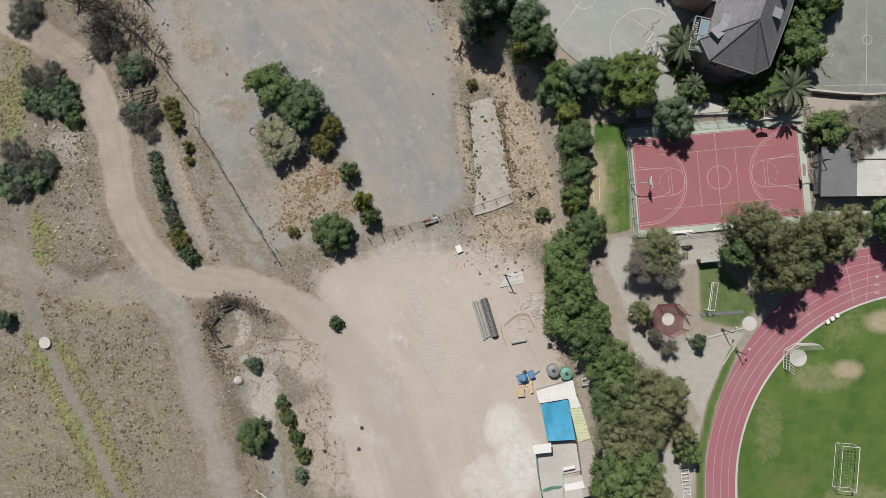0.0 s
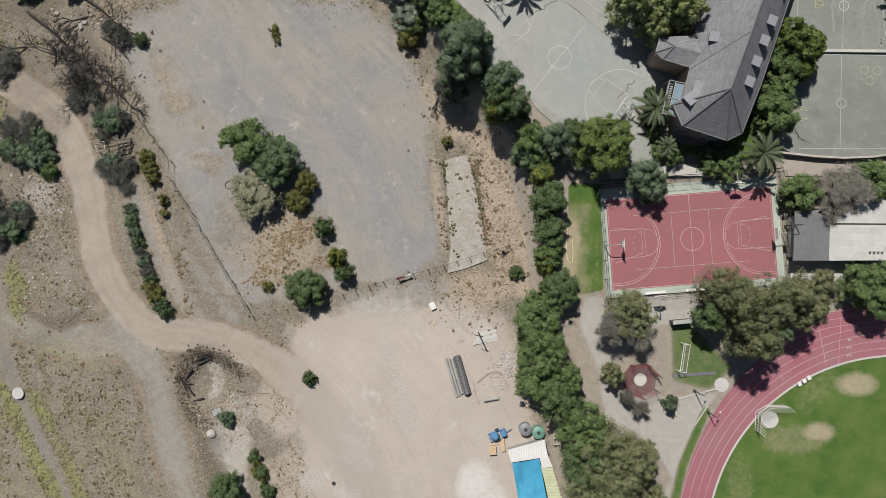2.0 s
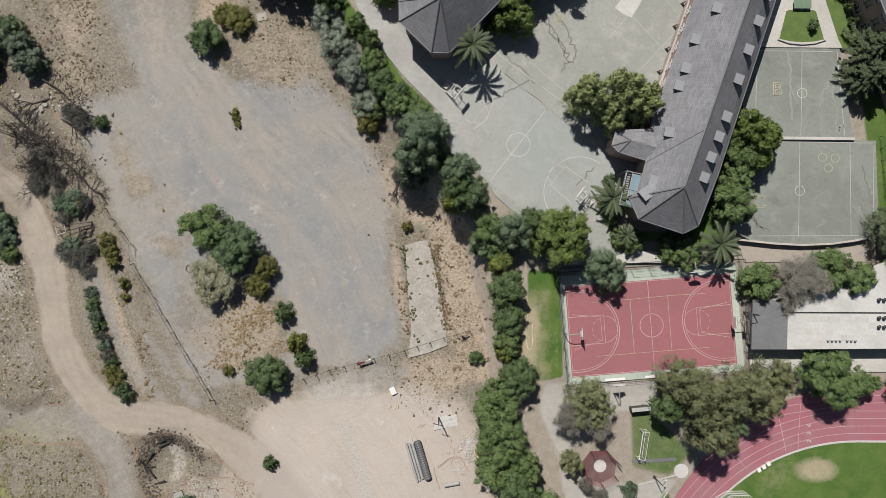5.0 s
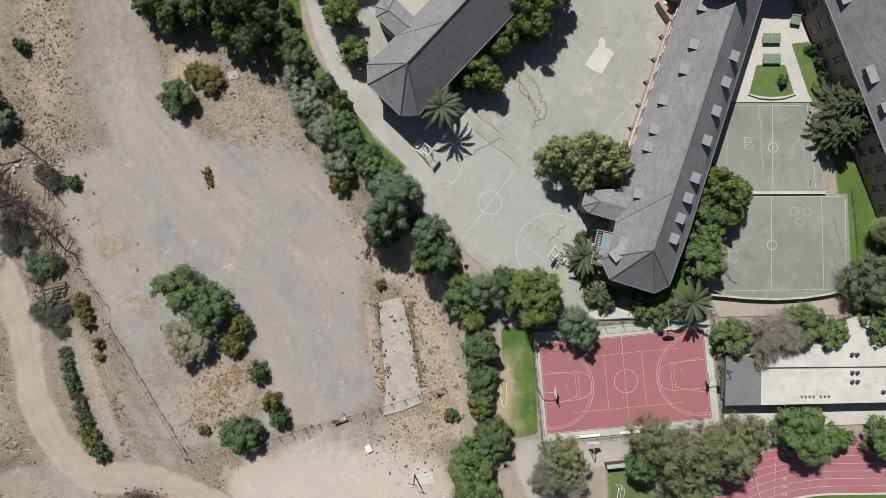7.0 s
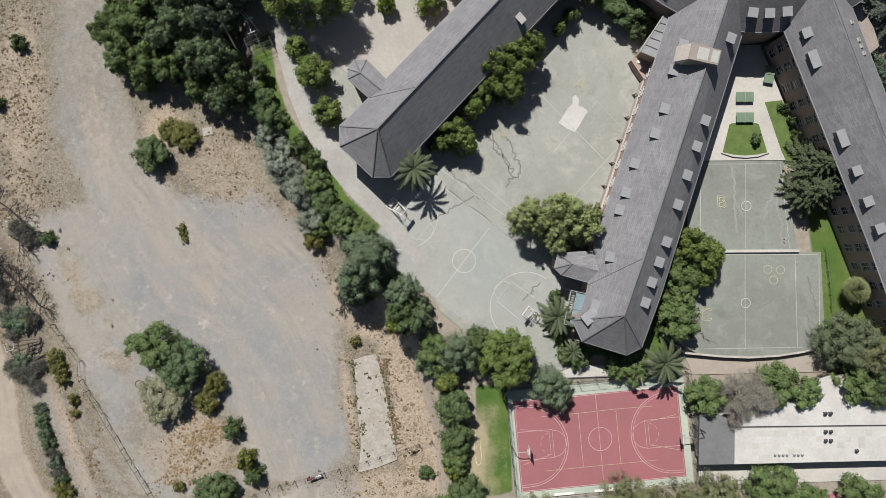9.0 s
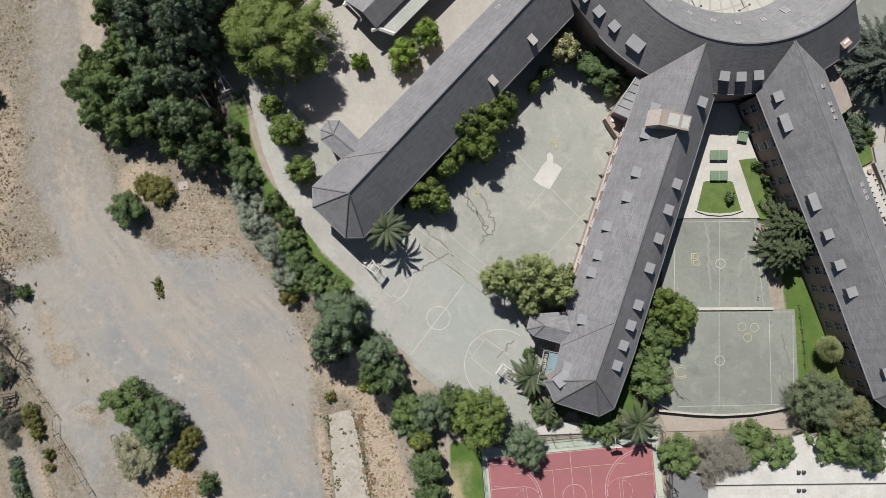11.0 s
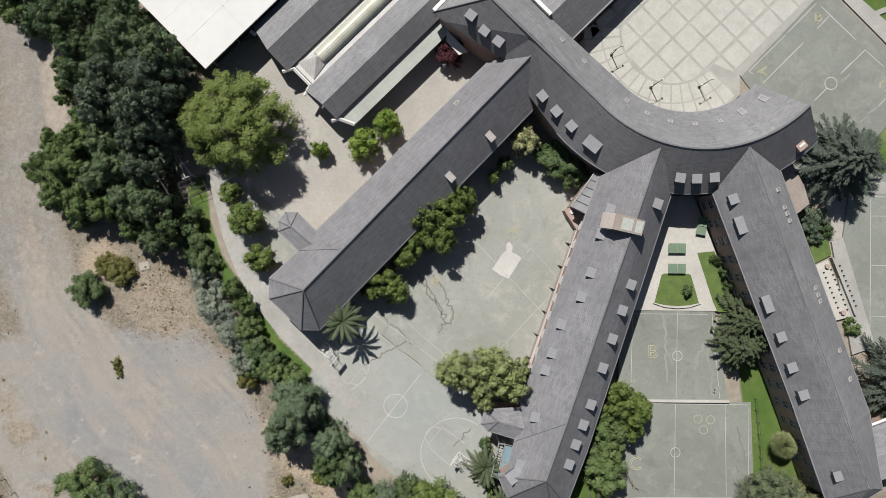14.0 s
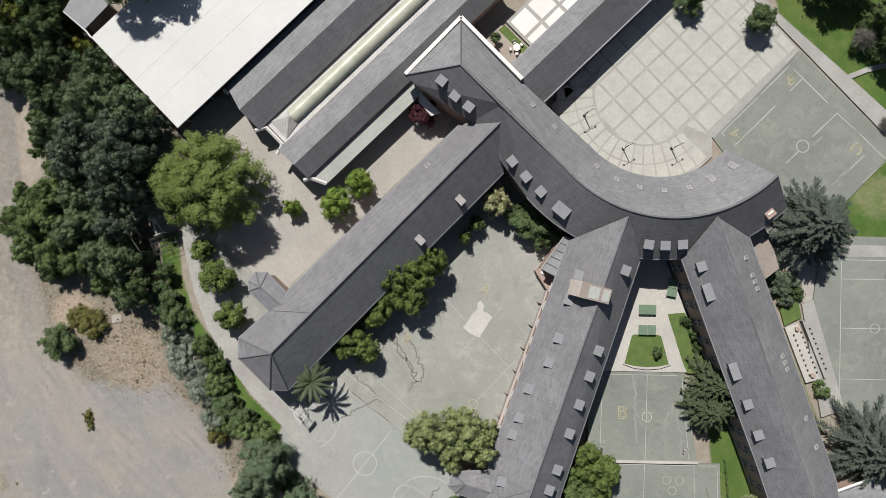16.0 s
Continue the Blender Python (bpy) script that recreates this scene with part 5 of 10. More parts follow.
def dormer_mesh(w, length, lift, lid_mat, body_mat):
    """A shed dormer: side cheeks, a front, and a lid that overhangs. Local -y points up the slope, 45 degrees."""
    bm = bmesh.new()
    yb, yf = -length * 0.55, length * 0.45
    back, front = yb * -0.9 + 0.10, -yf * 0.9 + lift
    v = [(-w / 2, yb, back - 0.3), (w / 2, yb, back - 0.3), (w / 2, yf, -yf * 0.9 - 0.5), (-w / 2, yf, -yf * 0.9 - 0.5), (-w / 2, yb, back), (w / 2, yb, back), (w / 2, yf, front), (-w / 2, yf, front)]
    vs = [bm.verts.new(p) for p in v]
    for q in ((3, 2, 1, 0), (4, 5, 6, 7), (0, 1, 5, 4), (1, 2, 6, 5), (2, 3, 7, 6), (3, 0, 4, 7)):
        bm.faces.new([vs[i] for i in q])
    body = bpy.data.meshes.new("cheeks")
    bm.to_mesh(body)
    bm.free()
    body.materials.append(body_mat)
    bm = bmesh.new()
    o = 0.12
    sl = (front - back) / (yf - yb)
    v = [(sx * (w / 2 + o), y, back + (y - yb) * sl + dz) for dz in (0.003, 0.10) for sx, y in ((-1, yb - 0.1), (1, yb - 0.1), (1, yf + 0.2), (-1, yf + 0.2))]
    vs = [bm.verts.new(p) for p in v]
    for q in ((3, 2, 1, 0), (4, 5, 6, 7), (0, 1, 5, 4), (1, 2, 6, 5), (2, 3, 7, 6), (3, 0, 4, 7)):
        bm.faces.new([vs[i] for i in q])
    lid = bpy.data.meshes.new("lid")
    bm.to_mesh(lid)
    bm.free()
    lid.materials.append(lid_mat)
    return body, lid


DORM = dormer_mesh(1.2, 1.05, 0.9, M["lid"], M["fascia"])
DORM_WIDE = dormer_mesh(2.2, 1.4, 1.05, M["lid"], M["fascia"])
DORM_LONG = dormer_mesh(2.3, 1.05, 0.9, M["lid"], M["fascia"])


def dormers(parent, spots, meshes=None):
    for x, y in spots:
        hit = roof_at(x, y)
        if not hit:
            continue
        z, n = hit
        ang = math.degrees(math.atan2(n.y, n.x)) - 90
        body = part("dormer", (meshes or DORM)[0], None, parent, at=pose(x, y, z, 0, 0, ang))
        part("lid", (meshes or DORM)[1], None, body)


def skylights(parent, spots, w=0.8, h=1.1):
    """Small flat roof windows that lie on the slope."""
    bm = bmesh.new()
    for x0, x1, y0, y1 in ((-w / 2, w / 2, -h / 2, -h / 2 + 0.1), (-w / 2, w / 2, h / 2 - 0.1, h / 2), (-w / 2, -w / 2 + 0.1, -h / 2 + 0.1, h / 2 - 0.1), (w / 2 - 0.1, w / 2, -h / 2 + 0.1, h / 2 - 0.1)):
        box(bm, x0, y0, -0.05, x1, y1, 0.16)
    fm = bpy.data.meshes.new("skylight")
    bm.to_mesh(fm)
    bm.free()
    fm.materials.append(M["frame"])
    bm = bmesh.new()
    box(bm, -w / 2 + 0.1, -h / 2 + 0.1, 0.0, w / 2 - 0.1, h / 2 - 0.1, 0.1)
    pm = bpy.data.meshes.new("pane")
    bm.to_mesh(pm)
    bm.free()
    pm.materials.append(M["slate"])
    for x, y in spots:
        hit = roof_at(x, y)
        if hit:
            z, n = hit
            q = n.to_track_quat("Z", "Y")
            ob = part("skylight", fm, None, parent, at=Matrix.Translation((x, y, z)) @ q.to_matrix().to_4x4())
            part("pane", pm, None, ob)


def tube(bm, pts, r, n=6):
    """One continuous round bar through the given places."""
    p = [Vector(q) for q in pts]
    rings = []
    for i, q in enumerate(p):
        t = (p[min(i + 1, len(p) - 1)] - p[max(i - 1, 0)]).normalized()
        side = t.cross(Vector((0, 0, 1)))
        side = side.normalized() if side.length > 0.01 else Vector((1, 0, 0))
        up = side.cross(t)
        rings.append([bm.verts.new(q + side * r * math.cos(6.2832 * k / n) + up * r * math.sin(6.2832 * k / n)) for k in range(n)])
    for a, b in zip(rings[:-1], rings[1:]):
        for k in range(n):
            bm.faces.new((a[k], a[(k + 1) % n], b[(k + 1) % n], b[k]))
    bm.faces.new(rings[0][::-1])
    bm.faces.new(rings[-1])
    return bm


def ridge_cap(parent, pts):
    part("ridge", tube(bmesh.new(), [Vector(p) + Vector((0, 0, 0.02)) for p in pts], 0.12), M["fascia"], parent)


def gutter(parent, pts, r=0.12):
    part("gutter", tube(bmesh.new(), [Vector(p) - Vector((0, 0, 0.10)) for p in pts], r), M["slate"], parent)


def v3(p, z):
    return (p[0], p[1], z)


# west wing, diagonal, hipped end with a small turret bay
W1 = thing("school_west_wing", "long school wing with a grey hipped shingle roof", "school building")
e, rz = 8.3, 14.4
pk, pt = (9.75, 58.6), (42.0, 92.6)
el0, el1, eb0, eb1 = (3.65, 60.0), (3.7, 57.0), (8.5, 52.4), (11.2, 52.4)
ser, nwi, nwt = (42.7, 85.6), (10.57, 66.95), (36.0, 92.8)
tb, seam = (8.05, 64.2), (15.3, 64.45)
polys = [[v3(el1, e), v3(eb0, e), v3(pk, rz)], [v3(el0, e), v3(el1, e), v3(pk, rz)], [v3(eb0, e), v3(eb1, e), v3(pk, rz)],
         [v3(eb1, e), v3(ser, e), v3(pt, rz), v3(pk, rz)],
         [v3(pk, rz), v3(seam, rz), v3(tb, e), v3(el0, e)], [v3(seam, rz), v3(pt, rz), v3(nwt, e), v3(nwi, e), v3(tb, e)]]
roof_part(W1, polys, M["roof"])
ridge_cap(W1, [v3(pk, rz), v3(pt, rz)])
for p in (el0, el1, eb0, eb1):
    ridge_cap(W1, [v3(p, e), v3(pk, rz)])
part("roof_seam", tube(bmesh.new(), [v3(tb, e + 0.02), v3(seam, rz + 0.02)], 0.06, 4), M["roof2"], W1)
gutter(W1, [v3(p, e) for p in (nwt, nwi)])
gutter(W1, [v3(p, e) for p in (tb, el0, el1, eb0, eb1, ser)])
w1out = [(4.4, 59.6), (4.4, 57.4), (8.8, 53.1), (11.0, 53.1), (42.4, 85.8), (36.4, 92.6), (10.9, 66.9), (8.0, 63.4)]
walls(W1, w1out, 0.4, e - 0.1)
windows(W1, (10.9, 66.9), (36.4, 92.6), (2.2, 5.4), 3.0)
windows(W1, (42.4, 85.8), (11.0, 53.1), (2.2, 5.4), 3.0)
windows(W1, (4.4, 57.4), (4.4, 59.6), (2.2, 5.4), 3.0, 1.1)
windows(W1, (8.8, 53.1), (4.4, 57.4), (2.2, 5.4), 2.6)
tp, tq = (6.83, 67.75), (10.9, 64.4)
te, tz = 8.28, 9.2
oct_ = [(8.05, 64.21), (4.94, 67.07), (4.94, 68.51), (5.95, 69.85), (7.63, 69.85), (10.57, 66.91)]
roof_part(W1, [[v3(oct_[i], te), v3(oct_[i + 1], te), v3(tp, tz)] for i in (1, 2, 3)] + [[v3(oct_[0], te), v3(oct_[1], te), v3(tp, tz), v3(tq, tz)], [v3(oct_[4], te), v3(oct_[5], te), v3(tq, tz), v3(tp, tz)]], M["roof"], "turret_roof")
for p in oct_[1:5]:
    ridge_cap(W1, [v3(p, te), v3(tp, tz)])
ridge_cap(W1, [v3(tp, tz), v3(tq, tz)])
gutter(W1, [v3(p, te) for p in oct_])
walls(W1, [(8.3, 64.6), (5.2, 67.3), (5.2, 68.3), (6.0, 69.3), (7.4, 69.3), (10.1, 66.8)], 0.4, te - 0.1)
skylights(W1, [(31.3, 86.2), (25.7, 80.1)], 0.8, 0.8)
dormers(W1, [(36.2, 81.2), (30.4, 75.2)], dormer_mesh(0.8, 1.2, 0.8, M["frame"], M["dark"]))

# middle wing, with its tower bay
W2 = thing("school_middle_wing", "long school wing with grey shingle roof and rows of shed dormers", "school building")
e, rz = 9.0, 15.0
pk, kink, pt = (44.2, 32.2), (47.0, 40.2), (59.5, 79.0)
a0, a1, a2, a3, a4 = (38.0, 31.0), (39.4, 27.9), (46.0, 25.8), (48.2, 26.9), (51.1, 34.6)
kl, ul, ur = (41.2, 42.0), (52.4, 75.6), (63.3, 73.6)
polys = [[v3(a1, e), v3(a2, e), v3(pk, rz)], [v3(a2, e), v3(a3, e), v3(pk, rz)], [v3(a3, e), v3(a4, e), v3(kink, rz), v3(pk, rz)], [v3(a4, e), v3(ur, e + 0.9), v3(pt, rz + 1.5), v3(kink, rz)],
         [v3(a0, e), v3(a1, e), v3(pk, rz)], [v3(a0, e), v3(pk, rz), v3((39.3, 32.0), e)], [v3((39.3, 32.0), e), v3(pk, rz), v3(kink, rz), v3((40.2, 36.0), e)], [v3((40.2, 36.0), e), v3(kink, rz), v3(kl, e)], [v3(kl, e), v3(kink, rz), v3(pt, rz + 1.5), v3(ul, e + 0.9)]]
roof_part(W2, polys, M["roof"])
ridge_cap(W2, [v3(pk, rz), v3(kink, rz), v3(pt, rz + 1.5)])
for p in (a0, a1, a2, a3):
    ridge_cap(W2, [v3(p, e), v3(pk, rz)])
gutter(W2, [v3(p, e) for p in (a0, a1, a2, a3, a4)] + [v3(ur, e + 0.9)])
gutter(W2, [v3(kl, e), v3(ul, e + 0.9)])
walls(W2, [(40.9, 36.2), (39.9, 32.2), (38.4, 31.4), (39.9, 28.5), (45.9, 26.4), (47.8, 27.4), (50.5, 34.7), (62.6, 73.6), (53.0, 75.4), (41.9, 42.0)], 0.4, e - 0.05)
windows(W2, (47.8, 27.4), (50.5, 34.7), (2.4, 5.6), 2.2, 1.2)
windows(W2, (50.6, 34.7), (62.6, 73.6), (3.0, 6.2), 2.8)
windows(W2, (39.9, 28.5), (45.9, 26.4), (2.2, 5.4), 2.2, 1.2)
windows(W2, (53.0, 75.4), (41.9, 42.0), (2.2, 5.4), 2.8)
te, tz = 8.98, 10.1
tw = [(35.9, 40.9), (35.39, 38.75), (36.4, 37.76), (40.52, 36.56), (41.7, 41.2)]
tpk, tend = (37.77, 39.38), (43.4, 37.9)
roof_part(W2, [[v3(tw[0], te), v3(tw[1], te), v3(tpk, tz)], [v3(tw[1], te), v3(tw[2], te), v3(tpk, tz)], [v3(tw[2], te), v3(tw[3], te), v3(tend, tz), v3(tpk, tz)], [v3(tw[4], te), v3(tw[0], te), v3(tpk, tz), v3(tend, tz)]], M["roof"], "turret_roof")
for p in tw[:3]:
    ridge_cap(W2, [v3(p, te), v3(tpk, tz)])
gutter(W2, [v3(p, te) for p in (tw[4], tw[0], tw[1], tw[2], tw[3])])
part("roof_seam", tube(bmesh.new(), [v3((40.3, 36.2), e + 0.05), v3(kink, rz + 0.02)], 0.06, 4), M["roof2"], W2)
walls(W2, [(36.3, 40.4), (35.95, 38.95), (36.7, 38.2), (40.6, 37.1), (41.7, 40.7)], 0.4, te - 0.1)
dormers(W2, [(46.7, 53.9), (45.4, 49.7), (44.5, 47.2), (50.6, 61.5), (49.3, 58.0), (53.3, 70.6), (52.0, 67.0)])
dormers(W2, [(60.0, 71.4), (56.4, 59.8), (55.2, 56.1), (53.8, 52.0), (52.5, 47.8), (50.9, 42.5), (49.8, 39.6), (48.8, 36.7), (47.9, 33.8)])
dormers(W2, [(41.0, 33.4), (43.0, 40.4)])
dormers(W2, [(40.2, 31.8)], DORM_WIDE)
# box-shaped roof light across the ridge: pink gable end, flat sheet lid with a pale panel
LT = Plan(55.0, 68.2, -13.5)
lid = [(-2.1, -1.12), (2.1, -1.05), (2.1, 1.05), (-2.1, 1.2)]
bm = prism(LT.all([(u * 0.95, v * 0.93) for u, v in lid]), 12.5, 16.95)
for v in bm.verts:
    if v.co.z > 15 and (v.co.xy - Vector(LT(-2, 0))).length < 1.3:
        v.co.z += 0.15
ln = part("roof_light", bm, M["lantern"], W2, "pink-brown box-shaped roof light")
bm = bmesh.new()
vs = [bm.verts.new(q) for q in ((*LT(-3.3, -1.1), 14.2), (*LT(-2.0, -1.1), 17.0), (*LT(-2.0, 1.15), 17.0), (*LT(-3.3, 1.15), 14.2), (*LT(-2.0, -1.1), 13.6), (*LT(-2.0, 1.15), 13.6))]
for q in ((0, 1, 2, 3), (0, 4, 1), (3, 2, 5), (1, 4, 5, 2), (0, 3, 5, 4)):
    bm.faces.new([vs[i] for i in q])
part("sloping_end", bm, M["pink"], ln, "pink painted sloping end")
part("lid", prism(LT.all(lid), 16.98, 17.1), M["lantern"], ln, "brown-grey sheet lid")
part("panel", prism(LT.all([(-1.0, -0.85), (0.55, -0.85), (0.55, 0.85), (-1.0, 0.85)]), 17.11, 17.14), M["canopy"], ln, "pale sheet panel")
part("panel", prism(LT.all([(0.95, -0.85), (1.95, -0.82), (1.95, 0.82), (0.95, 0.85)]), 17.11, 17.14), M["canopy"], ln, "pale sheet panel")
# pink arcade foot with buttresses, along the courtyard side
bm = bmesh.new()
for q in ((40.2, 42.6, 51.7, 76.0),):
    a, b = Vector((q[0], q[1])), Vector((q[2], q[3]))
    t = (b - a).normalized()
    s = Vector((-t.y, t.x))
    vs = [bm.verts.new((*(a + s * o), z)) for o in (-2.1, -1.35) for z in (0.8, 3.2)] + [bm.verts.new((*(b + s * o), z)) for o in (-2.1, -1.35) for z in (0.8, 3.2)]
    for f in ((0, 1, 3, 2), (4, 6, 7, 5), (1, 5, 7, 3), (0, 2, 6, 4), (2, 3, 7, 6), (0, 4, 5, 1)):
        bm.faces.new([vs[i] for i in f])
part("arcade", bm, M["pink"], W2, "pink painted arcade wall")
for i in range(9):
    p = Vector((41.4, 42.6)).lerp(Vector((52.5, 74.9)), (i + 0.5) / 9)
    bm = bmesh.new()
    vs = [bm.verts.new(c) for c in ((-0.12, 0, 0.9), (0.12, 0, 0.9), (0.12, 0, 3.4), (-0.12, 0, 3.4), (-0.12, 0.55, 0.9), (0.12, 0.55, 0.9))]
    for f in ((0, 1, 2, 3), (4, 5, 1, 0), (3, 2, 5, 4), (1, 5, 2), (0, 3, 4)):
        bm.faces.new([vs[k] for k in f])
    part("buttress", bm, M["pink"], W2, at=pose(p.x, p.y, 0, 0, 0, 71))
# rear porch at the north end of the courtyard
porch = [(48.8, 71.3, 7.0), (51.3, 70.0, 7.6), (53.5, 75.8, 8.8), (52.0, 76.3, 8.6)]
roof_part(W2, [porch], M["slate"], "porch_roof", 0.2)
for k in range(6):
    a, b = Vector(porch[0]).lerp(Vector(porch[3]), k / 5), Vector(porch[1]).lerp(Vector(porch[2]), k / 5)
    part("roof_rib", tube(bmesh.new(), [a + Vector((0, 0, 0.04)), b + Vector((0, 0, 0.04))], 0.07, 4), M["fascia"], W2)
part("roof_rib", tube(bmesh.new(), [Vector(porch[0]), Vector(porch[3])], 0.12, 6), M["canopy"], W2)
walls(W2, [(49.2, 71.5), (51.3, 70.4), (53.4, 75.6), (52.0, 76.0)], 0.4, 6.7)
bm = prism([(48.4, 70.9), (49.4, 71.5), (51.6, 70.3), (50.4, 67.9)], 0.4, 3.4)
part("porch_bay", bm, M["brick"], W2, "pink-brown bay below the porch roof")
bm = bmesh.new()
disc(bm, (49.6, 70.6, 3.4), 0.38, 0.3, 10, 0.6)
part("bay_vent", bm, M["white"], W2, "white roof cap")
# glazed stair bay beside the south end
SB = Plan(37.2, 30.2, -12.5)
part("stair_glass", prism(SB.all([(0.95, 0.2), (2.3, 0.2), (2.3, 5.0), (0.95, 5.0)]), 6.0, 6.12), M["teal2"], W2, "blue-green glazed stair roof")
for i in range(14):
    bm = bmesh.new()
    box(bm, 0.0, 0.2 + 0.35 * i, 5.3, 0.85, 0.38 + 0.35 * i, 5.42)
    part("stair_slat", bm, M["canopy"], W2, "pale slat of the stair", SB.at(0, 0, 0))
bm = bmesh.new()
for u in (0.0, 0.9, 2.35):
    rod(bm, (u, 0, 6.2), (u, 5.2, 6.2), 0.07)
    for v in (0.0, 2.6, 5.2):
        rod(bm, (u, v, 0.9), (u, v, 6.2), 0.07)
for v in (0.0, 2.6, 5.2):
    rod(bm, (0, v, 6.2), (2.35, v, 6.2), 0.07)
part("stair_frame", bm, M["steel"], W2, "galvanised steel stair frame", SB.at(0, 0, 0))
part("porch_sheet", prism([(40.0, 30.6), (42.6, 29.3), (43.1, 30.6), (40.6, 31.7)], 9.4, 11.0), M["slate"], W2, "pale sheet-metal roof box")

# east wing
W3 = thing("school_east_wing", "three-storey school wing with grey shingle roof and shed dormers", "school building")
e, rz = 10.7, 16.9
r0, r1, r2 = (71.8, 79.2), (85.9, 40.6), (89.0, 32.0)
l0, l1, l2 = (69.0, 73.2), (80.8, 42.9), (86.0, 28.4)
q0, q1, q2, qm = (79.0, 76.6), (92.4, 41.2), (94.4, 30.0), (88.6, 26.4)
roof_part(W3, [[v3(l0, e), v3(l1, e), v3(r1, rz), v3(r0, rz)], [v3(l1, e), v3(l2, e), v3(r2, rz), v3(r1, rz)], [v3(l2, e), v3(qm, e), v3(r2, rz)], [v3(qm, e), v3(q2, e), v3(r2, rz)]], M["roof"])
ridge_cap(W3, [v3(qm, e), v3(r2, rz)])
ridge_cap(W3, [v3(l2, e), v3(r2, rz)])
roof_part(W3, [[v3(r0, rz), v3(r1, rz), v3(q1, e), v3(q0, e)], [v3(r1, rz), v3(r2, rz), v3(q2, e), v3(q1, e)]], M["roofl"])
part("ridge_cap", tube(bmesh.new(), [v3(p, rz + 0.02) for p in (r0, r1, r2)], 0.06, 6), M["roof"], W3)
gutter(W3, [v3(p, e) for p in (l0, l1, l2, qm, q2)])
gutter(W3, [v3(p, e) for p in (q0, q1, q2)])
walls(W3, [(69.7, 73.2), (81.4, 43.0), (86.6, 28.6), (88.7, 27.2), (93.7, 30.4), (91.8, 41.0), (78.4, 76.0)], 0.6, e - 0.05)
windows(W3, (69.7, 73.2), (81.4, 43.0), (3.0, 5.9, 8.6), 2.7)
windows(W3, (81.4, 43.0), (86.6, 28.6), (3.0, 5.9, 8.6), 2.7)
dormers(W3, [(71.0, 72.2), (78.2, 52.5), (79.8, 48.1), (81.4, 44.2), (86.2, 32.8)])
dormers(W3, [(72.2, 68.5), (76.3, 57.2)], DORM_LONG)
skylights(W3, [(77.2, 73.6), (78.2, 71.1), (78.6, 70.2), (79.0, 69.2), (82.9, 59.6), (83.3, 58.6), (83.6, 57.7), (86.7, 50.6), (88.3, 46.5)], 0.55, 1.0)

# curved wing and its straight north-west limb
W4 = thing("school_curved_wing", "curved school wing with grey shingle roof round the plaza", "school building")
e, rz, ei = 10.5, 16.5, 9.6
oi, orr, oo = arc(PC, 14.2, 222, 316, 24), arc(PC, 20.6, 222, 316, 24), arc(PC, 26.4, 222, 316, 24)
polys = []
for i in range(24):
    polys.append([v3(oi[i], ei), v3(oi[i + 1], ei), v3(orr[i + 1], rz), v3(orr[i], rz)])
    polys.append([v3(orr[i], rz), v3(orr[i + 1], rz), v3(oo[i + 1], e), v3(oo[i], e)])
hp, n0, n1, n2, n3 = (35.6, 99.6), (35.7, 107.8), (27.5, 99.4), (29.3, 98.0), (37.6, 92.8)
polys += [[v3(n1, e), v3(n0, e), v3(hp, rz)], [v3(n1, e), v3(n2, e), v3(hp, rz)], [v3(n2, e), v3(n3, e), v3((41.6, 94.2), rz), v3(hp, rz)],
          [v3(hp, rz), v3(orr[0], rz), v3(oi[0], ei), v3((44.5, 99.5), ei), v3(n0, e)], [v3((41.6, 94.2), rz), v3(n3, e), v3(oo[0], e), v3(orr[0], rz)]]
# planes turned to the sun are coloured paler, the others as shaded
sunny_faces = [p for k, p in enumerate(polys) if (k < 48 and k % 2 == 0) or k == 51 or k == 48]
roof_part(W4, sunny_faces, M["roofl"])
roof_part(W4, [p for p in polys if p not in sunny_faces], M["roof2"])
ridge_cap(W4, [v3(hp, rz), v3(orr[0], rz)])
ridge_cap(W4, [v3(p, rz) for p in orr])
for p in (n0, n1):
    ridge_cap(W4, [v3(p, e), v3(hp, rz)])
gutter(W4, [v3(p, ei) for p in oi])
gutter(W4, [v3(p, e) for p in oo])
bm = bmesh.new()
for a, b in (((27.7, 99.5), (35.7, 108.1)), ((35.7, 108.1), (44.9, 99.2))):
    t = (Vector(b) - Vector(a)).normalized()
    s = Vector((-t.y, t.x)) * 0.28
    vs = [bm.verts.new((a[0] + o * s.x, a[1] + o * s.y, z)) for o in (-1, 1) for z in (8.0, 11.0)] + [bm.verts.new((b[0] + o * s.x, b[1] + o * s.y, z)) for o in (-1, 1) for z in (8.0, 11.0)]
    for f in ((0, 1, 3, 2), (4, 6, 7, 5), (1, 5, 7, 3), (0, 2, 6, 4), (2, 3, 7, 6), (0, 4, 5, 1)):
        bm.faces.new([vs[i] for i in f])
part("parapet", bm, M["white"], W4, "white painted parapet")
walls(W4, arc(PC, 25.8, 222, 315, 24) + arc(PC, 14.8, 315, 222, 24) + [(44.5, 98.8), (35.7, 107.0), (28.6, 99.7), (29.9, 98.3), (38.0, 93.2)], 0.6, e - 0.9)
dormers(W4, [(43.5, 86.8), (45.5, 84.6), (47.7, 82.5), (33.0, 97.9), (35.0, 95.9), (37.0, 94.4), (63.4, 75.2), (65.8, 75.1), (68.3, 75.3)])
dormers(W4, [(50.7, 79.9)], DORM_WIDE)
skylights(W4, [(37.5, 103.4), (39.8, 101.0), (42.0, 98.8), (46.4, 95.2), (49.6, 92.1), (52.8, 89.1), (55.9, 86.5), (58.8, 84.6), (62.2, 83.5), (65.8, 83.1), (69.5, 83.6)], 0.7, 0.9)
skylights(W4, [(72.8, 85.0), (75.9, 87.0)], 0.9, 1.5)
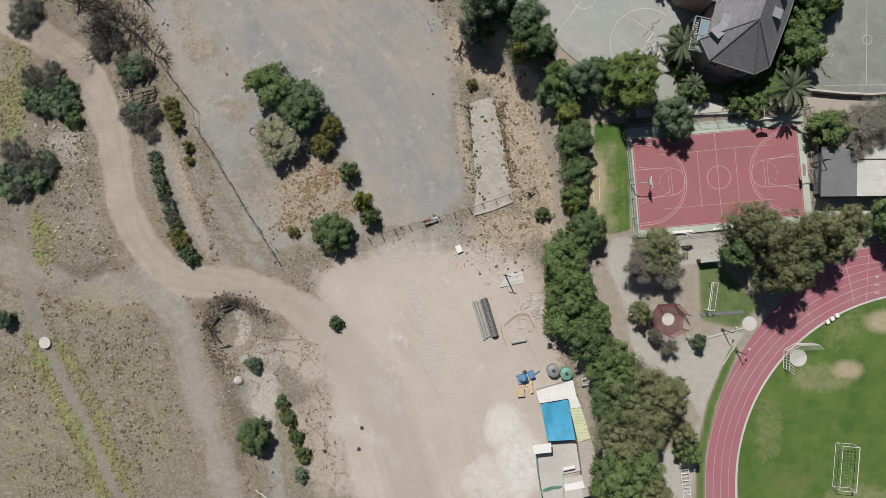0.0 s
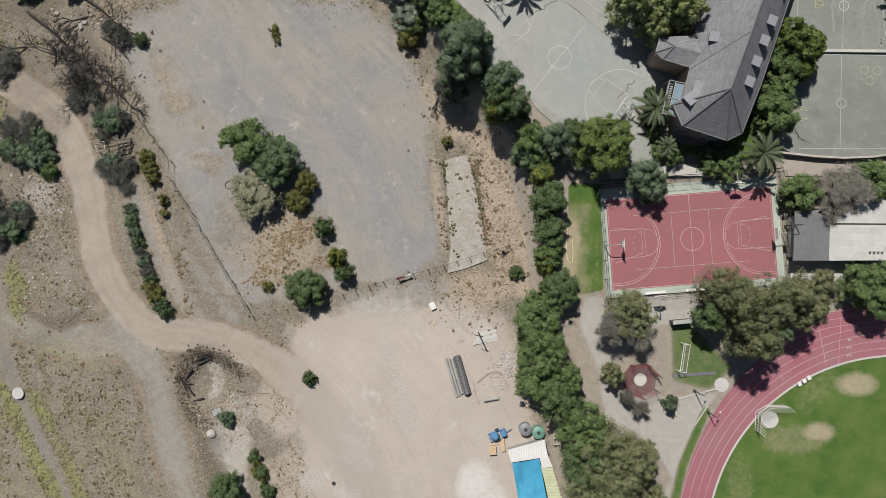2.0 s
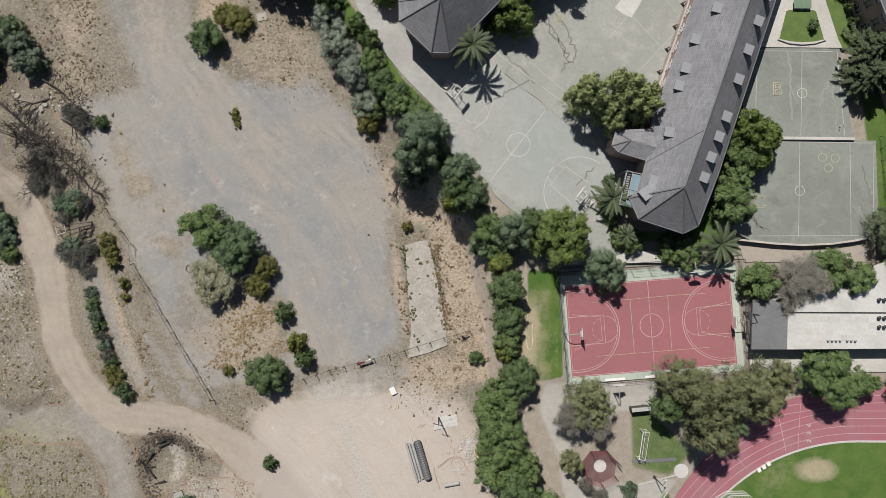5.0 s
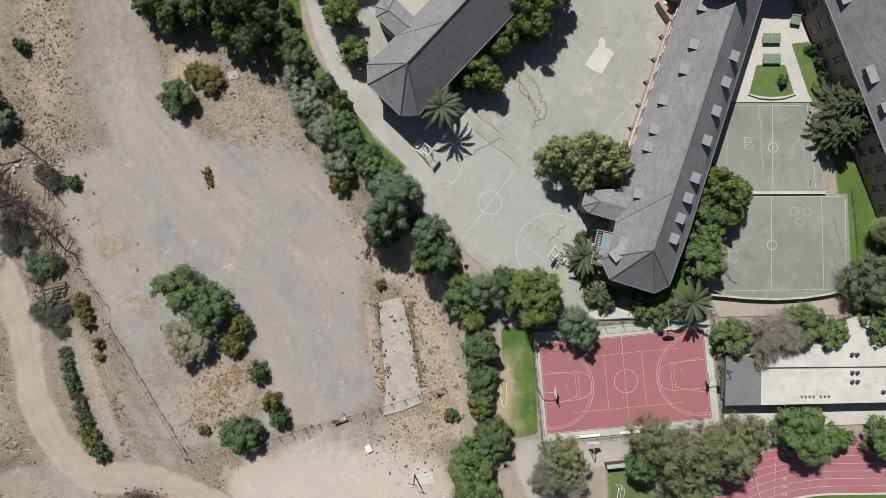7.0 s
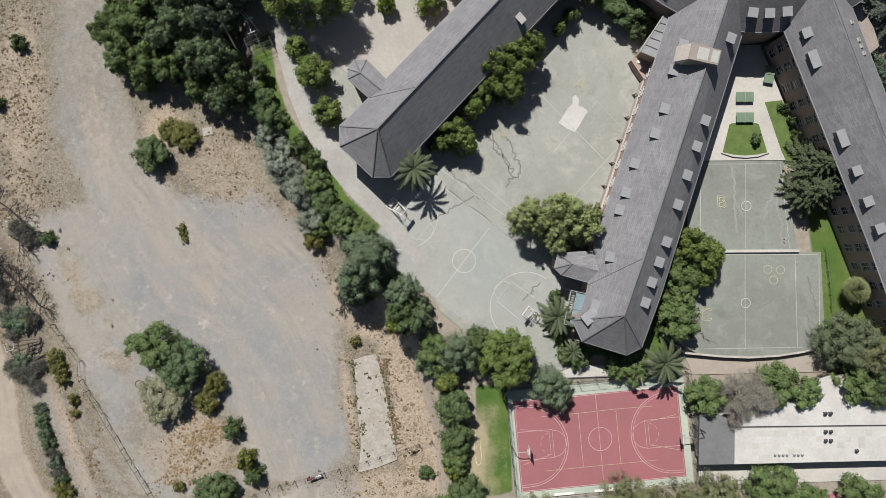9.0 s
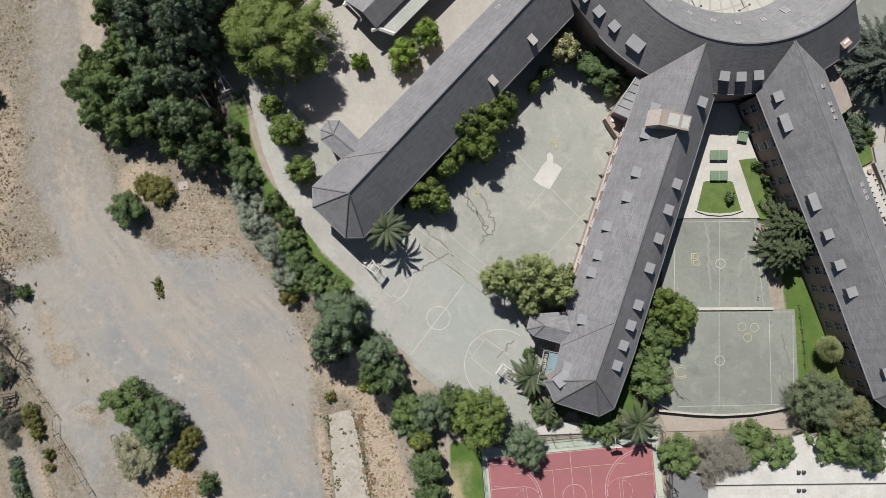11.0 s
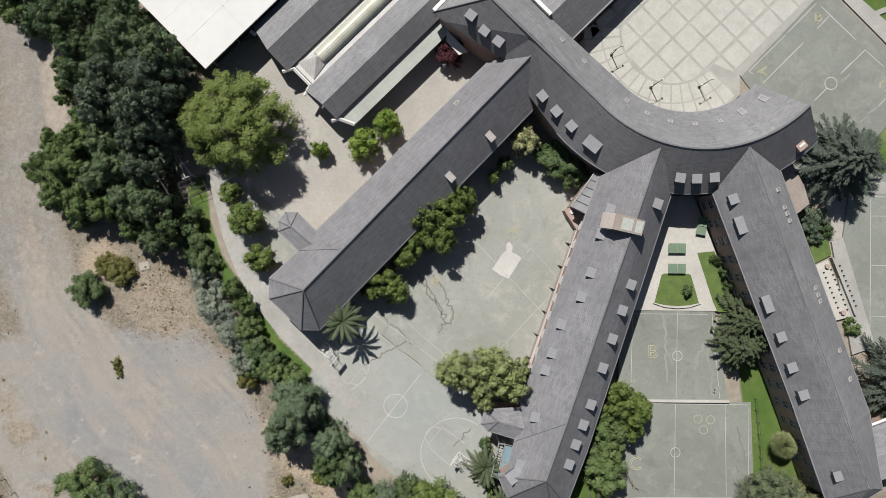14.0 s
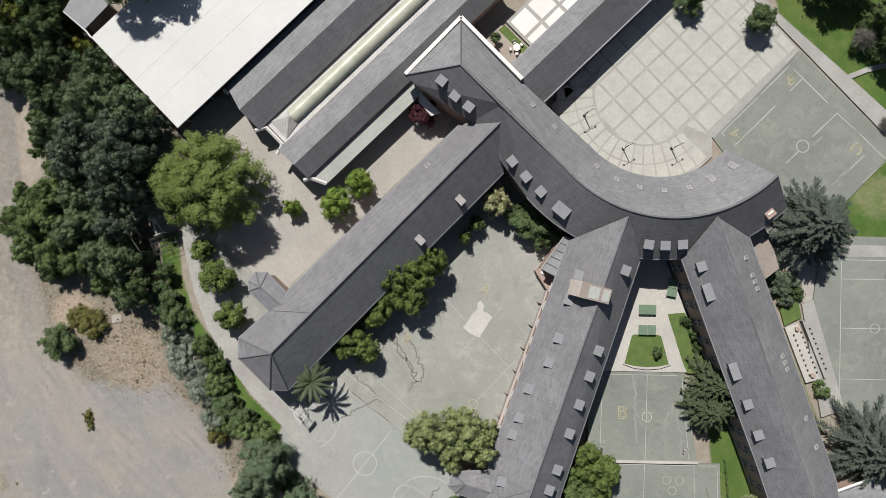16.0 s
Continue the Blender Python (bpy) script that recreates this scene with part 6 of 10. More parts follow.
part("porch_sheet", prism([(29.7, 98.1), (29.7, 96.4), (31.6, 94.3), (33.0, 94.8)], 5.9, 6.1), M["whitetile"], W4, "stained white porch sheet")
bm = bmesh.new()
box(bm, -0.75, -0.7, 0, 0.75, 0.7, 3.0, bevel=0.05)
chim = part("chimney", bm, M["brick"], W4, "pink-brown rendered chimney box", pose(81.15, 80.18, 9.6, 0, 0, 40))
bm = bmesh.new()
box(bm, -0.5, -0.15, 3.01, 0.5, 0.15, 3.2, bevel=0.03)
part("chimney_cap", bm, M["white"], chim, "white cap")
# north-east limb beside the plaza
W5 = thing("school_plaza_wing", "long school wing with grey shingle roof along the plaza, shaded slope coloured darker", "school building")
NE = Plan(47.2, 97.9, 45)
e, rz = 7.0, 10.3
# sunward slope in the paler copy, far slope painted with its shade
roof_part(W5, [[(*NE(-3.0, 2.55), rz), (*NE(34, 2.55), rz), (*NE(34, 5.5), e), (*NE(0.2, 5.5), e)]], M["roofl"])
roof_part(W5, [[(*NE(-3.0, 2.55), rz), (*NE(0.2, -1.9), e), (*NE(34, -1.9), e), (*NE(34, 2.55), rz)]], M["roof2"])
gutter(W5, [v3(NE(0.2, -1.95), e), v3(NE(34, -1.95), e)], 0.2)
gutter(W5, [v3(NE(0.2, 5.55), e), v3(NE(34, 5.55), e)], 0.2)
walls(W5, NE.all([(0, -1.2), (33, -1.2), (33, 4.9), (0, 4.9)]), 0.6, e - 0.1)
windows(W5, NE(33, -1.2), NE(0, -1.2), (2.8,), 3.0)
# low limb that joins the south end of the east wing
W6 = thing("school_south_annex", "grey-roofed annex with a white gutter beside the east wing", "school building")
roof_part(W6, [[(93.2, 38.0, 8.0), (101.5, 41.2, 8.0), (112, 45.2, 8.0), (115, 38, 9.5), (95, 31, 9.5)]], M["roofl"])
part("white_gutter", tube(bmesh.new(), [(93.0, 38.3, 8.0), (101.4, 41.5, 8.0), (112, 45.5, 8.0)], 0.25, 4), M["white"], W6)
walls(W6, [(93.8, 37.6), (111.6, 44.4), (114, 38), (95.6, 31.4)], 0.8, 7.8)

# halls to the north-west: two gabled halls with a barrel light between, and a canopy
H = thing("assembly_hall", "pair of gabled halls with grey shingle roofs, shaded slopes coloured darker, and a barrel skylight", "hall")
NE_END = 112.0


def sz(c, s, z):
    return (*sw(c, s), z)


# each gable: north-west slope coloured as lit, south-east slope as shaded
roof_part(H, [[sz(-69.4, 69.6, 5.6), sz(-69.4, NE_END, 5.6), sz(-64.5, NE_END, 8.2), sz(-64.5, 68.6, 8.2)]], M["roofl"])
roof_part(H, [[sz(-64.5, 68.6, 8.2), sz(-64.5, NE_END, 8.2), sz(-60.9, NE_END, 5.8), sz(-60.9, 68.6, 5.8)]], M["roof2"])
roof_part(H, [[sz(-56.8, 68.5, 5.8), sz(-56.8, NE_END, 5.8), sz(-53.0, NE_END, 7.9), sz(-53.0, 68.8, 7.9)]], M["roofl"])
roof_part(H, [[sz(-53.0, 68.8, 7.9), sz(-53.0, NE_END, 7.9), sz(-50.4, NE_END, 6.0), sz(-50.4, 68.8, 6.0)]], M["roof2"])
roof_part(H, [[sz(-60.9, 70.0, 5.3), sz(-60.9, NE_END, 5.3), sz(-56.8, NE_END, 5.3), sz(-56.8, 70.0, 5.3)]], M["zinc"], "valley_roof", 0.2)
bm = bmesh.new()
prof = [(-60.2 + 2.4 * (0.5 - 0.5 * math.cos(math.pi * i / 10)), 5.35 + 1.2 * math.sin(math.pi * i / 10)) for i in range(11)]
n_seg = 24
rows_ = []
for j in range(n_seg + 1):
    s_ = 73.5 + (NE_END - 73.5) * j / n_seg
    rows_.append([bm.verts.new(sz(c_, s_, z_ + (0.05 if j % 2 else 0))) for c_, z_ in prof])
for j in range(n_seg):
    for i in range(10):
        bm.faces.new((rows_[j][i], rows_[j][i + 1], rows_[j + 1][i + 1], rows_[j + 1][i]))
bm.faces.new(rows_[0])
part("barrel_light", bm, M["barrel"], H, "yellowed translucent barrel skylight")
part("skylight_hip", mesh_of("skylight_hip", [(7.0, 93.0, 5.4), (9.5, 90.4, 5.4), (11.5, 93.2, 5.5), (10.2, 94.8, 5.5), (10.0, 93.6, 6.7)], [(0, 1, 4), (1, 2, 4), (2, 3, 4), (3, 0, 4)], M["zinc"]), None, H, "pale sheet hip at the end of the skylight")
roof_part(H, [[sz(-50.4, 69.4, 5.2), sz(-50.4, 98, 5.2), sz(-48.0, 98, 5.0), sz(-48.0, 70.4, 5.0)]], M["canopy"], "side_canopy", 0.25)
for c_ in (-60.9, -56.1):
    walls(H, [sw(c_ - (7.6 if c_ < -60 else 0), 69.6), sw(c_ + (0 if c_ < -60 else 5.3), 69.6), sw(c_ + (0 if c_ < -60 else 5.3), NE_END - 1), sw(c_ - (7.6 if c_ < -60 else 0), NE_END - 1)], 0.6, 5.3)
for run in ([(-69.2, 68.9, 5.6), (-68.2, 69.0, 5.8)], [(-61.4, 68.0, 5.55), (-60.5, 69.6, 5.5), (-57.0, 69.6, 5.5), (-56.4, 67.9, 5.55)], [(-50.7, 68.1, 5.8), (-50.2, 69.2, 5.4), (-48.0, 70.3, 5.15)]):
    part("white_gutter", tube(bmesh.new(), [sz(*q) for q in run], 0.3, 4), M["white"], H, "white painted gutter end")

GYM = thing("gymnasium", "large gymnasium with a white membrane roof", "gymnasium")
roof_part(GYM, [[sz(-88, 60.0, 7.4), sz(-69.1, 60.0, 7.6), sz(-69.1, 108, 7.6), sz(-88, 108, 7.4)]], M["gym"], thick=0.35)
for i in range(1, 4):
    bm = bmesh.new()
    rod(bm, sz(-87.9 + i * 4.6, 60.3, 7.39 + 0.05 * i), sz(-87.9 + i * 4.6, 107.8, 7.39 + 0.05 * i), 0.035, n=6)
    part("roof_seam", bm, M["gym"], GYM)
for i in range(1, 6):
    bm = bmesh.new()
    rod(bm, sz(-87.8, 60.1 + i * 8.4, 7.38), sz(-69.8, 60.1 + i * 8.4, 7.58), 0.035, n=6)
    part("roof_seam", bm, M["gym"], GYM)
walls(GYM, [sw(-87, 61.2), sw(-70.8, 61.2), sw(-70.8, 107), sw(-87, 107)], 0.2, 7.0, "dark")
for i in range(9):
    bm = bmesh.new()
    rod(bm, sz(-70.2, 61.5 + 5 * i, 1.2), sz(-70.2, 61.5 + 5 * i, 7.2), 0.12)
    part("column", bm, M["steel"], GYM)
AN = thing("gym_annex", "small flat grey roof annex beside the gymnasium", "annex")
part("roof", prism([(-24.6, 108.9), (-21.3, 106.2), (-17.6, 110.3), (-21.5, 114.5)], 6.0, 6.3), M["slate"], AN)
part("gutter", tube(bmesh.new(), [(-24.7, 108.9, 6.1), (-21.2, 106.0, 6.1), (-20.4, 105.0, 6.1)], 0.14, 5), M["white"], AN)
walls(AN, [(-24.0, 108.9), (-21.3, 106.8), (-18.2, 110.3), (-21.5, 113.8)], -4.5, 6.0)

# flat-roofed pavilion by the red court
PV = thing("pavilion", "flat-roofed pavilion with white and grey sheet roofing", "pavilion")
part("roof", prism([(58.3, 8.1), (63.8, 8.15), (63.9, 14.6), (61.5, 15.9), (58.5, 15.8)], 3.7, 4.0), M["slate2"], PV, "grey sheet roof")
part("roof", prism([(63.82, 8.15), (110, 8.9), (110, 13.9), (63.9, 13.7)], 3.72, 4.02), M["whitetile"], PV, "patched white sheet roof")
part("roof", prism([(64.6, 13.95), (110, 14.15), (110, 22.6), (79, 21.8), (72, 19.5), (64.8, 17.5)], 3.62, 3.92), M["whitetile"], PV, "white sheet roof")
part("gutter", prism([(63.9, 13.7), (110, 13.9), (110, 14.15), (63.9, 13.95)], 3.5, 3.74), M["dark"], PV)
rngp = random.Random(5)
cells = [(i, j) for i in range(36) for j in range(5)]
rngp.shuffle(cells)
for i, j in cells[:64]:
    x, y = 64.4 + i * 1.1, 8.6 + j * 0.95
    bm = bmesh.new()
    box(bm, x, y, 4.025, x + 1.04, y + 0.9, 4.033)
    part("roof_sheet", bm, M["patch"] if rngp.random() < 0.6 else M["concrete"], PV)
walls(PV, [(58.9, 8.7), (109, 9.4), (109, 21.6), (79, 21.0), (58.9, 15.0)], -0.2, 3.6, "slab")
for i in range(7):
    x = 70.0 + 0.62 * i + (0.5 if i > 3 else 0)
    bm = bmesh.new()
    rod(bm, (x, 9.6, 4.03), (x, 9.6, 4.5), 0.09)
    disc(bm, (x, 9.6, 4.5), 0.16, 0.1, 10, 0.3)
    part("roof_vent", bm, M["steel"], PV)
for x, y in ((77.8, 16.0), (78.6, 16.0), (77.8, 13.2), (78.6, 13.2), (77.8, 11.8), (78.6, 11.8), (82.6, 10.2)):
    bm = bmesh.new()
    rod(bm, (x, y, 3.9), (x, y, 4.6), 0.13)
    disc(bm, (x, y, 4.6), 0.3, 0.15, 10, 0.3)
    part("roof_vent", bm, M["dark"], PV)

# low brick annex at the end of the curved wing
annex = [(80.6, 77.4), (82.5, 78.5), (84.5, 74.9), (85.3, 72.3), (83.3, 70.7)]
part("annex_walls", prism(annex, 1.0, 6.3), M["brick"], W4, "low brown brick annex")
part("annex_roof", prism([(x + 0.06 * (x - 83.2), y + 0.06 * (y - 74.8)) for x, y in annex], 6.303, 6.5), M["lantern"], W4, "flat brown-grey annex roof")

# ---------------------------------------------------------------- plants
CLASSES = (0.9, 1.6, 2.6, 3.6, 4.8, 10.0)
LEAVES = {0.9: 480, 1.6: 1200, 2.6: 2700, 3.6: 4600, 4.8: 6800, 10.0: 24000}
THIN = {"grey": 0.52, "twig": 0.75, "pale": 1.0, "grn": 0.95, "grey2": 0.85}
LEAF = {"dk": 0.36, "mid": 0.38, "grn": 0.30, "grn2": 0.30, "blue": 0.32, "pine": 0.32, "olive": 0.28, "yel": 0.36, "yel2": 0.36, "bright": 0.40, "bright2": 0.40, "euc": 0.36, "pale": 0.34, "grey2": 0.30, "grey": 0.24, "twig": 0.24, "cream": 0.42, "purple": 0.36, "cool": 0.34, "dusk": 0.34, "olv": 0.32}


def leaf_mesh(name, centres, normals, size, aspect, rng, material, width=0.55):
    """Leaves: one pointed blade each, facing its normal."""
    n = len(centres)
    ref = rng.normal(size=(n, 3))
    u = np.cross(normals, ref)
    u /= np.linalg.norm(u, axis=1)[:, None] + 1e-9
    v = np.cross(normals, u)
    s = (np.asarray(size) * rng.uniform(0.6, 1.4, n))[:, None]
    droop = normals * s * rng.uniform(-0.3, 0.1, (n, 1))
    p = np.stack([centres - u * s * width, centres + u * s * width, centres + v * s * aspect + droop], 1).reshape(-1, 3)
    me = bpy.data.meshes.new(name)
    me.vertices.add(3 * n)
    me.vertices.foreach_set("co", p.astype(np.float32).ravel())
    me.loops.add(3 * n)
    me.loops.foreach_set("vertex_index", np.arange(3 * n, dtype=np.int32))
    me.polygons.add(n)
    me.polygons.foreach_set("loop_start", np.arange(0, 3 * n, 3, dtype=np.int32))
    me.update(calc_edges=True)
    me.materials.append(material)
    return me


def crown_mesh(kind, r, h, low, seed):
    """A crown in three steps: uneven boughs, leaf clusters on their outer sides, and leaves in each cluster."""
    rng = np.random.RandomState(seed)
    bare = kind in ("grey", "twig")
    big = r > 8
    fine = 1.7 if kind in ("cool", "dusk", "olv", "grn", "pine", "grn2", "grey2") else 1.3
    n_bough = 78 if big else int((10 + 4.2 * r) * fine)
    ph, am = rng.uniform(0, 6.28, 8), rng.uniform(0.2, 1, 8) / 3
    rim = 1 + 0.20 * np.sin(np.arange(8)[None] * np.linspace(0, 6.283, 64)[:, None] + ph[None]).dot(am)
    boughs = []
    for i in range(n_bough):
        a = i * 2.399 + rng.uniform(-0.5, 0.5)
        q = math.sqrt((i + 0.5) / n_bough) * rng.uniform(0.72, 1.06) * 0.82 * rim[int(a / 6.2832 * 64) % 64]
        hz = math.sqrt(max(0.05, 1 - min(q, 0.97) ** 2))
        size = r * rng.uniform(0.085, 0.145) if big else r * rng.uniform(0.13, 0.28) * (0.78 if fine > 1.5 else 0.9)
        boughs.append((q * r * math.cos(a), q * r * math.sin(a), low + (h - low) * (0.14 + 0.72 * hz * rng.uniform(0.42, 1.16)), size))
    boughs = np.array(boughs)
    total = int(LEAVES[r] * THIN.get(kind, 1.0) * 3.3)
    per = 64
    n_cl = total // per
    w = boughs[:, 3] ** 2
    pick = rng.choice(n_bough, n_cl, p=w / w.sum())
    out = rng.normal(size=(n_cl, 3))
    out[:, 2] = np.where(rng.rand(n_cl) < 0.8, np.abs(out[:, 2]), out[:, 2])
    out /= np.linalg.norm(out, axis=1)[:, None]
    cl = boughs[pick, :3] + out * (boughs[pick, 3] * rng.uniform(0.7, 1.12, n_cl))[:, None] * np.array([1, 1, 0.85])
    core = (rng.rand(n_cl) < 0.2) & (not bare)
    ang, rad = rng.uniform(0, 6.2832, n_cl), r * 0.84 * np.sqrt(rng.rand(n_cl))
    deep = np.stack([rad * np.cos(ang), rad * np.sin(ang), low + (h - low) * rng.uniform(0.02, 0.2, n_cl)], -1)
    cl = np.where(core[:, None], deep, cl)
    k = np.repeat(np.arange(n_cl), per)
    spread = (0.078 * r ** 0.5 + 0.05) * (rng.uniform(0.6, 1.5, n_cl) * np.where(core, 1.6, 1.0))[k]
    off = rng.normal(size=(len(k), 3)) * np.array([1, 1, 0.6])
    cen = cl[k] + off * spread[:, None]
    cen[:, 2] = np.maximum(cen[:, 2], 0.08)
    if bare:
        nor = rng.normal(size=(len(k), 3))
        nor /= np.linalg.norm(nor, axis=1)[:, None]
        return leaf_mesh("crown", cen, nor, 0.24, 2.4, rng, M[kind], 0.10)
    nor = out[k] * 0.55 + off * 0.42 + rng.normal(size=(len(k), 3)) * 0.25 + np.array([0, 0, 0.25])
    nor /= np.linalg.norm(nor, axis=1)[:, None]
    return leaf_mesh("crown", cen, nor, LEAF[kind] * 0.56 * (0.8 if r < 2 else 1.0), 1.15, rng, M[kind])


def trunk_mesh(r, h, low, seed, material=None):
    """A tapered trunk with forking limbs up into the crown."""
    rng = random.Random(seed)
    bm = bmesh.new()
    tr = 0.035 * h + 0.03
    p, q = Vector((0, 0, -0.4)), Vector((rng.uniform(-0.1, 0.1) * r, rng.uniform(-0.1, 0.1) * r, max(0.25, low) + 0.12 * h))
    rod(bm, p, q, tr * 1.25, tr * 0.8, 8)
    for i in range(6):
        a = i * 1.05 + rng.uniform(-0.3, 0.3)
        m = q + Vector((math.cos(a) * r * 0.35, math.sin(a) * r * 0.35, (h - low) * rng.uniform(0.2, 0.35)))
        rod(bm, q, m, tr * 0.6, tr * 0.34, 5)
        for j in range(3):
            b = a + rng.uniform(-0.7, 0.7)
            t = m + Vector((math.cos(b) * r * rng.uniform(0.2, 0.42), math.sin(b) * r * rng.uniform(0.2, 0.42), (h - low) * rng.uniform(0.1, 0.3)))
            rod(bm, m, t, tr * 0.3, tr * 0.1, 4)
    me = bpy.data.meshes.new("trunk")
    bm.to_mesh(me)
    bm.free()
    me.materials.append(material or M["bark"])
    return me


LABEL = {
    "dk": ("dense dark green %s", "leafy"), "mid": ("mid-green leafy %s", "leafy"), "grn": ("dusty olive-green feathery %s", "leafy"), "grn2": ("grey-green leafy %s", "leafy"),
    "blue": ("dark bluish-green %s", "leafy"), "pine": ("cool green spreading %s", "leafy"), "olive": ("low olive-green %s", "leafy"), "yel": ("yellow-green %s in flower", "leafy"),
    "yel2": ("young fresh yellow-green %s", "leafy"), "bright": ("bright green broad-leaved %s", "leafy"), "bright2": ("large bright green plane %s", "leafy"), "euc": ("light olive-green round %s", "leafy"),
    "pale": ("pale flowering grey-green %s", "leafy"), "grey2": ("silver-grey leafy %s", "leafy"), "grey": ("dry grey twiggy %s", "leafy"), "twig": ("half-bare grey %s", "leafy"), "cream": ("cream-flowered %s", "leafy"), "purple": ("dark purple-leaved %s", "leafy"), "cool": ("dark cool-green dense %s", "leafy"), "dusk": ("dull green feathery %s", "leafy"), "olv": ("dark olive-green %s", "leafy")}
PROTO = {}
count = 0


def plant(x, y, r, h, kind, where):
    """One tree or bush of crown radius r and height h on the ground."""
    global count
    count += 1
    rng = random.Random(count * 7 + 3)
    cl = min(CLASSES, key=lambda c: abs(math.log(c / r)))
    bush = h < 4.2
    var = count % 2
    key = (kind, cl, bush, var)
    if key not in PROTO:
        low = 0.06 * cl if bush else 0.9 * cl * 0.5
        hh = cl * 1.25 if bush else cl * 2.2
        PROTO[key] = (crown_mesh(kind, cl, hh, low, len(PROTO) * 13 + 5), trunk_mesh(cl, hh, low, len(PROTO) + 1), hh)
    cm, tm, hh = PROTO[key]
    word = "bush" if bush else "tree"
    top = thing(word, LABEL[kind][0] % word + " " + where, word, group=word + "s " + where)
    part("trunk", tm, None, top)
    part("crown", cm, None, top)
    m = pose(x, y, gz(x, y) - 0.03, 0, 0, rng.uniform(0, 360)) @ Matrix.Diagonal((r / cl * rng.uniform(0.94, 1.08), r / cl * rng.uniform(0.94, 1.08), h / hh, 1))
    top.matrix_basis = m
    return top


LOT = [(-27.6, 26.4, 4.1, 7.0, 'mid'), (-23.1, 23.2, 4.1, 7.0, 'olv'), (-26.8, 18.0, 4.6, 5.0, 'pale'), (-18.3, 19.9, 2.2, 3.5, 'olive'), (-19.6, 16.9, 2.2, 3.0, 'olive'), (-15.3, 12.5, 1.8, 3.2, 'dk'), (-13.2, 7.6, 1.8, 4.0, 'yel'), (-11.8, 5.2, 1.6, 3.5, 'dk'), (-18.1, 2.6, 3.7, 5.5, 'dk'), (-24.6, 2.9, 1.0, 1.5, 'olive'), (-45.7, 24.2, 1.5, 2.2, 'olive'), (-45.0, 22.2, 1.6, 2.2, 'olive'), (-44.2, 20.4, 1.3, 2.0, 'olive'), (-42.7, 17.2, 1.0, 1.6, 'olive'), (-42.3, 14.9, 0.8, 1.3, 'olive'), (-44.3, 2.4, 1.6, 2.2, 'olive'), (-43.5, 0.9, 1.7, 2.3, 'olive'), (-42.6, -0.5, 1.5, 2.2, 'olv'), (-41.8, -1.7, 1.2, 1.8, 'olv'), (-17.6, -12.2, 1.3, 2.0, 'dk'), (-31.0, -30.5, 3.2, 5.5, 'dk'), (-31.5, -19.3, 1.6, 2.2, 'blue'), (-23.3, -37.5, 1.2, 1.5, 'blue')]
HEDGE = [(-48.3, 15.4, 1.1, 1.6, 'cool'), (-47.9, 13.4, 1.3, 1.8, 'olv'), (-47.4, 11.4, 1.4, 1.9, 'cool'), (-46.8, 9.6, 1.3, 1.9, 'olv'), (-46.1, 8.0, 1.0, 1.6, 'grey'), (-45.7, 6.6, 1.2, 1.7, 'cool'), (-45.1, 5.2, 1.3, 1.7, 'grey'), (-44.6, 3.9, 1.3, 1.9, 'olv'), (-26.7, -25.5, 1.1, 1.6, 'dk'), (-25.5, -27.9, 1.3, 1.8, 'dk'), (-24.3, -30.9, 1.3, 1.8, 'dk'), (-23.2, -33.7, 1.3, 1.8, 'dk'), (-28.6, 57.5, 2.9, 4.5, 'dk'), (-25.8, 61.4, 2.2, 2.5, 'olive'), (-23.4, 60.5, 2.6, 2.6, 'olive'), (-24.2, 45.6, 0.8, 0.9, 'olive'), (-24.0, 44.6, 0.75, 0.9, 'olive'), (-23.7, 43.5, 0.7, 0.8, 'olive'), (-51.6, 76.6, 1.4, 2.5, 'dk'), (-55.6, 66.9, 1.3, 2.5, 'dk'), (4.6, 26.7, 1.0, 1.5, 'olive'), (16.1, 5.7, 1.4, 1.8, 'dk')]
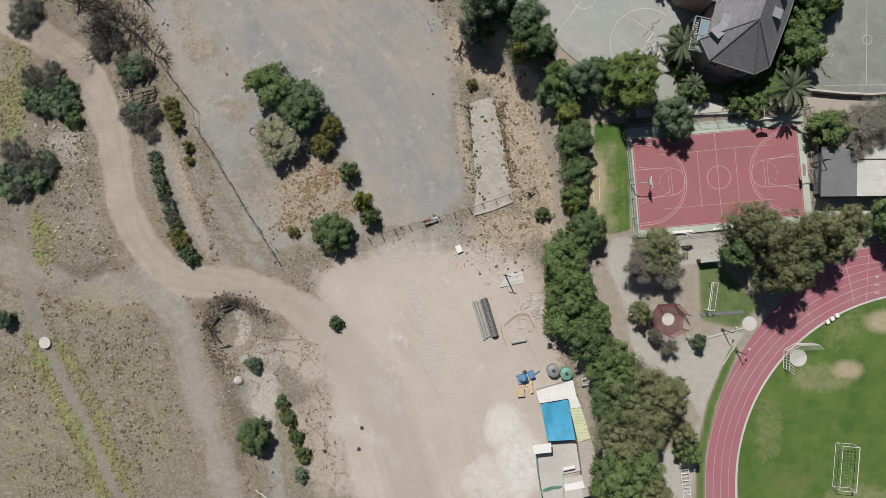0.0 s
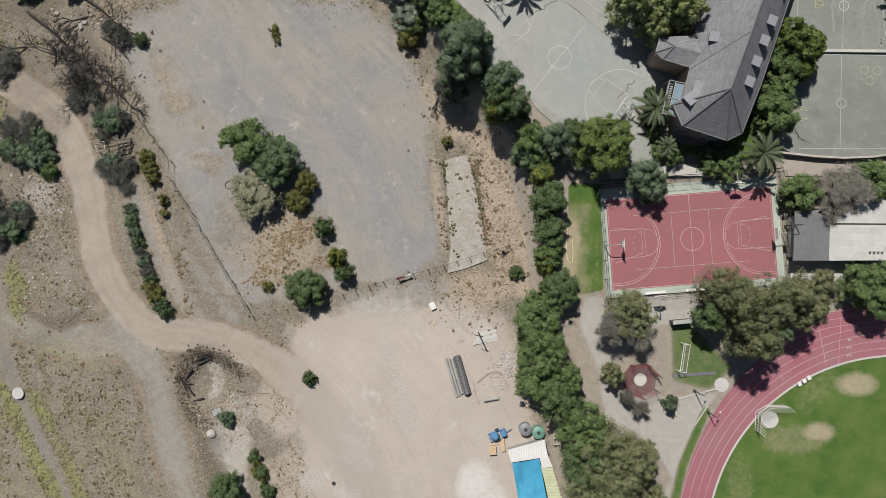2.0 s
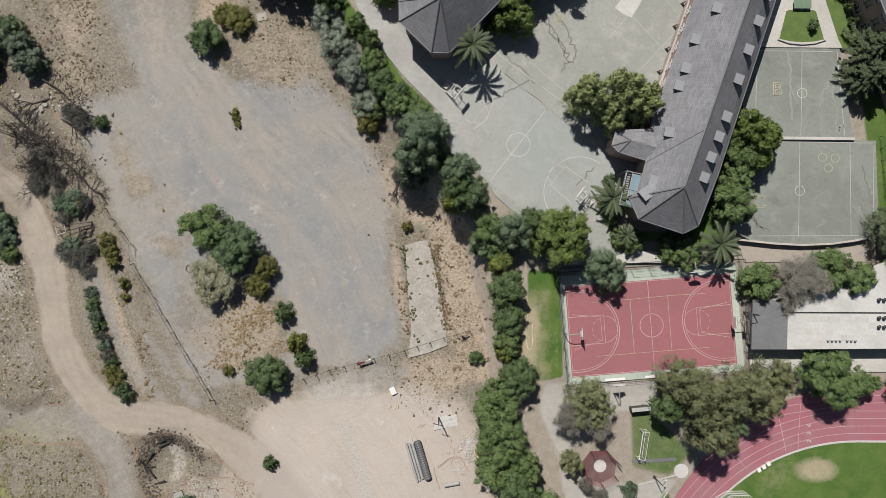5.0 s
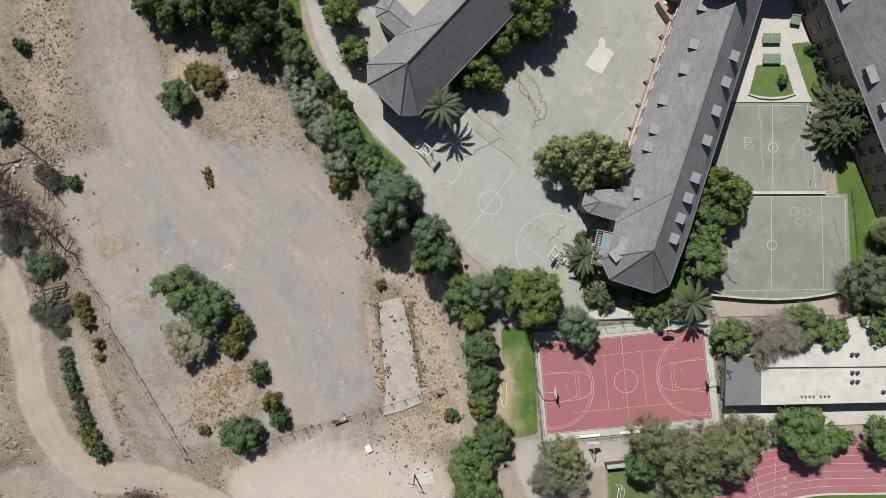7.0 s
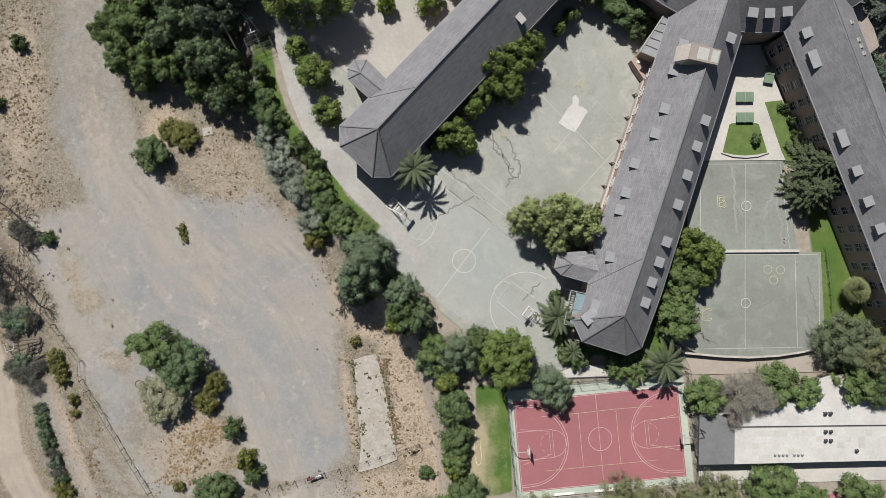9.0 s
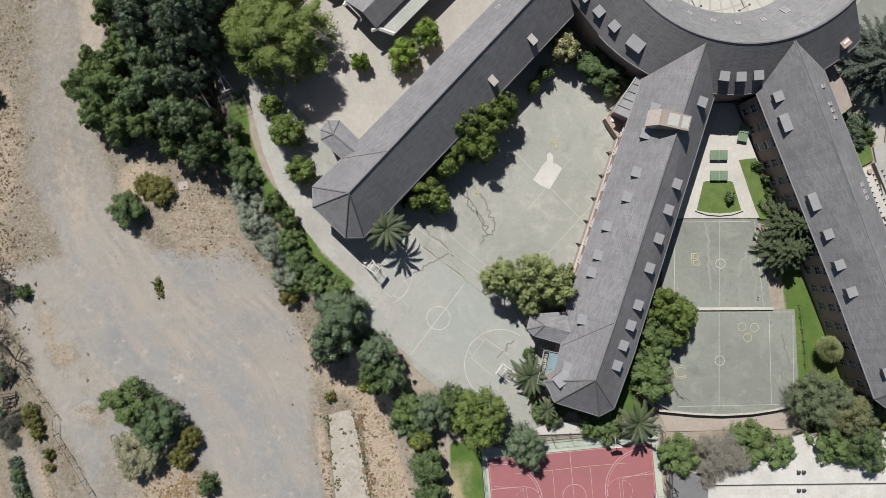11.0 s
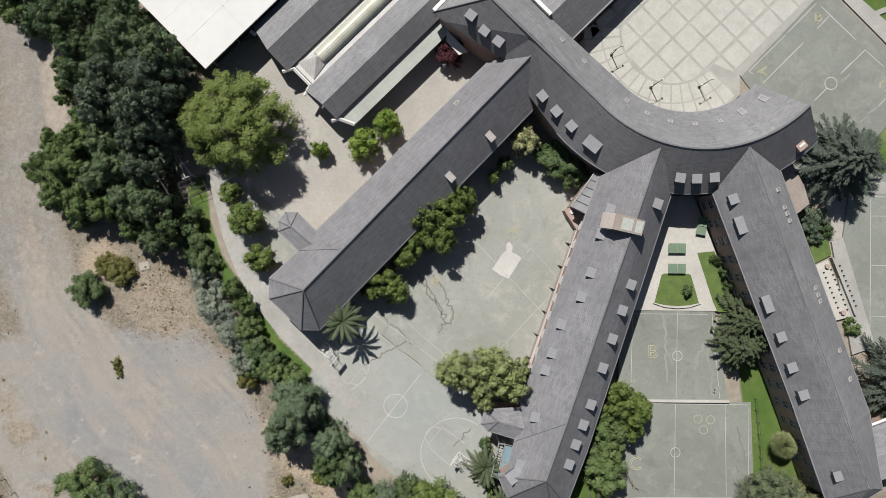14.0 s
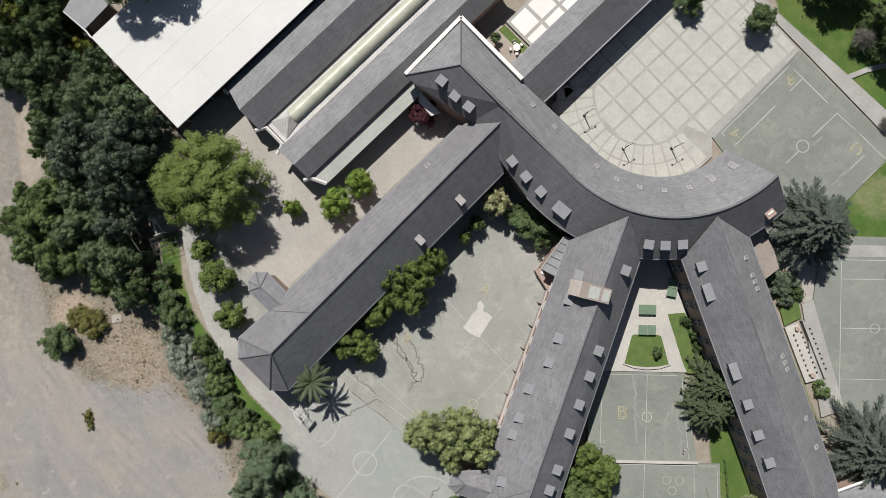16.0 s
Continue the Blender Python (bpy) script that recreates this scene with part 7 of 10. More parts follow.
SLOPE = [(-69.6, 29.4, 2.2, 2.2, 'grey'), (-69.0, 25.6, 2.4, 2.4, 'dusk'), (-64.6, 23.4, 1.8, 2.0, 'cool'), (-65.6, 30.2, 1.8, 1.8, 'grey'), (-72.6, 16.6, 2.6, 2.6, 'grey'), (-66.6, 14.0, 1.9, 2.0, 'grey'), (-73.2, 10.8, 2.6, 2.4, 'dusk'), (-70.8, 12.4, 2.2, 2.6, 'cool'), (-66.8, 28.6, 2.7, 2.6, 'grey'), (-66.4, 24.8, 2.4, 2.4, 'dusk'), (-64.8, 27.2, 1.8, 2.2, 'grey'), (-63.3, 26.6, 2.1, 2.6, 'blue'), (-62.4, 24.2, 1.7, 2.2, 'blue'), (-62.4, 21.2, 1.2, 1.6, 'mid'), (-70.6, 14.6, 3.0, 2.8, 'grey'), (-68.4, 12.0, 2.6, 2.6, 'dusk'), (-71.2, 10.2, 2.4, 2.4, 'grey'), (-69.4, 13.2, 1.6, 2.2, 'cool'), (-73.0, 13.0, 2.2, 2.6, 'cool'), (-53.1, 30.1, 1.8, 2.2, 'blue'), (-51.2, 29.6, 1.6, 2.2, 'blue'), (-50.0, 30.2, 1.2, 1.6, 'olive'), (-52.2, 22.0, 1.9, 2.2, 'grey'), (-50.2, 21.2, 1.9, 2.2, 'grey'), (-51.0, 22.3, 1.2, 1.7, 'blue'), (-48.9, 19.2, 1.4, 1.6, 'grey'), (-70.2, 40.6, 3.0, 2.4, 'grey'), (-71.8, 37.8, 2.2, 2.0, 'grey'), (-57.2, 38.0, 2.2, 2.0, 'grey'), (-57.0, 34.6, 2.2, 1.8, 'grey'), (-46.7, 43.8, 1.3, 1.9, 'dk'), (-49.8, 44.4, 2.2, 2.2, 'grey'), (-52.0, 45.3, 1.6, 1.8, 'grey'), (-59.2, 53.2, 2.0, 5.0, 'cool'), (-60.2, 56.6, 2.5, 5.0, 'cool'), (-61.6, 59.4, 2.4, 5.0, 'dusk'), (-65.6, 57.2, 2.6, 4.0, 'cool'), (-66.0, 53.8, 2.2, 4.0, 'cool'), (-74.2, -11.8, 1.7, 3.0, 'blue'), (-66.9, 53.2, 3.0, 3.6, 'dusk'), (-70.0, 54.6, 3.0, 3.6, 'cool'), (-58.4, 53.8, 2.6, 4.4, 'cool'), (-64.0, 27.8, 1.9, 2.4, 'dusk'), (-61.9, 21.9, 1.5, 1.9, 'mid'), (-67.4, 24.6, 2.4, 2.4, 'cool'), (-67.2, 15.2, 1.9, 2.2, 'cool'), (-51.5, 45.6, 1.5, 1.9, 'grey'), (-53.6, 31.4, 1.6, 2.0, 'grey'), (-51.2, 31.2, 1.8, 2.0, 'cool'), (-49.4, 30.6, 1.5, 1.8, 'grey'), (-53.0, 28.2, 1.3, 1.6, 'grey'), (-51.6, 23.4, 1.8, 2.0, 'cool'), (-49.6, 22.2, 1.6, 1.9, 'grey'), (-47.8, 22.6, 1.0, 1.5, 'grey'), (-57.6, 33.2, 1.6, 1.8, 'grey'), (-55.6, 36.2, 1.8, 2.0, 'grey'), (-54.2, 34.4, 1.4, 1.6, 'grey')]
BOUND = [(6.4, 37.4, 4.1, 12.0, 'grn2'), (8.8, 40.6, 3.3, 10.0, 'grn2'), (5.4, 34.8, 2.6, 8.0, 'blue'), (4.5, 34.4, 2.5, 8.0, 'grey'), (12.8, 35.2, 2.9, 9.0, 'grn2'), (12.8, 31.4, 3.1, 9.0, 'dk'), (15.2, 31.8, 2.4, 8.0, 'dusk'), (11.8, 30.6, 1.8, 8.5, 'yel'), (17.3, 26.6, 2.6, 6.5, 'mid'), (16.6, 24.0, 2.2, 5.0, 'dusk'), (19.0, 22.5, 2.6, 5.0, 'mid'), (19.4, 21.2, 1.9, 5.0, 'yel'), (20.3, 17.2, 3.0, 6.0, 'dk'), (20.8, 12.4, 2.7, 5.0, 'dk'), (20.8, 8.5, 2.3, 4.0, 'mid'), (20.3, 7.0, 1.6, 3.5, 'yel'), (22.7, 3.2, 3.2, 6.0, 'dk'), (18.9, -1.2, 4.0, 8.0, 'mid'), (19.6, -6.0, 4.5, 9.0, 'mid'), (19.7, -11.3, 4.0, 8.0, 'mid'), (22.7, -13.8, 3.8, 9.0, 'dk')]
SOUTH = [(23.5, -10.3, 2.3, 8.0, 'mid'), (25.6, -17.6, 4.2, 9.0, 'mid'), (26.8, -22.8, 4.3, 9.0, 'dk'), (29.6, -21.3, 5.2, 10.0, 'grn'), (33.9, -22.2, 3.9, 10.0, 'grn'), (27.8, -28.3, 5.0, 10.0, 'grn'), (31.4, -26.0, 4.3, 10.0, 'grn'), (28.6, -33.9, 5.4, 10.0, 'mid'), (31.5, -36.1, 3.1, 9.0, 'grn'), (37.1, -28.6, 2.3, 7.0, 'grn'), (38.1, -31.4, 2.1, 6.0, 'mid'), (25.2, -37.3, 2.6, 8.0, 'mid'), (30.6, -39.5, 5.2, 10.0, 'grn'), (25.6, -34.0, 2.6, 8.0, 'dk')]
COURT = [(28.2, 25.0, 4.9, 10.5, 'bright'), (21.4, 25.8, 3.3, 8.0, 'grn2'), (24.0, 27.6, 2.2, 6.0, 'dk'), (35.2, 20.6, 3.5, 7.5, 'grn2'), (36.4, 18.8, 2.7, 6.5, 'grn2'), (33.0, -0.3, 4.2, 8.0, 'grn'), (30.1, -2.5, 3.0, 7.0, 'twig'), (34.6, -3.6, 2.8, 6.0, 'twig'), (30.9, -10.0, 2.1, 5.0, 'grn'), (35.4, -15.2, 1.4, 3.6, 'twig'), (33.2, -13.6, 1.3, 3.6, 'twig'), (40.4, -14.7, 1.2, 3.5, 'blue'), (46.4, 3.6, 4.2, 12.0, 'grn'), (50.3, 0.9, 5.0, 16.0, 'grn'), (54.6, 2.4, 4.7, 14.0, 'grn'), (50.2, -3.6, 4.0, 15.0, 'grn'), (53.2, -2.4, 3.2, 13.0, 'dusk'), (58.3, 0.9, 4.1, 11.0, 'grn'), (61.5, 4.0, 3.5, 9.0, 'grn'), (45.2, -0.8, 2.9, 9.0, 'dk')]
# bushes round (88, 69): a hedge, filled in dark to stand for shade
FIELD = [(70.2, 4.0, 4.7, 9.0, 'mid'), (76.6, 2.9, 1.8, 6.0, 'mid'), (83.2, 3.0, 3.5, 8.0, 'mid'), (59.4, 18.7, 3.3, 6.5, 'mid'), (65.4, 18.9, 4.8, 7.5, 'twig'), (70.2, 20.6, 3.6, 7.0, 'mid'), (74.6, 19.4, 3.0, 6.0, 'mid'), (80.3, 27.6, 4.9, 9.0, 'pine'), (84.2, 25.4, 4.4, 9.0, 'grn'), (88.4, 26.2, 2.6, 7.0, 'pine'), (86.6, 20.4, 4.6, 9.0, 'dk'), (91.4, 24.4, 2.2, 6.0, 'yel'), (94.6, 52.8, 1.3, 2.0, 'mid'), (86.2, 70.8, 1.8, 2.6, 'cool'), (87.3, 69.0, 1.7, 2.4, 'cool'), (88.3, 67.0, 1.3, 2.2, 'cool'), (88.9, 70.4, 1.6, 2.2, 'cool'), (90.2, 68.4, 1.2, 2.0, 'dk'), (93.9, 53.9, 0.8, 1.4, 'mid'), (82.4, 20.6, 3.6, 7.0, 'mid'), (56.4, 41.8, 3.3, 9.0, 'bright'), (59.0, 40.4, 2.9, 8.5, 'bright'), (55.2, 38.0, 3.1, 8.0, 'mid'), (58.6, 37.4, 2.3, 7.0, 'bright'), (54.6, 34.4, 3.0, 7.5, 'mid'), (54.9, 30.5, 3.6, 7.5, 'mid'), (48.4, 23.0, 2.8, 4.4, 'mid'), (46.0, 22.7, 1.9, 3.4, 'mid'), (36.2, 30.5, 1.6, 4.0, 'dk'), (40.2, 24.7, 2.1, 3.0, 'dk'), (38.5, 25.1, 1.8, 2.5, 'mid')]
COURTYARD = [(31.9, 46.0, 3.3, 12.0, 'euc'), (36.8, 46.8, 3.6, 14.0, 'euc'), (35.5, 43.4, 3.1, 11.0, 'euc'), (39.2, 44.8, 3.2, 13.0, 'euc'), (41.0, 46.0, 2.2, 11.0, 'euc'), (27.4, 69.4, 2.8, 10.5, 'bright'), (30.0, 70.0, 2.7, 10.5, 'bright'), (32.4, 72.2, 2.4, 9.5, 'bright'), (29.0, 66.2, 2.8, 9.5, 'bright'), (26.2, 66.8, 2.0, 8.0, 'bright'), (24.4, 64.6, 2.2, 7.5, 'bright'), (22.9, 62.6, 1.7, 6.5, 'bright'), (20.7, 59.4, 2.5, 8.0, 'bright'), (22.4, 57.6, 2.0, 6.5, 'bright'), (18.9, 58.0, 1.7, 6.0, 'bright'), (42.0, 81.6, 2.4, 7.0, 'cream'), (47.0, 79.0, 3.0, 5.5, 'dk'), (49.5, 77.0, 2.9, 5.5, 'dk'), (44.8, 79.8, 1.7, 4.0, 'dk'), (39.2, 78.2, 1.2, 4.0, 'mid'), (37.4, 76.0, 1.1, 4.0, 'bright')]
PATH = [(-8.1, 59.8, 2.9, 6.0, 'grey2'), (-6.3, 55.6, 3.7, 7.0, 'grey2'), (-3.5, 51.2, 3.4, 6.5, 'grey2'), (-2.2, 46.9, 2.7, 5.0, 'grey2'), (-3.2, 58.2, 1.8, 4.0, 'mid'), (-1.1, 55.5, 1.9, 4.0, 'mid'), (-0.6, 52.2, 2.2, 4.4, 'mid'), (0.8, 48.8, 2.4, 4.6, 'dk'), (3.2, 45.9, 2.3, 4.6, 'mid'), (-0.6, 45.6, 2.2, 3.6, 'mid'), (-1.8, 43.5, 2.2, 3.2, 'olive'), (3.4, 46.9, 2.2, 4.6, 'dk'), (6.5, 44.7, 2.2, 4.4, 'mid'), (7.9, 40.7, 3.6, 8.0, 'grn2'), (5.5, 42.1, 2.6, 6.0, 'grn2'), (-3.5, 73.2, 1.9, 5.0, 'bright'), (-0.8, 68.9, 2.7, 6.5, 'bright'), (1.1, 63.0, 2.5, 6.0, 'bright'), (-7.6, 62.4, 2.3, 5.0, 'dk'), (-9.5, 64.8, 2.8, 6.0, 'dk')]
# cool tree at (-11.6, 81.2) is added to cast shade on frames and lawn
WOOD = [(-34.2, 76.9, 3.2, 9.0, 'mid'), (-32.6, 81.0, 2.6, 8.0, 'mid'), (-28.5, 81.5, 2.9, 10.0, 'mid'), (-29.7, 77.1, 3.8, 10.0, 'mid'), (-32.4, 72.4, 2.7, 8.0, 'mid'), (-27.6, 71.9, 3.4, 9.0, 'mid'), (-29.5, 69.6, 2.3, 6.0, 'mid'), (-24.6, 70.7, 2.7, 8.0, 'mid'), (-23.2, 81.0, 3.5, 12.0, 'dusk'), (-21.8, 76.6, 3.8, 12.0, 'dusk'), (-25.1, 75.3, 2.9, 10.0, 'dusk'), (-19.1, 71.8, 3.5, 12.0, 'dusk'), (-15.0, 70.6, 3.9, 15.5, 'dusk'), (-12.8, 66.6, 3.0, 13.0, 'dk'), (-19.6, 67.3, 2.4, 8.0, 'mid'), (-16.1, 65.7, 2.6, 9.0, 'dusk'), (-16.2, 76.6, 3.2, 15.0, 'cool'), (-17.3, 81.1, 3.0, 15.0, 'cool'), (-13.0, 84.4, 3.0, 17.0, 'cool'), (-10.8, 86.0, 2.6, 16.0, 'cool'), (-11.6, 81.2, 2.3, 13.0, 'cool'), (-13.4, 78.6, 1.9, 9.0, 'cool'), (-9.3, 69.6, 1.5, 4.5, 'dk'), (-10.4, 66.6, 1.7, 4.5, 'dusk'), (-23.7, 87.0, 4.0, 14.0, 'cool'), (-18.2, 85.8, 3.8, 14.0, 'cool'), (-21.2, 91.2, 4.2, 15.0, 'cool'), (-14.3, 89.5, 4.2, 15.0, 'cool'), (-12.5, 93.3, 4.0, 15.0, 'dusk'), (-19.1, 95.2, 4.2, 15.0, 'dusk'), (-11.2, 91.2, 2.9, 11.0, 'cool'), (-25.7, 84.7, 2.4, 9.0, 'cool'), (-27.8, 91.1, 3.0, 12.0, 'dusk'), (-31.9, 90.8, 1.7, 6.0, 'mid'), (-32.5, 88.7, 1.5, 5.0, 'mid'), (-29.3, 85.6, 1.7, 6.0, 'mid'), (-32.9, 94.0, 1.6, 5.0, 'mid')]
GYMSIDE = [(-1.6, 83.2, 9.1, 14.0, 'bright2'), (10.2, 79.9, 1.6, 4.0, 'yel2'), (17.2, 80.7, 2.7, 6.0, 'yel2'), (20.7, 83.9, 2.3, 6.5, 'yel2'), (30.4, 95.1, 2.4, 5.0, 'purple')]
NORTH = [(-32.3, 100.4, 3.7, 11.0, 'olv'), (-27.8, 103.3, 3.2, 11.0, 'olv'), (-23.4, 101.1, 2.9, 10.0, 'olv'), (-18.9, 101.4, 2.6, 9.0, 'olv'), (-34.5, 105.6, 2.9, 11.0, 'dk'), (-28.9, 107.1, 3.2, 13.0, 'dk'), (-35.0, 110.3, 2.9, 10.0, 'yel'), (-27.8, 110.5, 3.0, 12.0, 'dk'), (-25.5, 105.4, 1.9, 7.0, 'yel'), (-35.7, 99.8, 2.6, 9.0, 'olv'), (-38.9, 106.6, 3.4, 11.0, 'dk'), (-40.0, 102.4, 2.9, 9.0, 'mid'), (-31.1, 113.4, 3.8, 13.0, 'dk'), (-36.0, 114.5, 3.8, 12.0, 'dk'), (-25.6, 113.9, 3.4, 12.0, 'dk'), (-40.5, 110.9, 3.8, 12.0, 'mid'), (-17.4, 99.0, 1.9, 7.0, 'olv'), (-14.3, 96.7, 1.9, 8.0, 'dusk'), (-14.5, 112.0, 4.2, 17.0, 'mid'), (-9.0, 114.5, 4.4, 18.0, 'dk'), (-24.4, 95.8, 3.0, 11.0, 'olv'), (-29.5, 96.5, 3.0, 10.0, 'olv')]
NORTHEAST = [(71.8, 113.6, 2.4, 5.0, 'dk'), (82.8, 110.9, 2.4, 6.0, 'dk'), (103.0, 107.6, 3.4, 9.0, 'dk'), (97.0, 117.5, 4.2, 9.0, 'dk'), (102.5, 112.4, 4.6, 10.0, 'mid'), (92.5, 117.5, 4.0, 10.0, 'dk'), (99.2, 108.4, 1.9, 4.0, 'twig'), (104.0, 95.4, 1.0, 2.0, 'twig')]
for rows, where in ((LOT, "on the vacant lot"), (HEDGE, "along the dirt road"), (SLOPE, "on the stony slope"), (BOUND, "along the school boundary"), (SOUTH, "in the boundary grove"), (COURT, "beside the ball court"), (FIELD, "beside the school courts"), (COURTYARD, "in the school courtyard"), (PATH, "beside the school path"), (WOOD, "in the wood beside the school"), (GYMSIDE, "on the hall apron"), (NORTH, "in the wood behind the gymnasium"), (NORTHEAST, "beside the plaza")):
    for row in rows:
        plant(*row, where)


def hedge(pts, r, h, kinds, where, seed, step=0.75):
    """Bushes crowded along a line."""
    rng = random.Random(seed)
    for (ax, ay), (bx, by) in zip(pts[:-1], pts[1:]):
        ln_ = math.hypot(bx - ax, by - ay)
        n = max(1, round(ln_ / (r * step * 2)))
        for i in range(n):
            t = (i + 0.5) / n
            plant(ax + (bx - ax) * t + rng.uniform(-0.3, 0.3) * r, ay + (by - ay) * t + rng.uniform(-0.3, 0.3) * r, r * rng.uniform(0.7, 1.25), h * rng.uniform(0.7, 1.3), rng.choice(kinds), where)


hedge([(-48.0, 14.2), (-46.8, 8.8)], 0.7, 1.4, ["olv", "cool"], "along the dirt road", 1)
hedge([(-27.2, -24.6), (-25.6, -28.2), (-22.8, -35.2)], 0.9, 1.4, ["dk", "mid", "olive"], "on the bank of the hollow", 2)
hedge([(18.6, 24.5), (20.4, 15), (20.6, 6)], 1.2, 2.6, ["dk", "mid", "olive"], "along the school boundary", 4)
hedge([(21.5, 4), (18.4, 0), (17.6, -6), (18.2, -12)], 1.4, 3.0, ["mid", "dk"], "along the school boundary", 5)
hedge([(-1.5, 50.5), (4.5, 45.5), (9.5, 41.0)], 1.1, 2.6, ["mid", "dk", "olive", "grn2"], "beside the school path", 6)
hedge([(9, 38), (14, 34.5), (16.8, 29.5)], 1.6, 3.4, ["dk", "grn2", "mid"], "along the school boundary", 7)
hedge([(17.0, 57.0), (19.5, 59.6)], 0.9, 2.4, ["bright", "mid"], "at the foot of the west wing", 8)
hedge([(36.8, 35.0), (36.0, 31.0), (37.6, 27.2)], 1.2, 2.2, ["dk", "mid"], "beside the middle wing", 12)
hedge([(44.5, 24.6), (49.5, 24.4)], 1.6, 3.2, ["dk", "mid"], "beside the middle wing", 13)
for x_, y_ in ((72.5, 63.5), (73.6, 61.3), (74.4, 59.2)):
    plant(x_, y_, 0.8, 2.6, "dk", "at the foot of the east wing")
hedge([(53.2, 31), (54.4, 36), (56.0, 42)], 1.5, 4.4, ["dk", "dusk"], "beside the middle wing", 14)


def cedar(x, y, r, h, seed, label, needles="cedar"):
    """A broad conifer: tiers of drooping boughs, each a flat spray of short needled twigs."""
    rng = np.random.RandomState(seed)
    top = thing("conifer", label, "tree", pose(x, y, gz(x, y)))
    bm = bmesh.new()
    rod(bm, (0, 0, -0.3), (0, 0, h), 0.45, 0.05, 9)
    part("trunk", bm, M["bark"], top)
    verts, faces = [], []
    n_bough = int(60 + 11 * r)
    for k in range(n_bough):
        f = (k + 0.5) / n_bough
        z0 = h * (0.16 + 0.80 * f)
        ln_ = r * (1.0 - f) ** 0.8 * rng.uniform(0.6, 1.05) + 0.6
        a = k * 2.399 + rng.uniform(-0.35, 0.35)
        ca, sa_ = math.cos(a), math.sin(a)
        for j in range(int(14 + 11 * ln_)):
            t = (j + rng.uniform(0, 1)) / int(14 + 11 * ln_)
            sg = 1 if j % 2 else -1
            tw = 0.12 * ln_ + 0.86 * ln_ * t
            twig = (0.15 * ln_ + 0.30) * (1.1 - t) ** 0.5 * rng.uniform(0.5, 1.3)
            ang = a + sg * rng.uniform(0.25, 0.95)
            zb = z0 + 0.22 * tw - 0.035 * tw * tw
            nn = max(3, int(twig / 0.2))
            for q in range(nn):
                u0, u1 = twig * q / nn, twig * (q + 1.25) / nn
                w = 0.085 * (1 - 0.6 * q / nn) * rng.uniform(0.6, 1.3)
                dz = rng.uniform(-0.08, 0.08)
                px, py = tw * ca, tw * sa_
                nxp, nyp = -math.sin(ang) * w, math.cos(ang) * w
                i = len(verts)
                verts += [(px + u0 * math.cos(ang) + nxp, py + u0 * math.sin(ang) + nyp, max(0.2, zb - 0.10 * u0 * u0 + dz)), (px + u0 * math.cos(ang) - nxp, py + u0 * math.sin(ang) - nyp, max(0.2, zb - 0.10 * u0 * u0 - dz)),
                          (px + u1 * math.cos(ang) - nxp * 0.5, py + u1 * math.sin(ang) - nyp * 0.5, max(0.2, zb - 0.12 * u1 * u1 - 0.03)), (px + u1 * math.cos(ang) + nxp * 0.5, py + u1 * math.sin(ang) + nyp * 0.5, max(0.2, zb - 0.12 * u1 * u1 - 0.03))]
                faces.append((i, i + 1, i + 2, i + 3))
    part("crown", mesh_of("crown", verts, faces, M[needles]), None, top)


cedar(90.0, 78.8, 8.6, 14.0, 3, "broad blue-green cedar beside the curved wing")
cedar(99.8, 44.6, 8.4, 13.0, 4, "broad blue-green cedar beside the east wing")
cedar(76.2, 54.2, 4.8, 9.5, 6, "dark green layered conifer beside the east wing", "needle")
cedar(75.4, 50.2, 4.5, 9.0, 7, "dark green layered conifer beside the east wing", "needle")
cedar(78.2, 51.4, 3.8, 9.0, 8, "dark green layered conifer beside the east wing", "needle")
cedar(111, 74, 7.0, 12.0, 5, "blue-green cedar beside the east court")


def frond_mesh(length, droop, pairs, leaflet, seed):
    """One feather palm leaf: a bent rib with narrow leaflets on both sides, along +x."""
    rng = random.Random(seed)
    verts, faces = [], []

    def quad(a, b, c, e_):
        i = len(verts)
        verts.extend((a, b, c, e_))
        faces.append((i, i + 1, i + 2, i + 3))

    def rib(t):
        return Vector((length * t * (1 - 0.12 * t), 0, length * (0.55 * t - droop * t * t)))

    for i in range(10):
        a, b = rib(i / 10), rib((i + 1) / 10)
        w0, w1 = 0.02 * (1 - i / 11), 0.02 * (1 - (i + 1) / 11)
        quad(a + Vector((0, w0, 0)), a - Vector((0, w0, 0)), b - Vector((0, w1, 0)), b + Vector((0, w1, 0)))
    for i in range(pairs):
        t = 0.14 + 0.86 * i / pairs
        p = rib(t)
        ln_ = leaflet * math.sin(0.5 + 2.3 * t) * rng.uniform(0.85, 1.1)
        for sg in (-1, 1):
            q = p + Vector((ln_ * 0.55, sg * ln_ * 0.75, -0.25 * ln_))
            w = Vector((0.013, -sg * 0.008, 0))
            quad(p - w, p + w, q + w * 0.3, q - w * 0.3)
    return mesh_of("frond", verts, faces, M["palm"])


FR = [frond_mesh(1.0, 0.55, 24, 0.13, 1), frond_mesh(1.0, 0.8, 24, 0.13, 2), frond_mesh(1.0, 1.05, 24, 0.12, 3)]


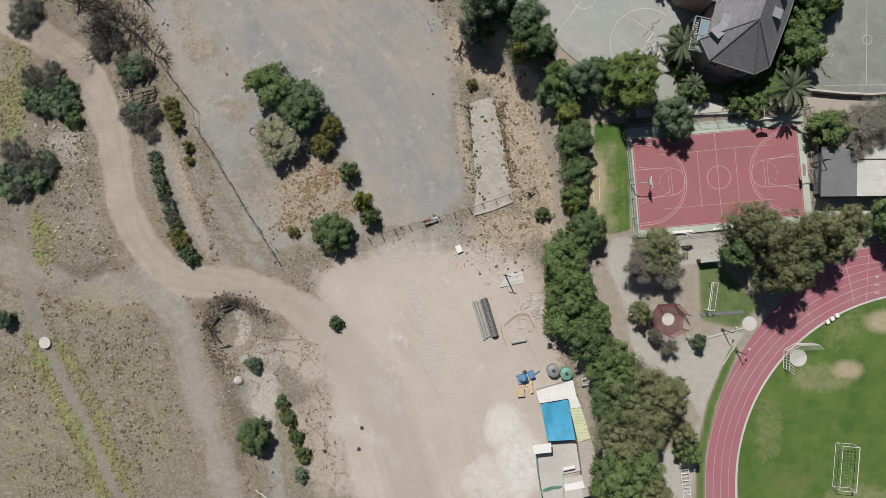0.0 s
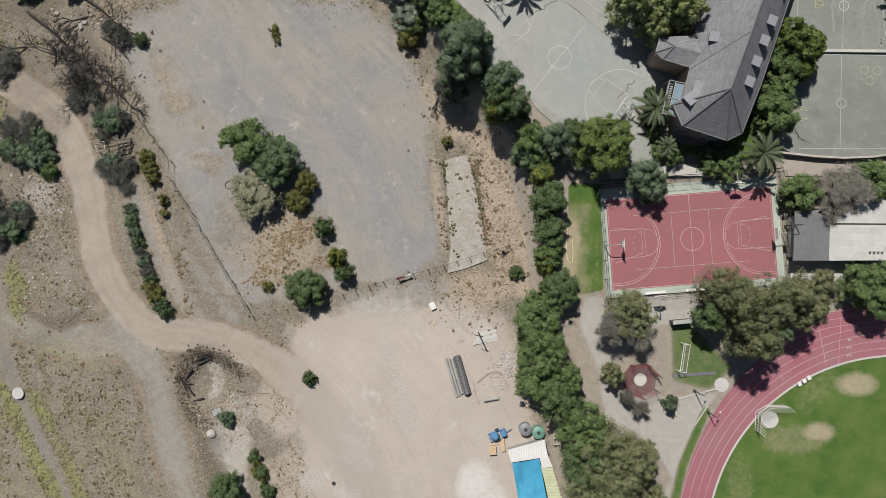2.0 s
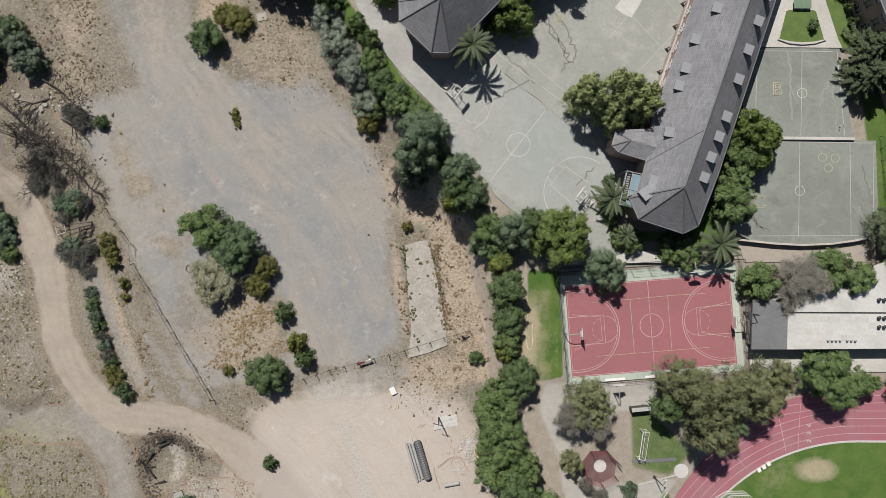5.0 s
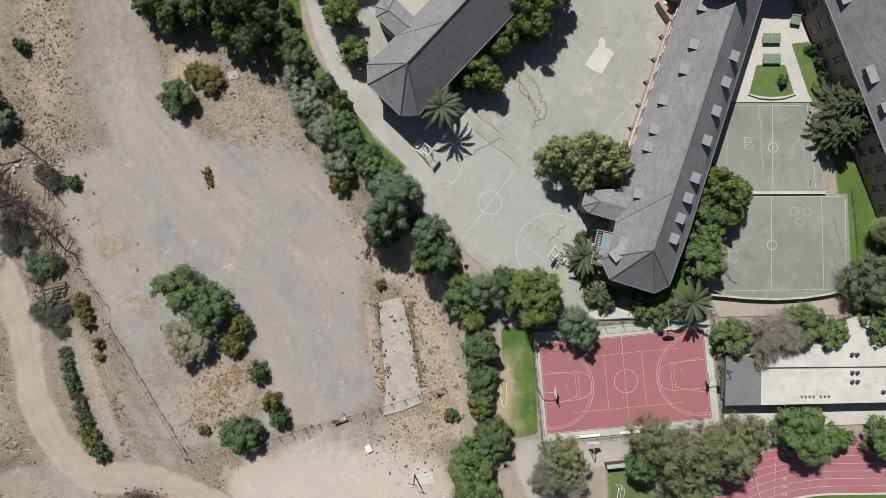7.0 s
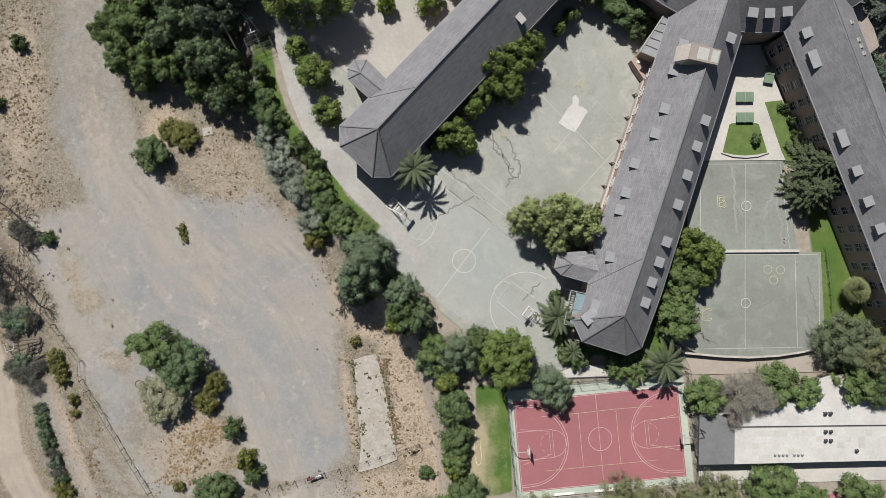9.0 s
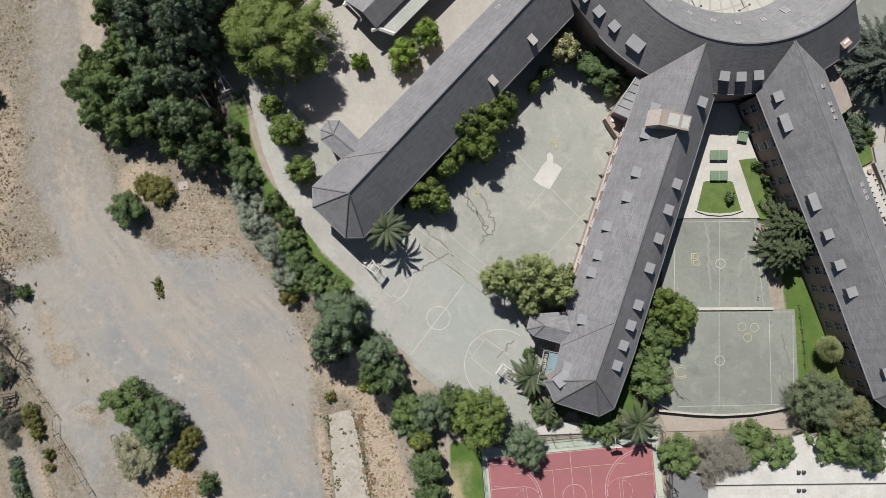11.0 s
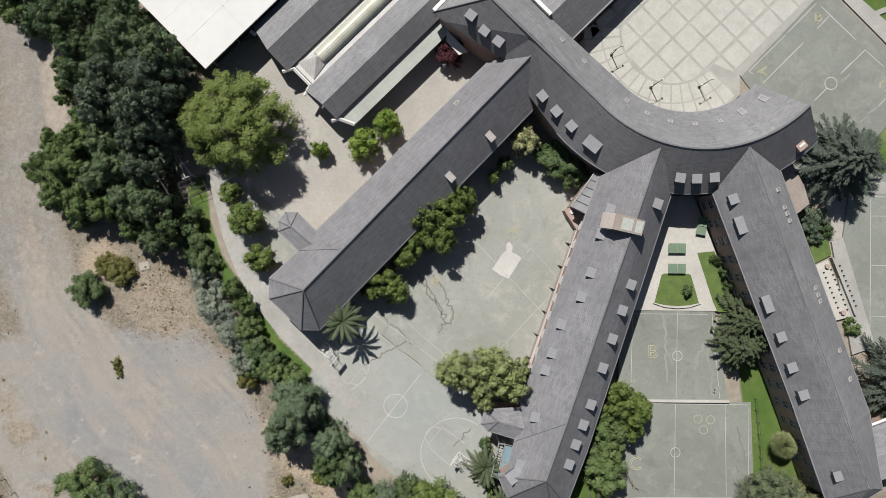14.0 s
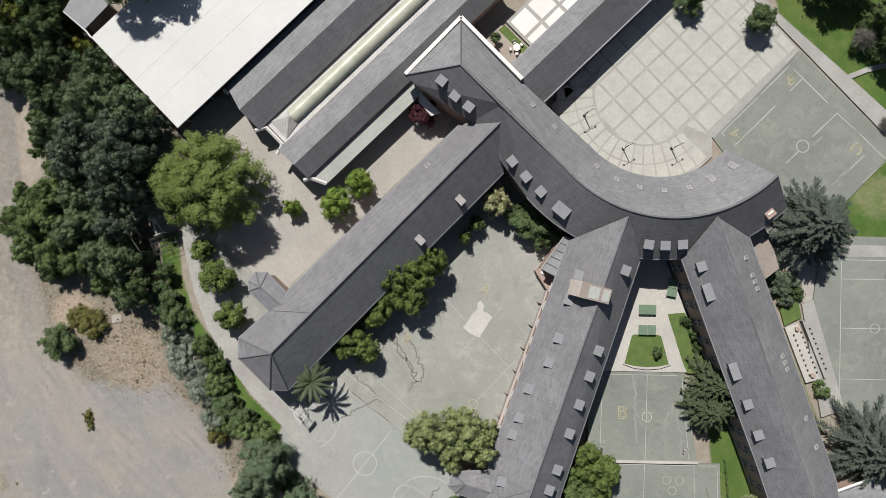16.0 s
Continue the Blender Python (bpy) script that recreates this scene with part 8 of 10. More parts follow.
def palm(x, y, r, h, fronds, label, seed):
    rng = random.Random(seed)
    top = thing("palm_tree", label, "palm", pose(x, y, gz(x, y)), "palms of the school")
    bm = bmesh.new()
    for i in range(8):
        rod(bm, (0, 0, -0.3 + (h + 0.3) * i / 8), (0, 0, -0.3 + (h + 0.3) * (i + 1) / 8 + 0.02), 0.34, 0.27, 10)
    part("trunk", bm, M["bark"], top)
    for i in range(fronds):
        k = i / fronds
        s = r * (0.75 + 0.35 * k) * rng.uniform(0.9, 1.08)
        m = Matrix.Translation((0, 0, h)) @ pose(0, 0, 0, 0, -32 + 50 * k + rng.uniform(-6, 6), i * 137.5) @ Matrix.Diagonal((s, s, s, 1))
        part("frond", FR[min(2, int(k * 3))], None, top, at=m)


palm(52.4, 24.2, 4.3, 6.0, 26, "tall feather palm at the corner of the wing", 1)
palm(36.5, 31.2, 4.0, 4.2, 24, "feather palm beside the stair bay", 2)
palm(14.6, 53.6, 4.2, 7.2, 26, "tall feather palm casting a sharp shadow on the courtyard", 3)
palm(39.0, 25.6, 2.4, 2.4, 20, "short feather palm on the lawn", 4)


def fan_palm(x, y, r, h):
    """A round head of stiff fans, each of many narrow folded blades."""
    top = thing("fan_palm", "round yellow-green fan palm on the lawn", "palm", pose(x, y, gz(x, y)))
    bm = bmesh.new()
    rod(bm, (0, 0, -0.3), (0, 0, h), 0.35, 0.3, 10)
    part("trunk", bm, M["bark"], top)
    verts, faces = [], []
    for k in range(19):
        a = math.radians(-95 + 190 * k / 18)
        ca, sa_ = math.cos(a), math.sin(a)
        ln_ = 0.62 * r * (0.8 + 0.2 * ca)
        w = 0.06
        verts += [(0, 0, 0), (0.6 * ln_ * ca + w * sa_, 0.6 * ln_ * sa_ - w * ca, 0.02), (ln_ * ca, ln_ * sa_, -0.18), (0.6 * ln_ * ca - w * sa_, 0.6 * ln_ * sa_ + w * ca, -0.05)]
        faces.append((4 * k, 4 * k + 1, 4 * k + 2, 4 * k + 3))
    fan = mesh_of("frond", verts, faces, M["fanleaf"])
    rng = random.Random(9)
    for i in range(64):
        el = 88 - 96 * (i + 0.5) / 64
        reach = r * 0.42
        m = Matrix.Translation((0, 0, h)) @ pose(0, 0, 0, 0, 0, i * 137.5) @ pose(0, 0, 0, 0, -el, 0) @ pose(reach, 0, 0, rng.uniform(-25, 25), rng.uniform(5, 25), 0)
        part("frond", fan, None, top, at=m)


fan_palm(82.3, 35.0, 2.25, 3.6)


def dead_tree(x, y, size, turn, seed, label, depth=5, lean=0.75):
    """A bare fallen or dead tree: forking dry limbs."""
    rng = random.Random(seed)
    bm = bmesh.new()

    def grow(p, dirv, ln_, rad, lvl):
        q = p + dirv * ln_
        q.z = max(q.z, 0.15)
        rod(bm, p, q, rad, rad * 0.7, 5 if lvl > 2 else 3)
        if lvl == 0:
            return
        for _ in range(3 if lvl > 1 else 4):
            nd = (dirv + Vector((rng.uniform(-0.8, 0.8), rng.uniform(-0.8, 0.8), rng.uniform(-0.35, 0.45)))).normalized()
            grow(p.lerp(q, rng.uniform(0.55, 1.0)), nd, ln_ * rng.uniform(0.55, 0.8), rad * 0.58, lvl - 1)

    base, aim = Vector((0, 0, -0.2)), Vector((lean, 0.1, 0.45)).normalized()
    grow(base + aim * size * 0.1, aim, size * 0.24, 0.18, depth)
    top = thing("dead_tree", label, "dead tree", pose(x, y, gz(x, y), 0, 0, turn), "dead trees on the slope")
    part("crown", bm, M["dead"], top, "bare forking crown")
    bm2 = bmesh.new()
    rod(bm2, base, base + aim * size * 0.12, 0.24, 0.18, 7)
    part("trunk", bm2, M["dead"], top)


def fallen_tree(pts, r0, r1, twigs, seed, label, up=0.5):
    """A long dark trunk lying along a bent line, with forking side branches."""
    rng = random.Random(seed)
    top = thing("fallen_tree", label, "dead tree", group="dead trees on the slope")
    line_ = curve(pts, 4)
    n = len(line_)
    zz = [gz(*p) + up + 0.5 * math.sin(3.1 * i / n) for i, p in enumerate(line_)]
    bm = bmesh.new()
    for i in range(n - 1):
        ra, rb = r0 + (r1 - r0) * i / (n - 1), r0 + (r1 - r0) * (i + 1) / (n - 1)
        rod(bm, (*line_[i], zz[i]), (*line_[i + 1], zz[i + 1]), ra * rng.uniform(0.9, 1.15), rb, 7)
    part("trunk", bm, M["dead"], top)

    def grow(bm, p, dirv, ln_, rad, lvl):
        q = p + dirv * ln_
        q.z = max(q.z, gz(q.x, q.y) + 0.1)
        rod(bm, p, q, rad, rad * 0.65, 4)
        if lvl:
            for _ in range(3):
                nd = (dirv + Vector((rng.uniform(-0.75, 0.75), rng.uniform(-0.75, 0.75), rng.uniform(-0.3, 0.3)))).normalized()
                grow(bm, p.lerp(q, rng.uniform(0.5, 1.0)), nd, ln_ * rng.uniform(0.55, 0.85), rad * 0.6, lvl - 1)

    for k in range(twigs):
        i = rng.randrange(n // 6, n)
        a = rng.uniform(0, 6.28)
        bm = bmesh.new()
        grow(bm, Vector((*line_[i], zz[i])), Vector((math.cos(a), math.sin(a), rng.uniform(-0.05, 0.6))).normalized(), rng.uniform(0.9, 1.9), 0.07, 3)
        part("branch", bm, M["dead"], top)


fallen_tree([(-66.73, 48.8), (-62.9, 45.99), (-59.05, 42.71), (-56.18, 40.37), (-53.29, 37.56), (-50.89, 35.68), (-48.29, 32.58)], 0.20, 0.07, 56, 1, "large dark fallen tree across the road edge")
fallen_tree([(-67.97, 43.98), (-62.74, 42.14), (-57.98, 40.59), (-55.88, 40.05)], 0.07, 0.12, 16, 2, "long dark branch reaching over the dirt road")
fallen_tree([(-57.17, 51.24), (-54.3, 49.57), (-52.19, 47.7), (-49.89, 45.26)], 0.14, 0.06, 9, 3, "dark dry branch lying on the slope")
fallen_tree([(-56.55, 40.04), (-56.98, 37.0), (-57.7, 33.95), (-58.81, 32.22)], 0.14, 0.05, 14, 4, "tangled dark branches beside the dirt road")
dead_tree(-55.4, 40.2, 9, 250, 3, "fallen bare tree with dark forking limbs", 6)
dead_tree(-54.6, 38.8, 9, 225, 4, "dark bare tree with tangled branches", 6)
dead_tree(-57.5, 39.6, 8, 262, 12, "dark bare tree on the road edge", 6)
dead_tree(-62, 39.5, 7, 60, 5, "small bare tree beside the dirt road", 4)
dead_tree(-66, 27.5, 8, 200, 6, "grey bare tree on the stony slope", 4)
dead_tree(-72, 14, 8, 30, 7, "grey bare tree on the stony slope", 4)
dead_tree(-46.5, 44.5, 8, 160, 8, "dry bare tree at the lot edge", 4)
dead_tree(-54, 44.5, 10, -30, 9, "fallen bare tree on the stony slope", 4, 1.2)
dead_tree(-56, 48, 9, 200, 10, "fallen bare tree on the stony slope", 4, 1.2)
dead_tree(3.2, 34.0, 6, 240, 11, "small grey bare tree beside the boundary", 4)
dead_tree(-66.5, 43, 8, 190, 24, "dark bare tree on the stony slope", 4)
dead_tree(-67.5, 21, 8, 90, 25, "grey bare tree on the stony slope", 4)
dead_tree(-71, 9, 8, 140, 26, "grey bare tree on the stony slope", 4)
dead_tree(-37.5, -10, 5, 20, 27, "dry branches on the rim of the hollow", 4, 1.5)
dead_tree(-38.8, -15, 5, 100, 28, "dry branches on the rim of the hollow", 4, 1.5)
dead_tree(-33, -9.4, 5, -20, 29, "dry branches on the rim of the hollow", 4, 1.5)
dead_tree(15.0, 9.0, 3, 200, 31, "small dry branch beside the wire fence", 4)
dead_tree(-49.5, 27.5, 6, 70, 13, "dry branches beside the dirt road", 4)

# grass tufts, weeds and stones: too many to count
rngs = np.random.RandomState(21)


def scatter(n, keep):
    x, y = rngs.uniform(-80, 25, n), rngs.uniform(-47, 112, n)
    ok = rngs.rand(n) < keep(x, y)
    return x[ok], y[ok]


def lot_only(x, y):
    return (x < np.interp(y, EDGE_Y, EDGE_X) + 1.0) * 1.0


def rough_ground(x, y):
    rd = np.minimum.reduce([near_line(x, y, ROAD), near_line(x, y, FORK), near_line(x, y, LINK)])
    bare_ = np.maximum(inside(x, y, PAD, 3), inside(x, y, GRAVEL, 3))
    patchy = np.clip(0.32 + 1.5 * fbm(x, y, 0.30, 8) + 0.9 * fbm(x, y, 1.6, 9, 2), 0.02, 1)
    return lot_only(x, y) * (rd > 3.0) * (1 - bare_) * patchy * (near_line(x, y, OLD) > 1.6) * np.where(np.minimum(near_line(x, y, [(-48.5, 20), (-46, 13), (-41.5, 3), (-36, -3)]) - 0.7, near_line(x, y, [(-43.5, 17), (-38, 7), (-30, -3)])) < 1.6, 0.2, 1.0)


def tufts(name, x, y, size, material, label, blades=7, lift=0.0):
    n = len(x)
    z = ground_z(x, y) + lift
    k = np.repeat(np.arange(n), blades)
    a = rngs.uniform(0, 6.28, n * blades)
    s = size * rngs.uniform(0.5, 1.4, n)[k] * rngs.uniform(0.6, 1.2, n * blades)
    c = np.stack([x[k] + 0.35 * s * np.cos(a), y[k] + 0.35 * s * np.sin(a), z[k] + 0.35 * s], -1)
    nor = np.stack([np.cos(a) * 0.6, np.sin(a) * 0.6, np.full(len(a), 1.5)], -1) + rngs.normal(size=(len(a), 3)) * 0.2
    nor /= np.linalg.norm(nor, axis=1)[:, None]
    me = leaf_mesh(name, c, nor, s * 0.7, 1.2, np.random.RandomState(5), material)
    tagged(new(name, me), label, "grass", kind="stuff")


x, y = scatter(150000, rough_ground)
tufts("dry_grass", x, y, 0.125, M["weed"], "dry straw-coloured grass tufts on the stony ground", 5)
x, y = scatter(90000, lambda x, y: rough_ground(x, y) * np.clip(0.5 + fbm(x, y, 0.9, 41, 2), 0, 1))
tufts("straw", x, y, 0.20, M["straw"], "pale straw tufts on the stony ground", 5)
x, y = scatter(60000, lambda x, y: rough_ground(x, y) * np.clip(0.3 + 1.0 * fbm(x, y, 0.5, 51), 0, 1) * np.maximum(0.8 * blob(x, y, -60, -28, 15, 22), 0.22 * (x < -44)) + 3.0 * (np.minimum(near_line(x, y, [(-70.6, -15.5), (-66.9, -22.7), (-63.1, -29.2), (-59.7, -37), (-55, -46)]), near_line(x, y, [(-65.4, -15.8), (-61.8, -21.6), (-57.6, -30), (-53, -41)])) < 1.4) * 0.6 + 1.5 * blob(x, y, -68.1, 1.6, 1.7, 5, 12) + 1.2 * blob(x, y, -73.2, 26, 2.2, 9, -8))
tufts("grass_clumps", x, y, 0.30, M["clump"], "soft yellow-green grass clumps on the stony slope", 11)
rim_t = rngs.rand(520)
x = np.interp(rim_t, [0, 0.2, 0.4, 0.6, 0.8, 1], [-29, -33, -37, -39.5, -38.5, -35]) + rngs.normal(0, 0.75, 520)
y = np.interp(rim_t, [0, 0.2, 0.4, 0.6, 0.8, 1], [-12, -9.2, -8.6, -12, -17.5, -21]) + rngs.normal(0, 0.75, 520)
tufts("rim_brush", x, y, 0.22, M["litterleaf"], "dark dry brush round the rim of the hollow", 8)
x, y = scatter(30000, lambda x, y: rough_ground(x, y) * (0.25 + 0.75 * np.maximum(blob(x, y, -60, -28, 14, 20), blob(x, y, -72, 22, 8, 12))))
tufts("green_weeds", x, y, 0.22, M["weedg"], "low green weeds on the stony slope", 5)
x, y = scatter(60000, lambda x, y: np.maximum.reduce([blob(x, y, 1.5, 29, 1.6, 5, 10) * 0.4, blob(x, y, -1, 38, 2.5, 5) * 0.5, blob(x, y, -20, 55, 12, 5, -30), blob(x, y, 3.6, 17, 0.9, 8, 8), inside(x, y, BURNT, 2), blob(x, y, 7.5, 17, 1.5, 6, 8) * 0.3, blob(x, y, -52, 66, 4, 16), blob(x, y, 8, 1, 5, 4), blob(x, y, -22, 9, 6, 6) * 2.5, blob(x, y, -28, 7, 5, 5)]) * 0.3)
tufts("burnt_tufts", x, y, 0.17, M["weed"], "brown dried weeds on the lot", 6)
x, y = scatter(40000, lambda x, y: np.maximum.reduce([inside(x, y, BURNT, 2), blob(x, y, 9, 1, 6, 5) * 2.0, blob(x, y, -22, 9, 6, 6) * 2.2, blob(x, y, -52, 60, 4, 20), blob(x, y, -17, 56, 10, 5, -35), 0.5 * rough_ground(x, y)]) * np.clip(0.1 + 0.9 * fbm(x, y, 0.9, 61, 3), 0, 1) * 0.35)
x2, y2 = scatter(60000, lambda x, y: np.maximum.reduce([inside(x, y, BURNT, 2), blob(x, y, 11, 3, 5, 3), blob(x, y, 3.2, 17, 1.0, 9, 8), blob(x, y, -20.5, 9.5, 5.5, 5.5), 0.35 * blob(x, y, -35, 27, 5, 7, 30), 0.35 * blob(x, y, -41, 36, 3, 8, 30)]) * np.clip(0.05 + 0.9 * fbm(x, y, 1.1, 67, 3), 0, 1) * 0.24)
tufts("dry_scrub", x2, y2, 0.34, M["drytuft"], "tawny clumps of dead grass on the bare ground", 10)
tufts("brown_scrub", x, y, 0.26, M["scrub"], "low brown scrub on the dry ground", 8)
verge = [(-43.2, 16), (-41.8, 13), (-40.3, 11), (-39.3, 6.3), (-38.3, 1.6), (-37.9, -1.2)]
x, y = scatter(200000, lambda x, y: (near_line(x, y, verge) < 0.9) * 0.5 * np.clip(0.4 + 0.9 * fbm(x, y, 0.8, 81, 3), 0, 1))
tufts("verge_straw", x, y, 0.30, M["drytuft"], "tawny dry grass between the track and the fence", 9)
x, y = scatter(240000, lambda x, y: np.maximum(blob(x, y, -20.0, 9.5, 5.0, 5.0), 0.7 * blob(x, y, -25.4, 5, 3, 3)) * 0.6 * np.clip(0.3 + 0.9 * fbm(x, y, 0.7, 83, 3), 0, 1))
tufts("patch_straw", x, y, 0.28, M["rustgrass"], "orange-brown dry grass under the trees of the lot", 9)
x, y = scatter(9000, lambda x, y: np.maximum.reduce([blob(x, y, -0.3, 29.5, 2.2, 3.4), blob(x, y, 3.4, 24, 2.0, 2.0), blob(x, y, 1.8, 37, 1.6, 3.4), blob(x, y, -5, 40, 5, 6) * 0.10, blob(x, y, 7, 17, 2.2, 7, 8) * 0.6]) * 0.12)
tufts("dark_weeds", x, y, 0.27, M["weedg"], "small dark weeds in the gravel", 8)


def stones(name, x, y, size, material, label):
    """Rough angular stones, each a squashed eight-cornered lump."""
    n = len(x)
    z = ground_z(x, y)
    cube = np.array([(-1, -1, -1), (1, -1, -1), (1, 1, -1), (-1, 1, -1), (-0.7, -0.7, 1), (0.7, -0.7, 1), (0.7, 0.7, 1), (-0.7, 0.7, 1)], float)
    f = np.array([(4, 5, 6, 7), (0, 1, 5, 4), (1, 2, 6, 5), (2, 3, 7, 6), (3, 0, 4, 7)])
    s = size * rngs.uniform(0.4, 1.0, n) ** 1.5 * 1.2
    a = rngs.uniform(0, 6.28, n)
    v = cube[None] * rngs.uniform(0.55, 1.0, (n, 8, 3)) * s[:, None, None] * np.array([1, 0.8, 0.55])
    vx = v[..., 0] * np.cos(a)[:, None] - v[..., 1] * np.sin(a)[:, None] + x[:, None]
    vy = v[..., 0] * np.sin(a)[:, None] + v[..., 1] * np.cos(a)[:, None] + y[:, None]
    vz = v[..., 2] + z[:, None] + 0.2 * s[:, None]
    co = np.stack([vx, vy, vz], -1).reshape(-1, 3)
    fc = (f[None] + 8 * np.arange(n)[:, None, None]).reshape(-1, 4)
    me = bpy.data.meshes.new(name)
    me.vertices.add(len(co))
    me.vertices.foreach_set("co", co.astype(np.float32).ravel())
    me.loops.add(fc.size)
    me.loops.foreach_set("vertex_index", fc.astype(np.int32).ravel())
    me.polygons.add(len(fc))
    me.polygons.foreach_set("loop_start", np.arange(0, fc.size, 4, dtype=np.int32))
    me.update(calc_edges=True)
    me.materials.append(material)
    tagged(new(name, me), label, "stones", kind="stuff")


x, y = scatter(60000, lambda x, y: rough_ground(x, y) * np.clip(0.35 + fbm(x, y, 0.2, 31), 0.05, 1) * (x < -20))
stones("rubble", x, y, 0.105, M["stone"], "grey rubble stones scattered on the slope")
x, y = scatter(30000, lambda x, y: np.maximum.reduce([blob(x, y, -63, 19, 5, 6), blob(x, y, -33, -24, 5, 5), blob(x, y, -55, 46, 6, 6) * 1.5, blob(x, y, -65, 18, 4, 5) * 1.5, blob(x, y, -28, -19, 5, 4), blob(x, y, -36, -11, 4, 4) * 0.5, blob(x, y, 14.5, -9.5, 1.6, 2.4) * 3, blob(x, y, -70, -27, 5, 3), blob(x, y, -15, 57, 7, 4) * 0.5]) * 0.2)
x3, y3 = scatter(120000, lambda x, y: np.maximum.reduce([blob(x, y, -62.5, 8, 5.6, 13, 4), blob(x, y, -66.5, 19.5, 4.2, 4.5) * 1.3, blob(x, y, -56, -20, 6, 16, 15) * 0.22, blob(x, y, -72, -32, 8, 12) * 0.3, blob(x, y, -48.3, 8, 1.0, 12, 20) * 0.5, blob(x, y, -31, -20, 5, 6) * 0.6]) * (near_line(x, y, ROAD) > 2.9) * (near_line(x, y, OLD) > 1.6) * (near_line(x, y, FORK) > 2.9) * lot_only(x, y))
stones("small_rubble", x3, y3, 0.13, M["rubble"], "small broken stones covering the banks")
x3, y3 = scatter(70000, lambda x, y: np.maximum.reduce([blob(x, y, -62.5, 8, 5.6, 13, 4) * 0.7, blob(x, y, -60, -26, 14, 20) * 0.55, blob(x, y, -52, 62, 4.5, 18) * 0.8, blob(x, y, -52, 92, 5, 20) * 0.7, blob(x, y, -45.5, 8, 0.8, 12, 20) * 0.6]) * (near_line(x, y, ROAD) > 3.2) * (near_line(x, y, OLD) > 1.6) * (near_line(x, y, FORK) > 3.0) * np.clip(0.45 + 0.8 * fbm(x, y, 0.9, 91, 3), 0, 1) * 0.45)
tufts("bank_scrub", x3, y3, 0.26, M["scrub"], "low brown scrub on the stony banks", 8)
x2, y2 = scatter(30000, lambda x, y: np.maximum.reduce([blob(x, y, -62.5, 9, 5.2, 12, 4) * 1.2, blob(x, y, -66.5, 20.5, 3.5, 3) * 2.5, blob(x, y, -70, -30, 8, 8) * 0.25, blob(x, y, -54, -20, 5, 14, 15) * 0.15, blob(x, y, -59, 1, 4, 7, 20), blob(x, y, -65, 20, 4, 4), blob(x, y, -56, 45, 4, 5), blob(x, y, -47.5, 10, 1.2, 9, 20) * 0.5]) * 0.35 * rough_ground(x, y))
stones("slope_stones", x2, y2, 0.24, M["stone"], "pale angular stones on the slope beside the road")
x2, y2 = scatter(60000, lambda x, y: np.maximum.reduce([blob(x, y, -52, 38, 6, 8, 40), blob(x, y, -66, 24, 6, 8), blob(x, y, -70, 10, 6, 7), blob(x, y, -57, 52, 7, 7), blob(x, y, -62, 43, 7, 6), blob(x, y, -50, 23, 2.5, 5), blob(x, y, -48, 47, 3, 8)]) * np.clip(0.15 + 1.1 * fbm(x, y, 0.8, 71, 3), 0, 1) * (near_line(x, y, ROAD) > 3.2) * 0.5)
tufts("dead_brush", x2, y2, 0.24, M["litterleaf"], "dark dry brush under the bare trees", 7)
stones("rubble_heaps", x, y, 0.2, M["stone"], "heaps of pale broken rubble")
x = rngs.normal(0, 0.5, 420)
y = -8.9 + rngs.normal(0, 1.0, 420)
x = 14.9 + x - 0.15 * (y + 8.9)
stones("brick_heap", x, y, 0.25, M["stone"], "heap of pale broken bricks and plaster")
x, y = rngs.normal(6.5, 2.6, 160), rngs.normal(-1.6, 1.8, 160)
stones("brick_litter", x, y, 0.13, M["patch"], "scattered pale broken bricks")
x = np.concatenate([rngs.normal(6.3, 0.8, 60), rngs.uniform(4.0, 10.6, 60), np.interp(np.linspace(0, 1, 150), [0, 0.5, 1], [3.9, 5.2, 6.4]) + rngs.normal(0, 0.35, 150), np.interp(np.linspace(0, 1, 120), [0, 0.5, 1], [8.8, 10.0, 11.0]) + rngs.normal(0, 0.25, 120)])
y = np.concatenate([rngs.uniform(11, 22, 60), rngs.uniform(9, 24, 60), np.linspace(24, 8, 150), np.linspace(24, 10, 120)])
keep = fbm(x, y, 1.3, 77, 2) > -0.15
keep &= rngs.rand(len(x)) < 0.32
tufts("slab_weeds", x[keep], y[keep], 0.26, M["weedg"], "dull green weeds in the cracks of the old slab", 9, 0.2)
x = np.concatenate([rngs.normal(5.0, 0.8, 900), rngs.normal(10.2, 0.6, 700)])
y = np.concatenate([24.5 - 16 * rngs.rand(900), 24 - 14 * rngs.rand(700)])
x = x + (16 - y) * 0.11
keep = rngs.rand(len(x)) < np.clip(0.05 + 0.9 * fbm(x, y, 0.7, 87, 3), 0, 0.6)
x, y = x[keep], y[keep]
tufts("slab_straw", x, y, 0.24, M["drytuft"], "brown dried grass over the edges of the old slab", 6, 0.18)

# ---------------------------------------------------------------- things: sports gear


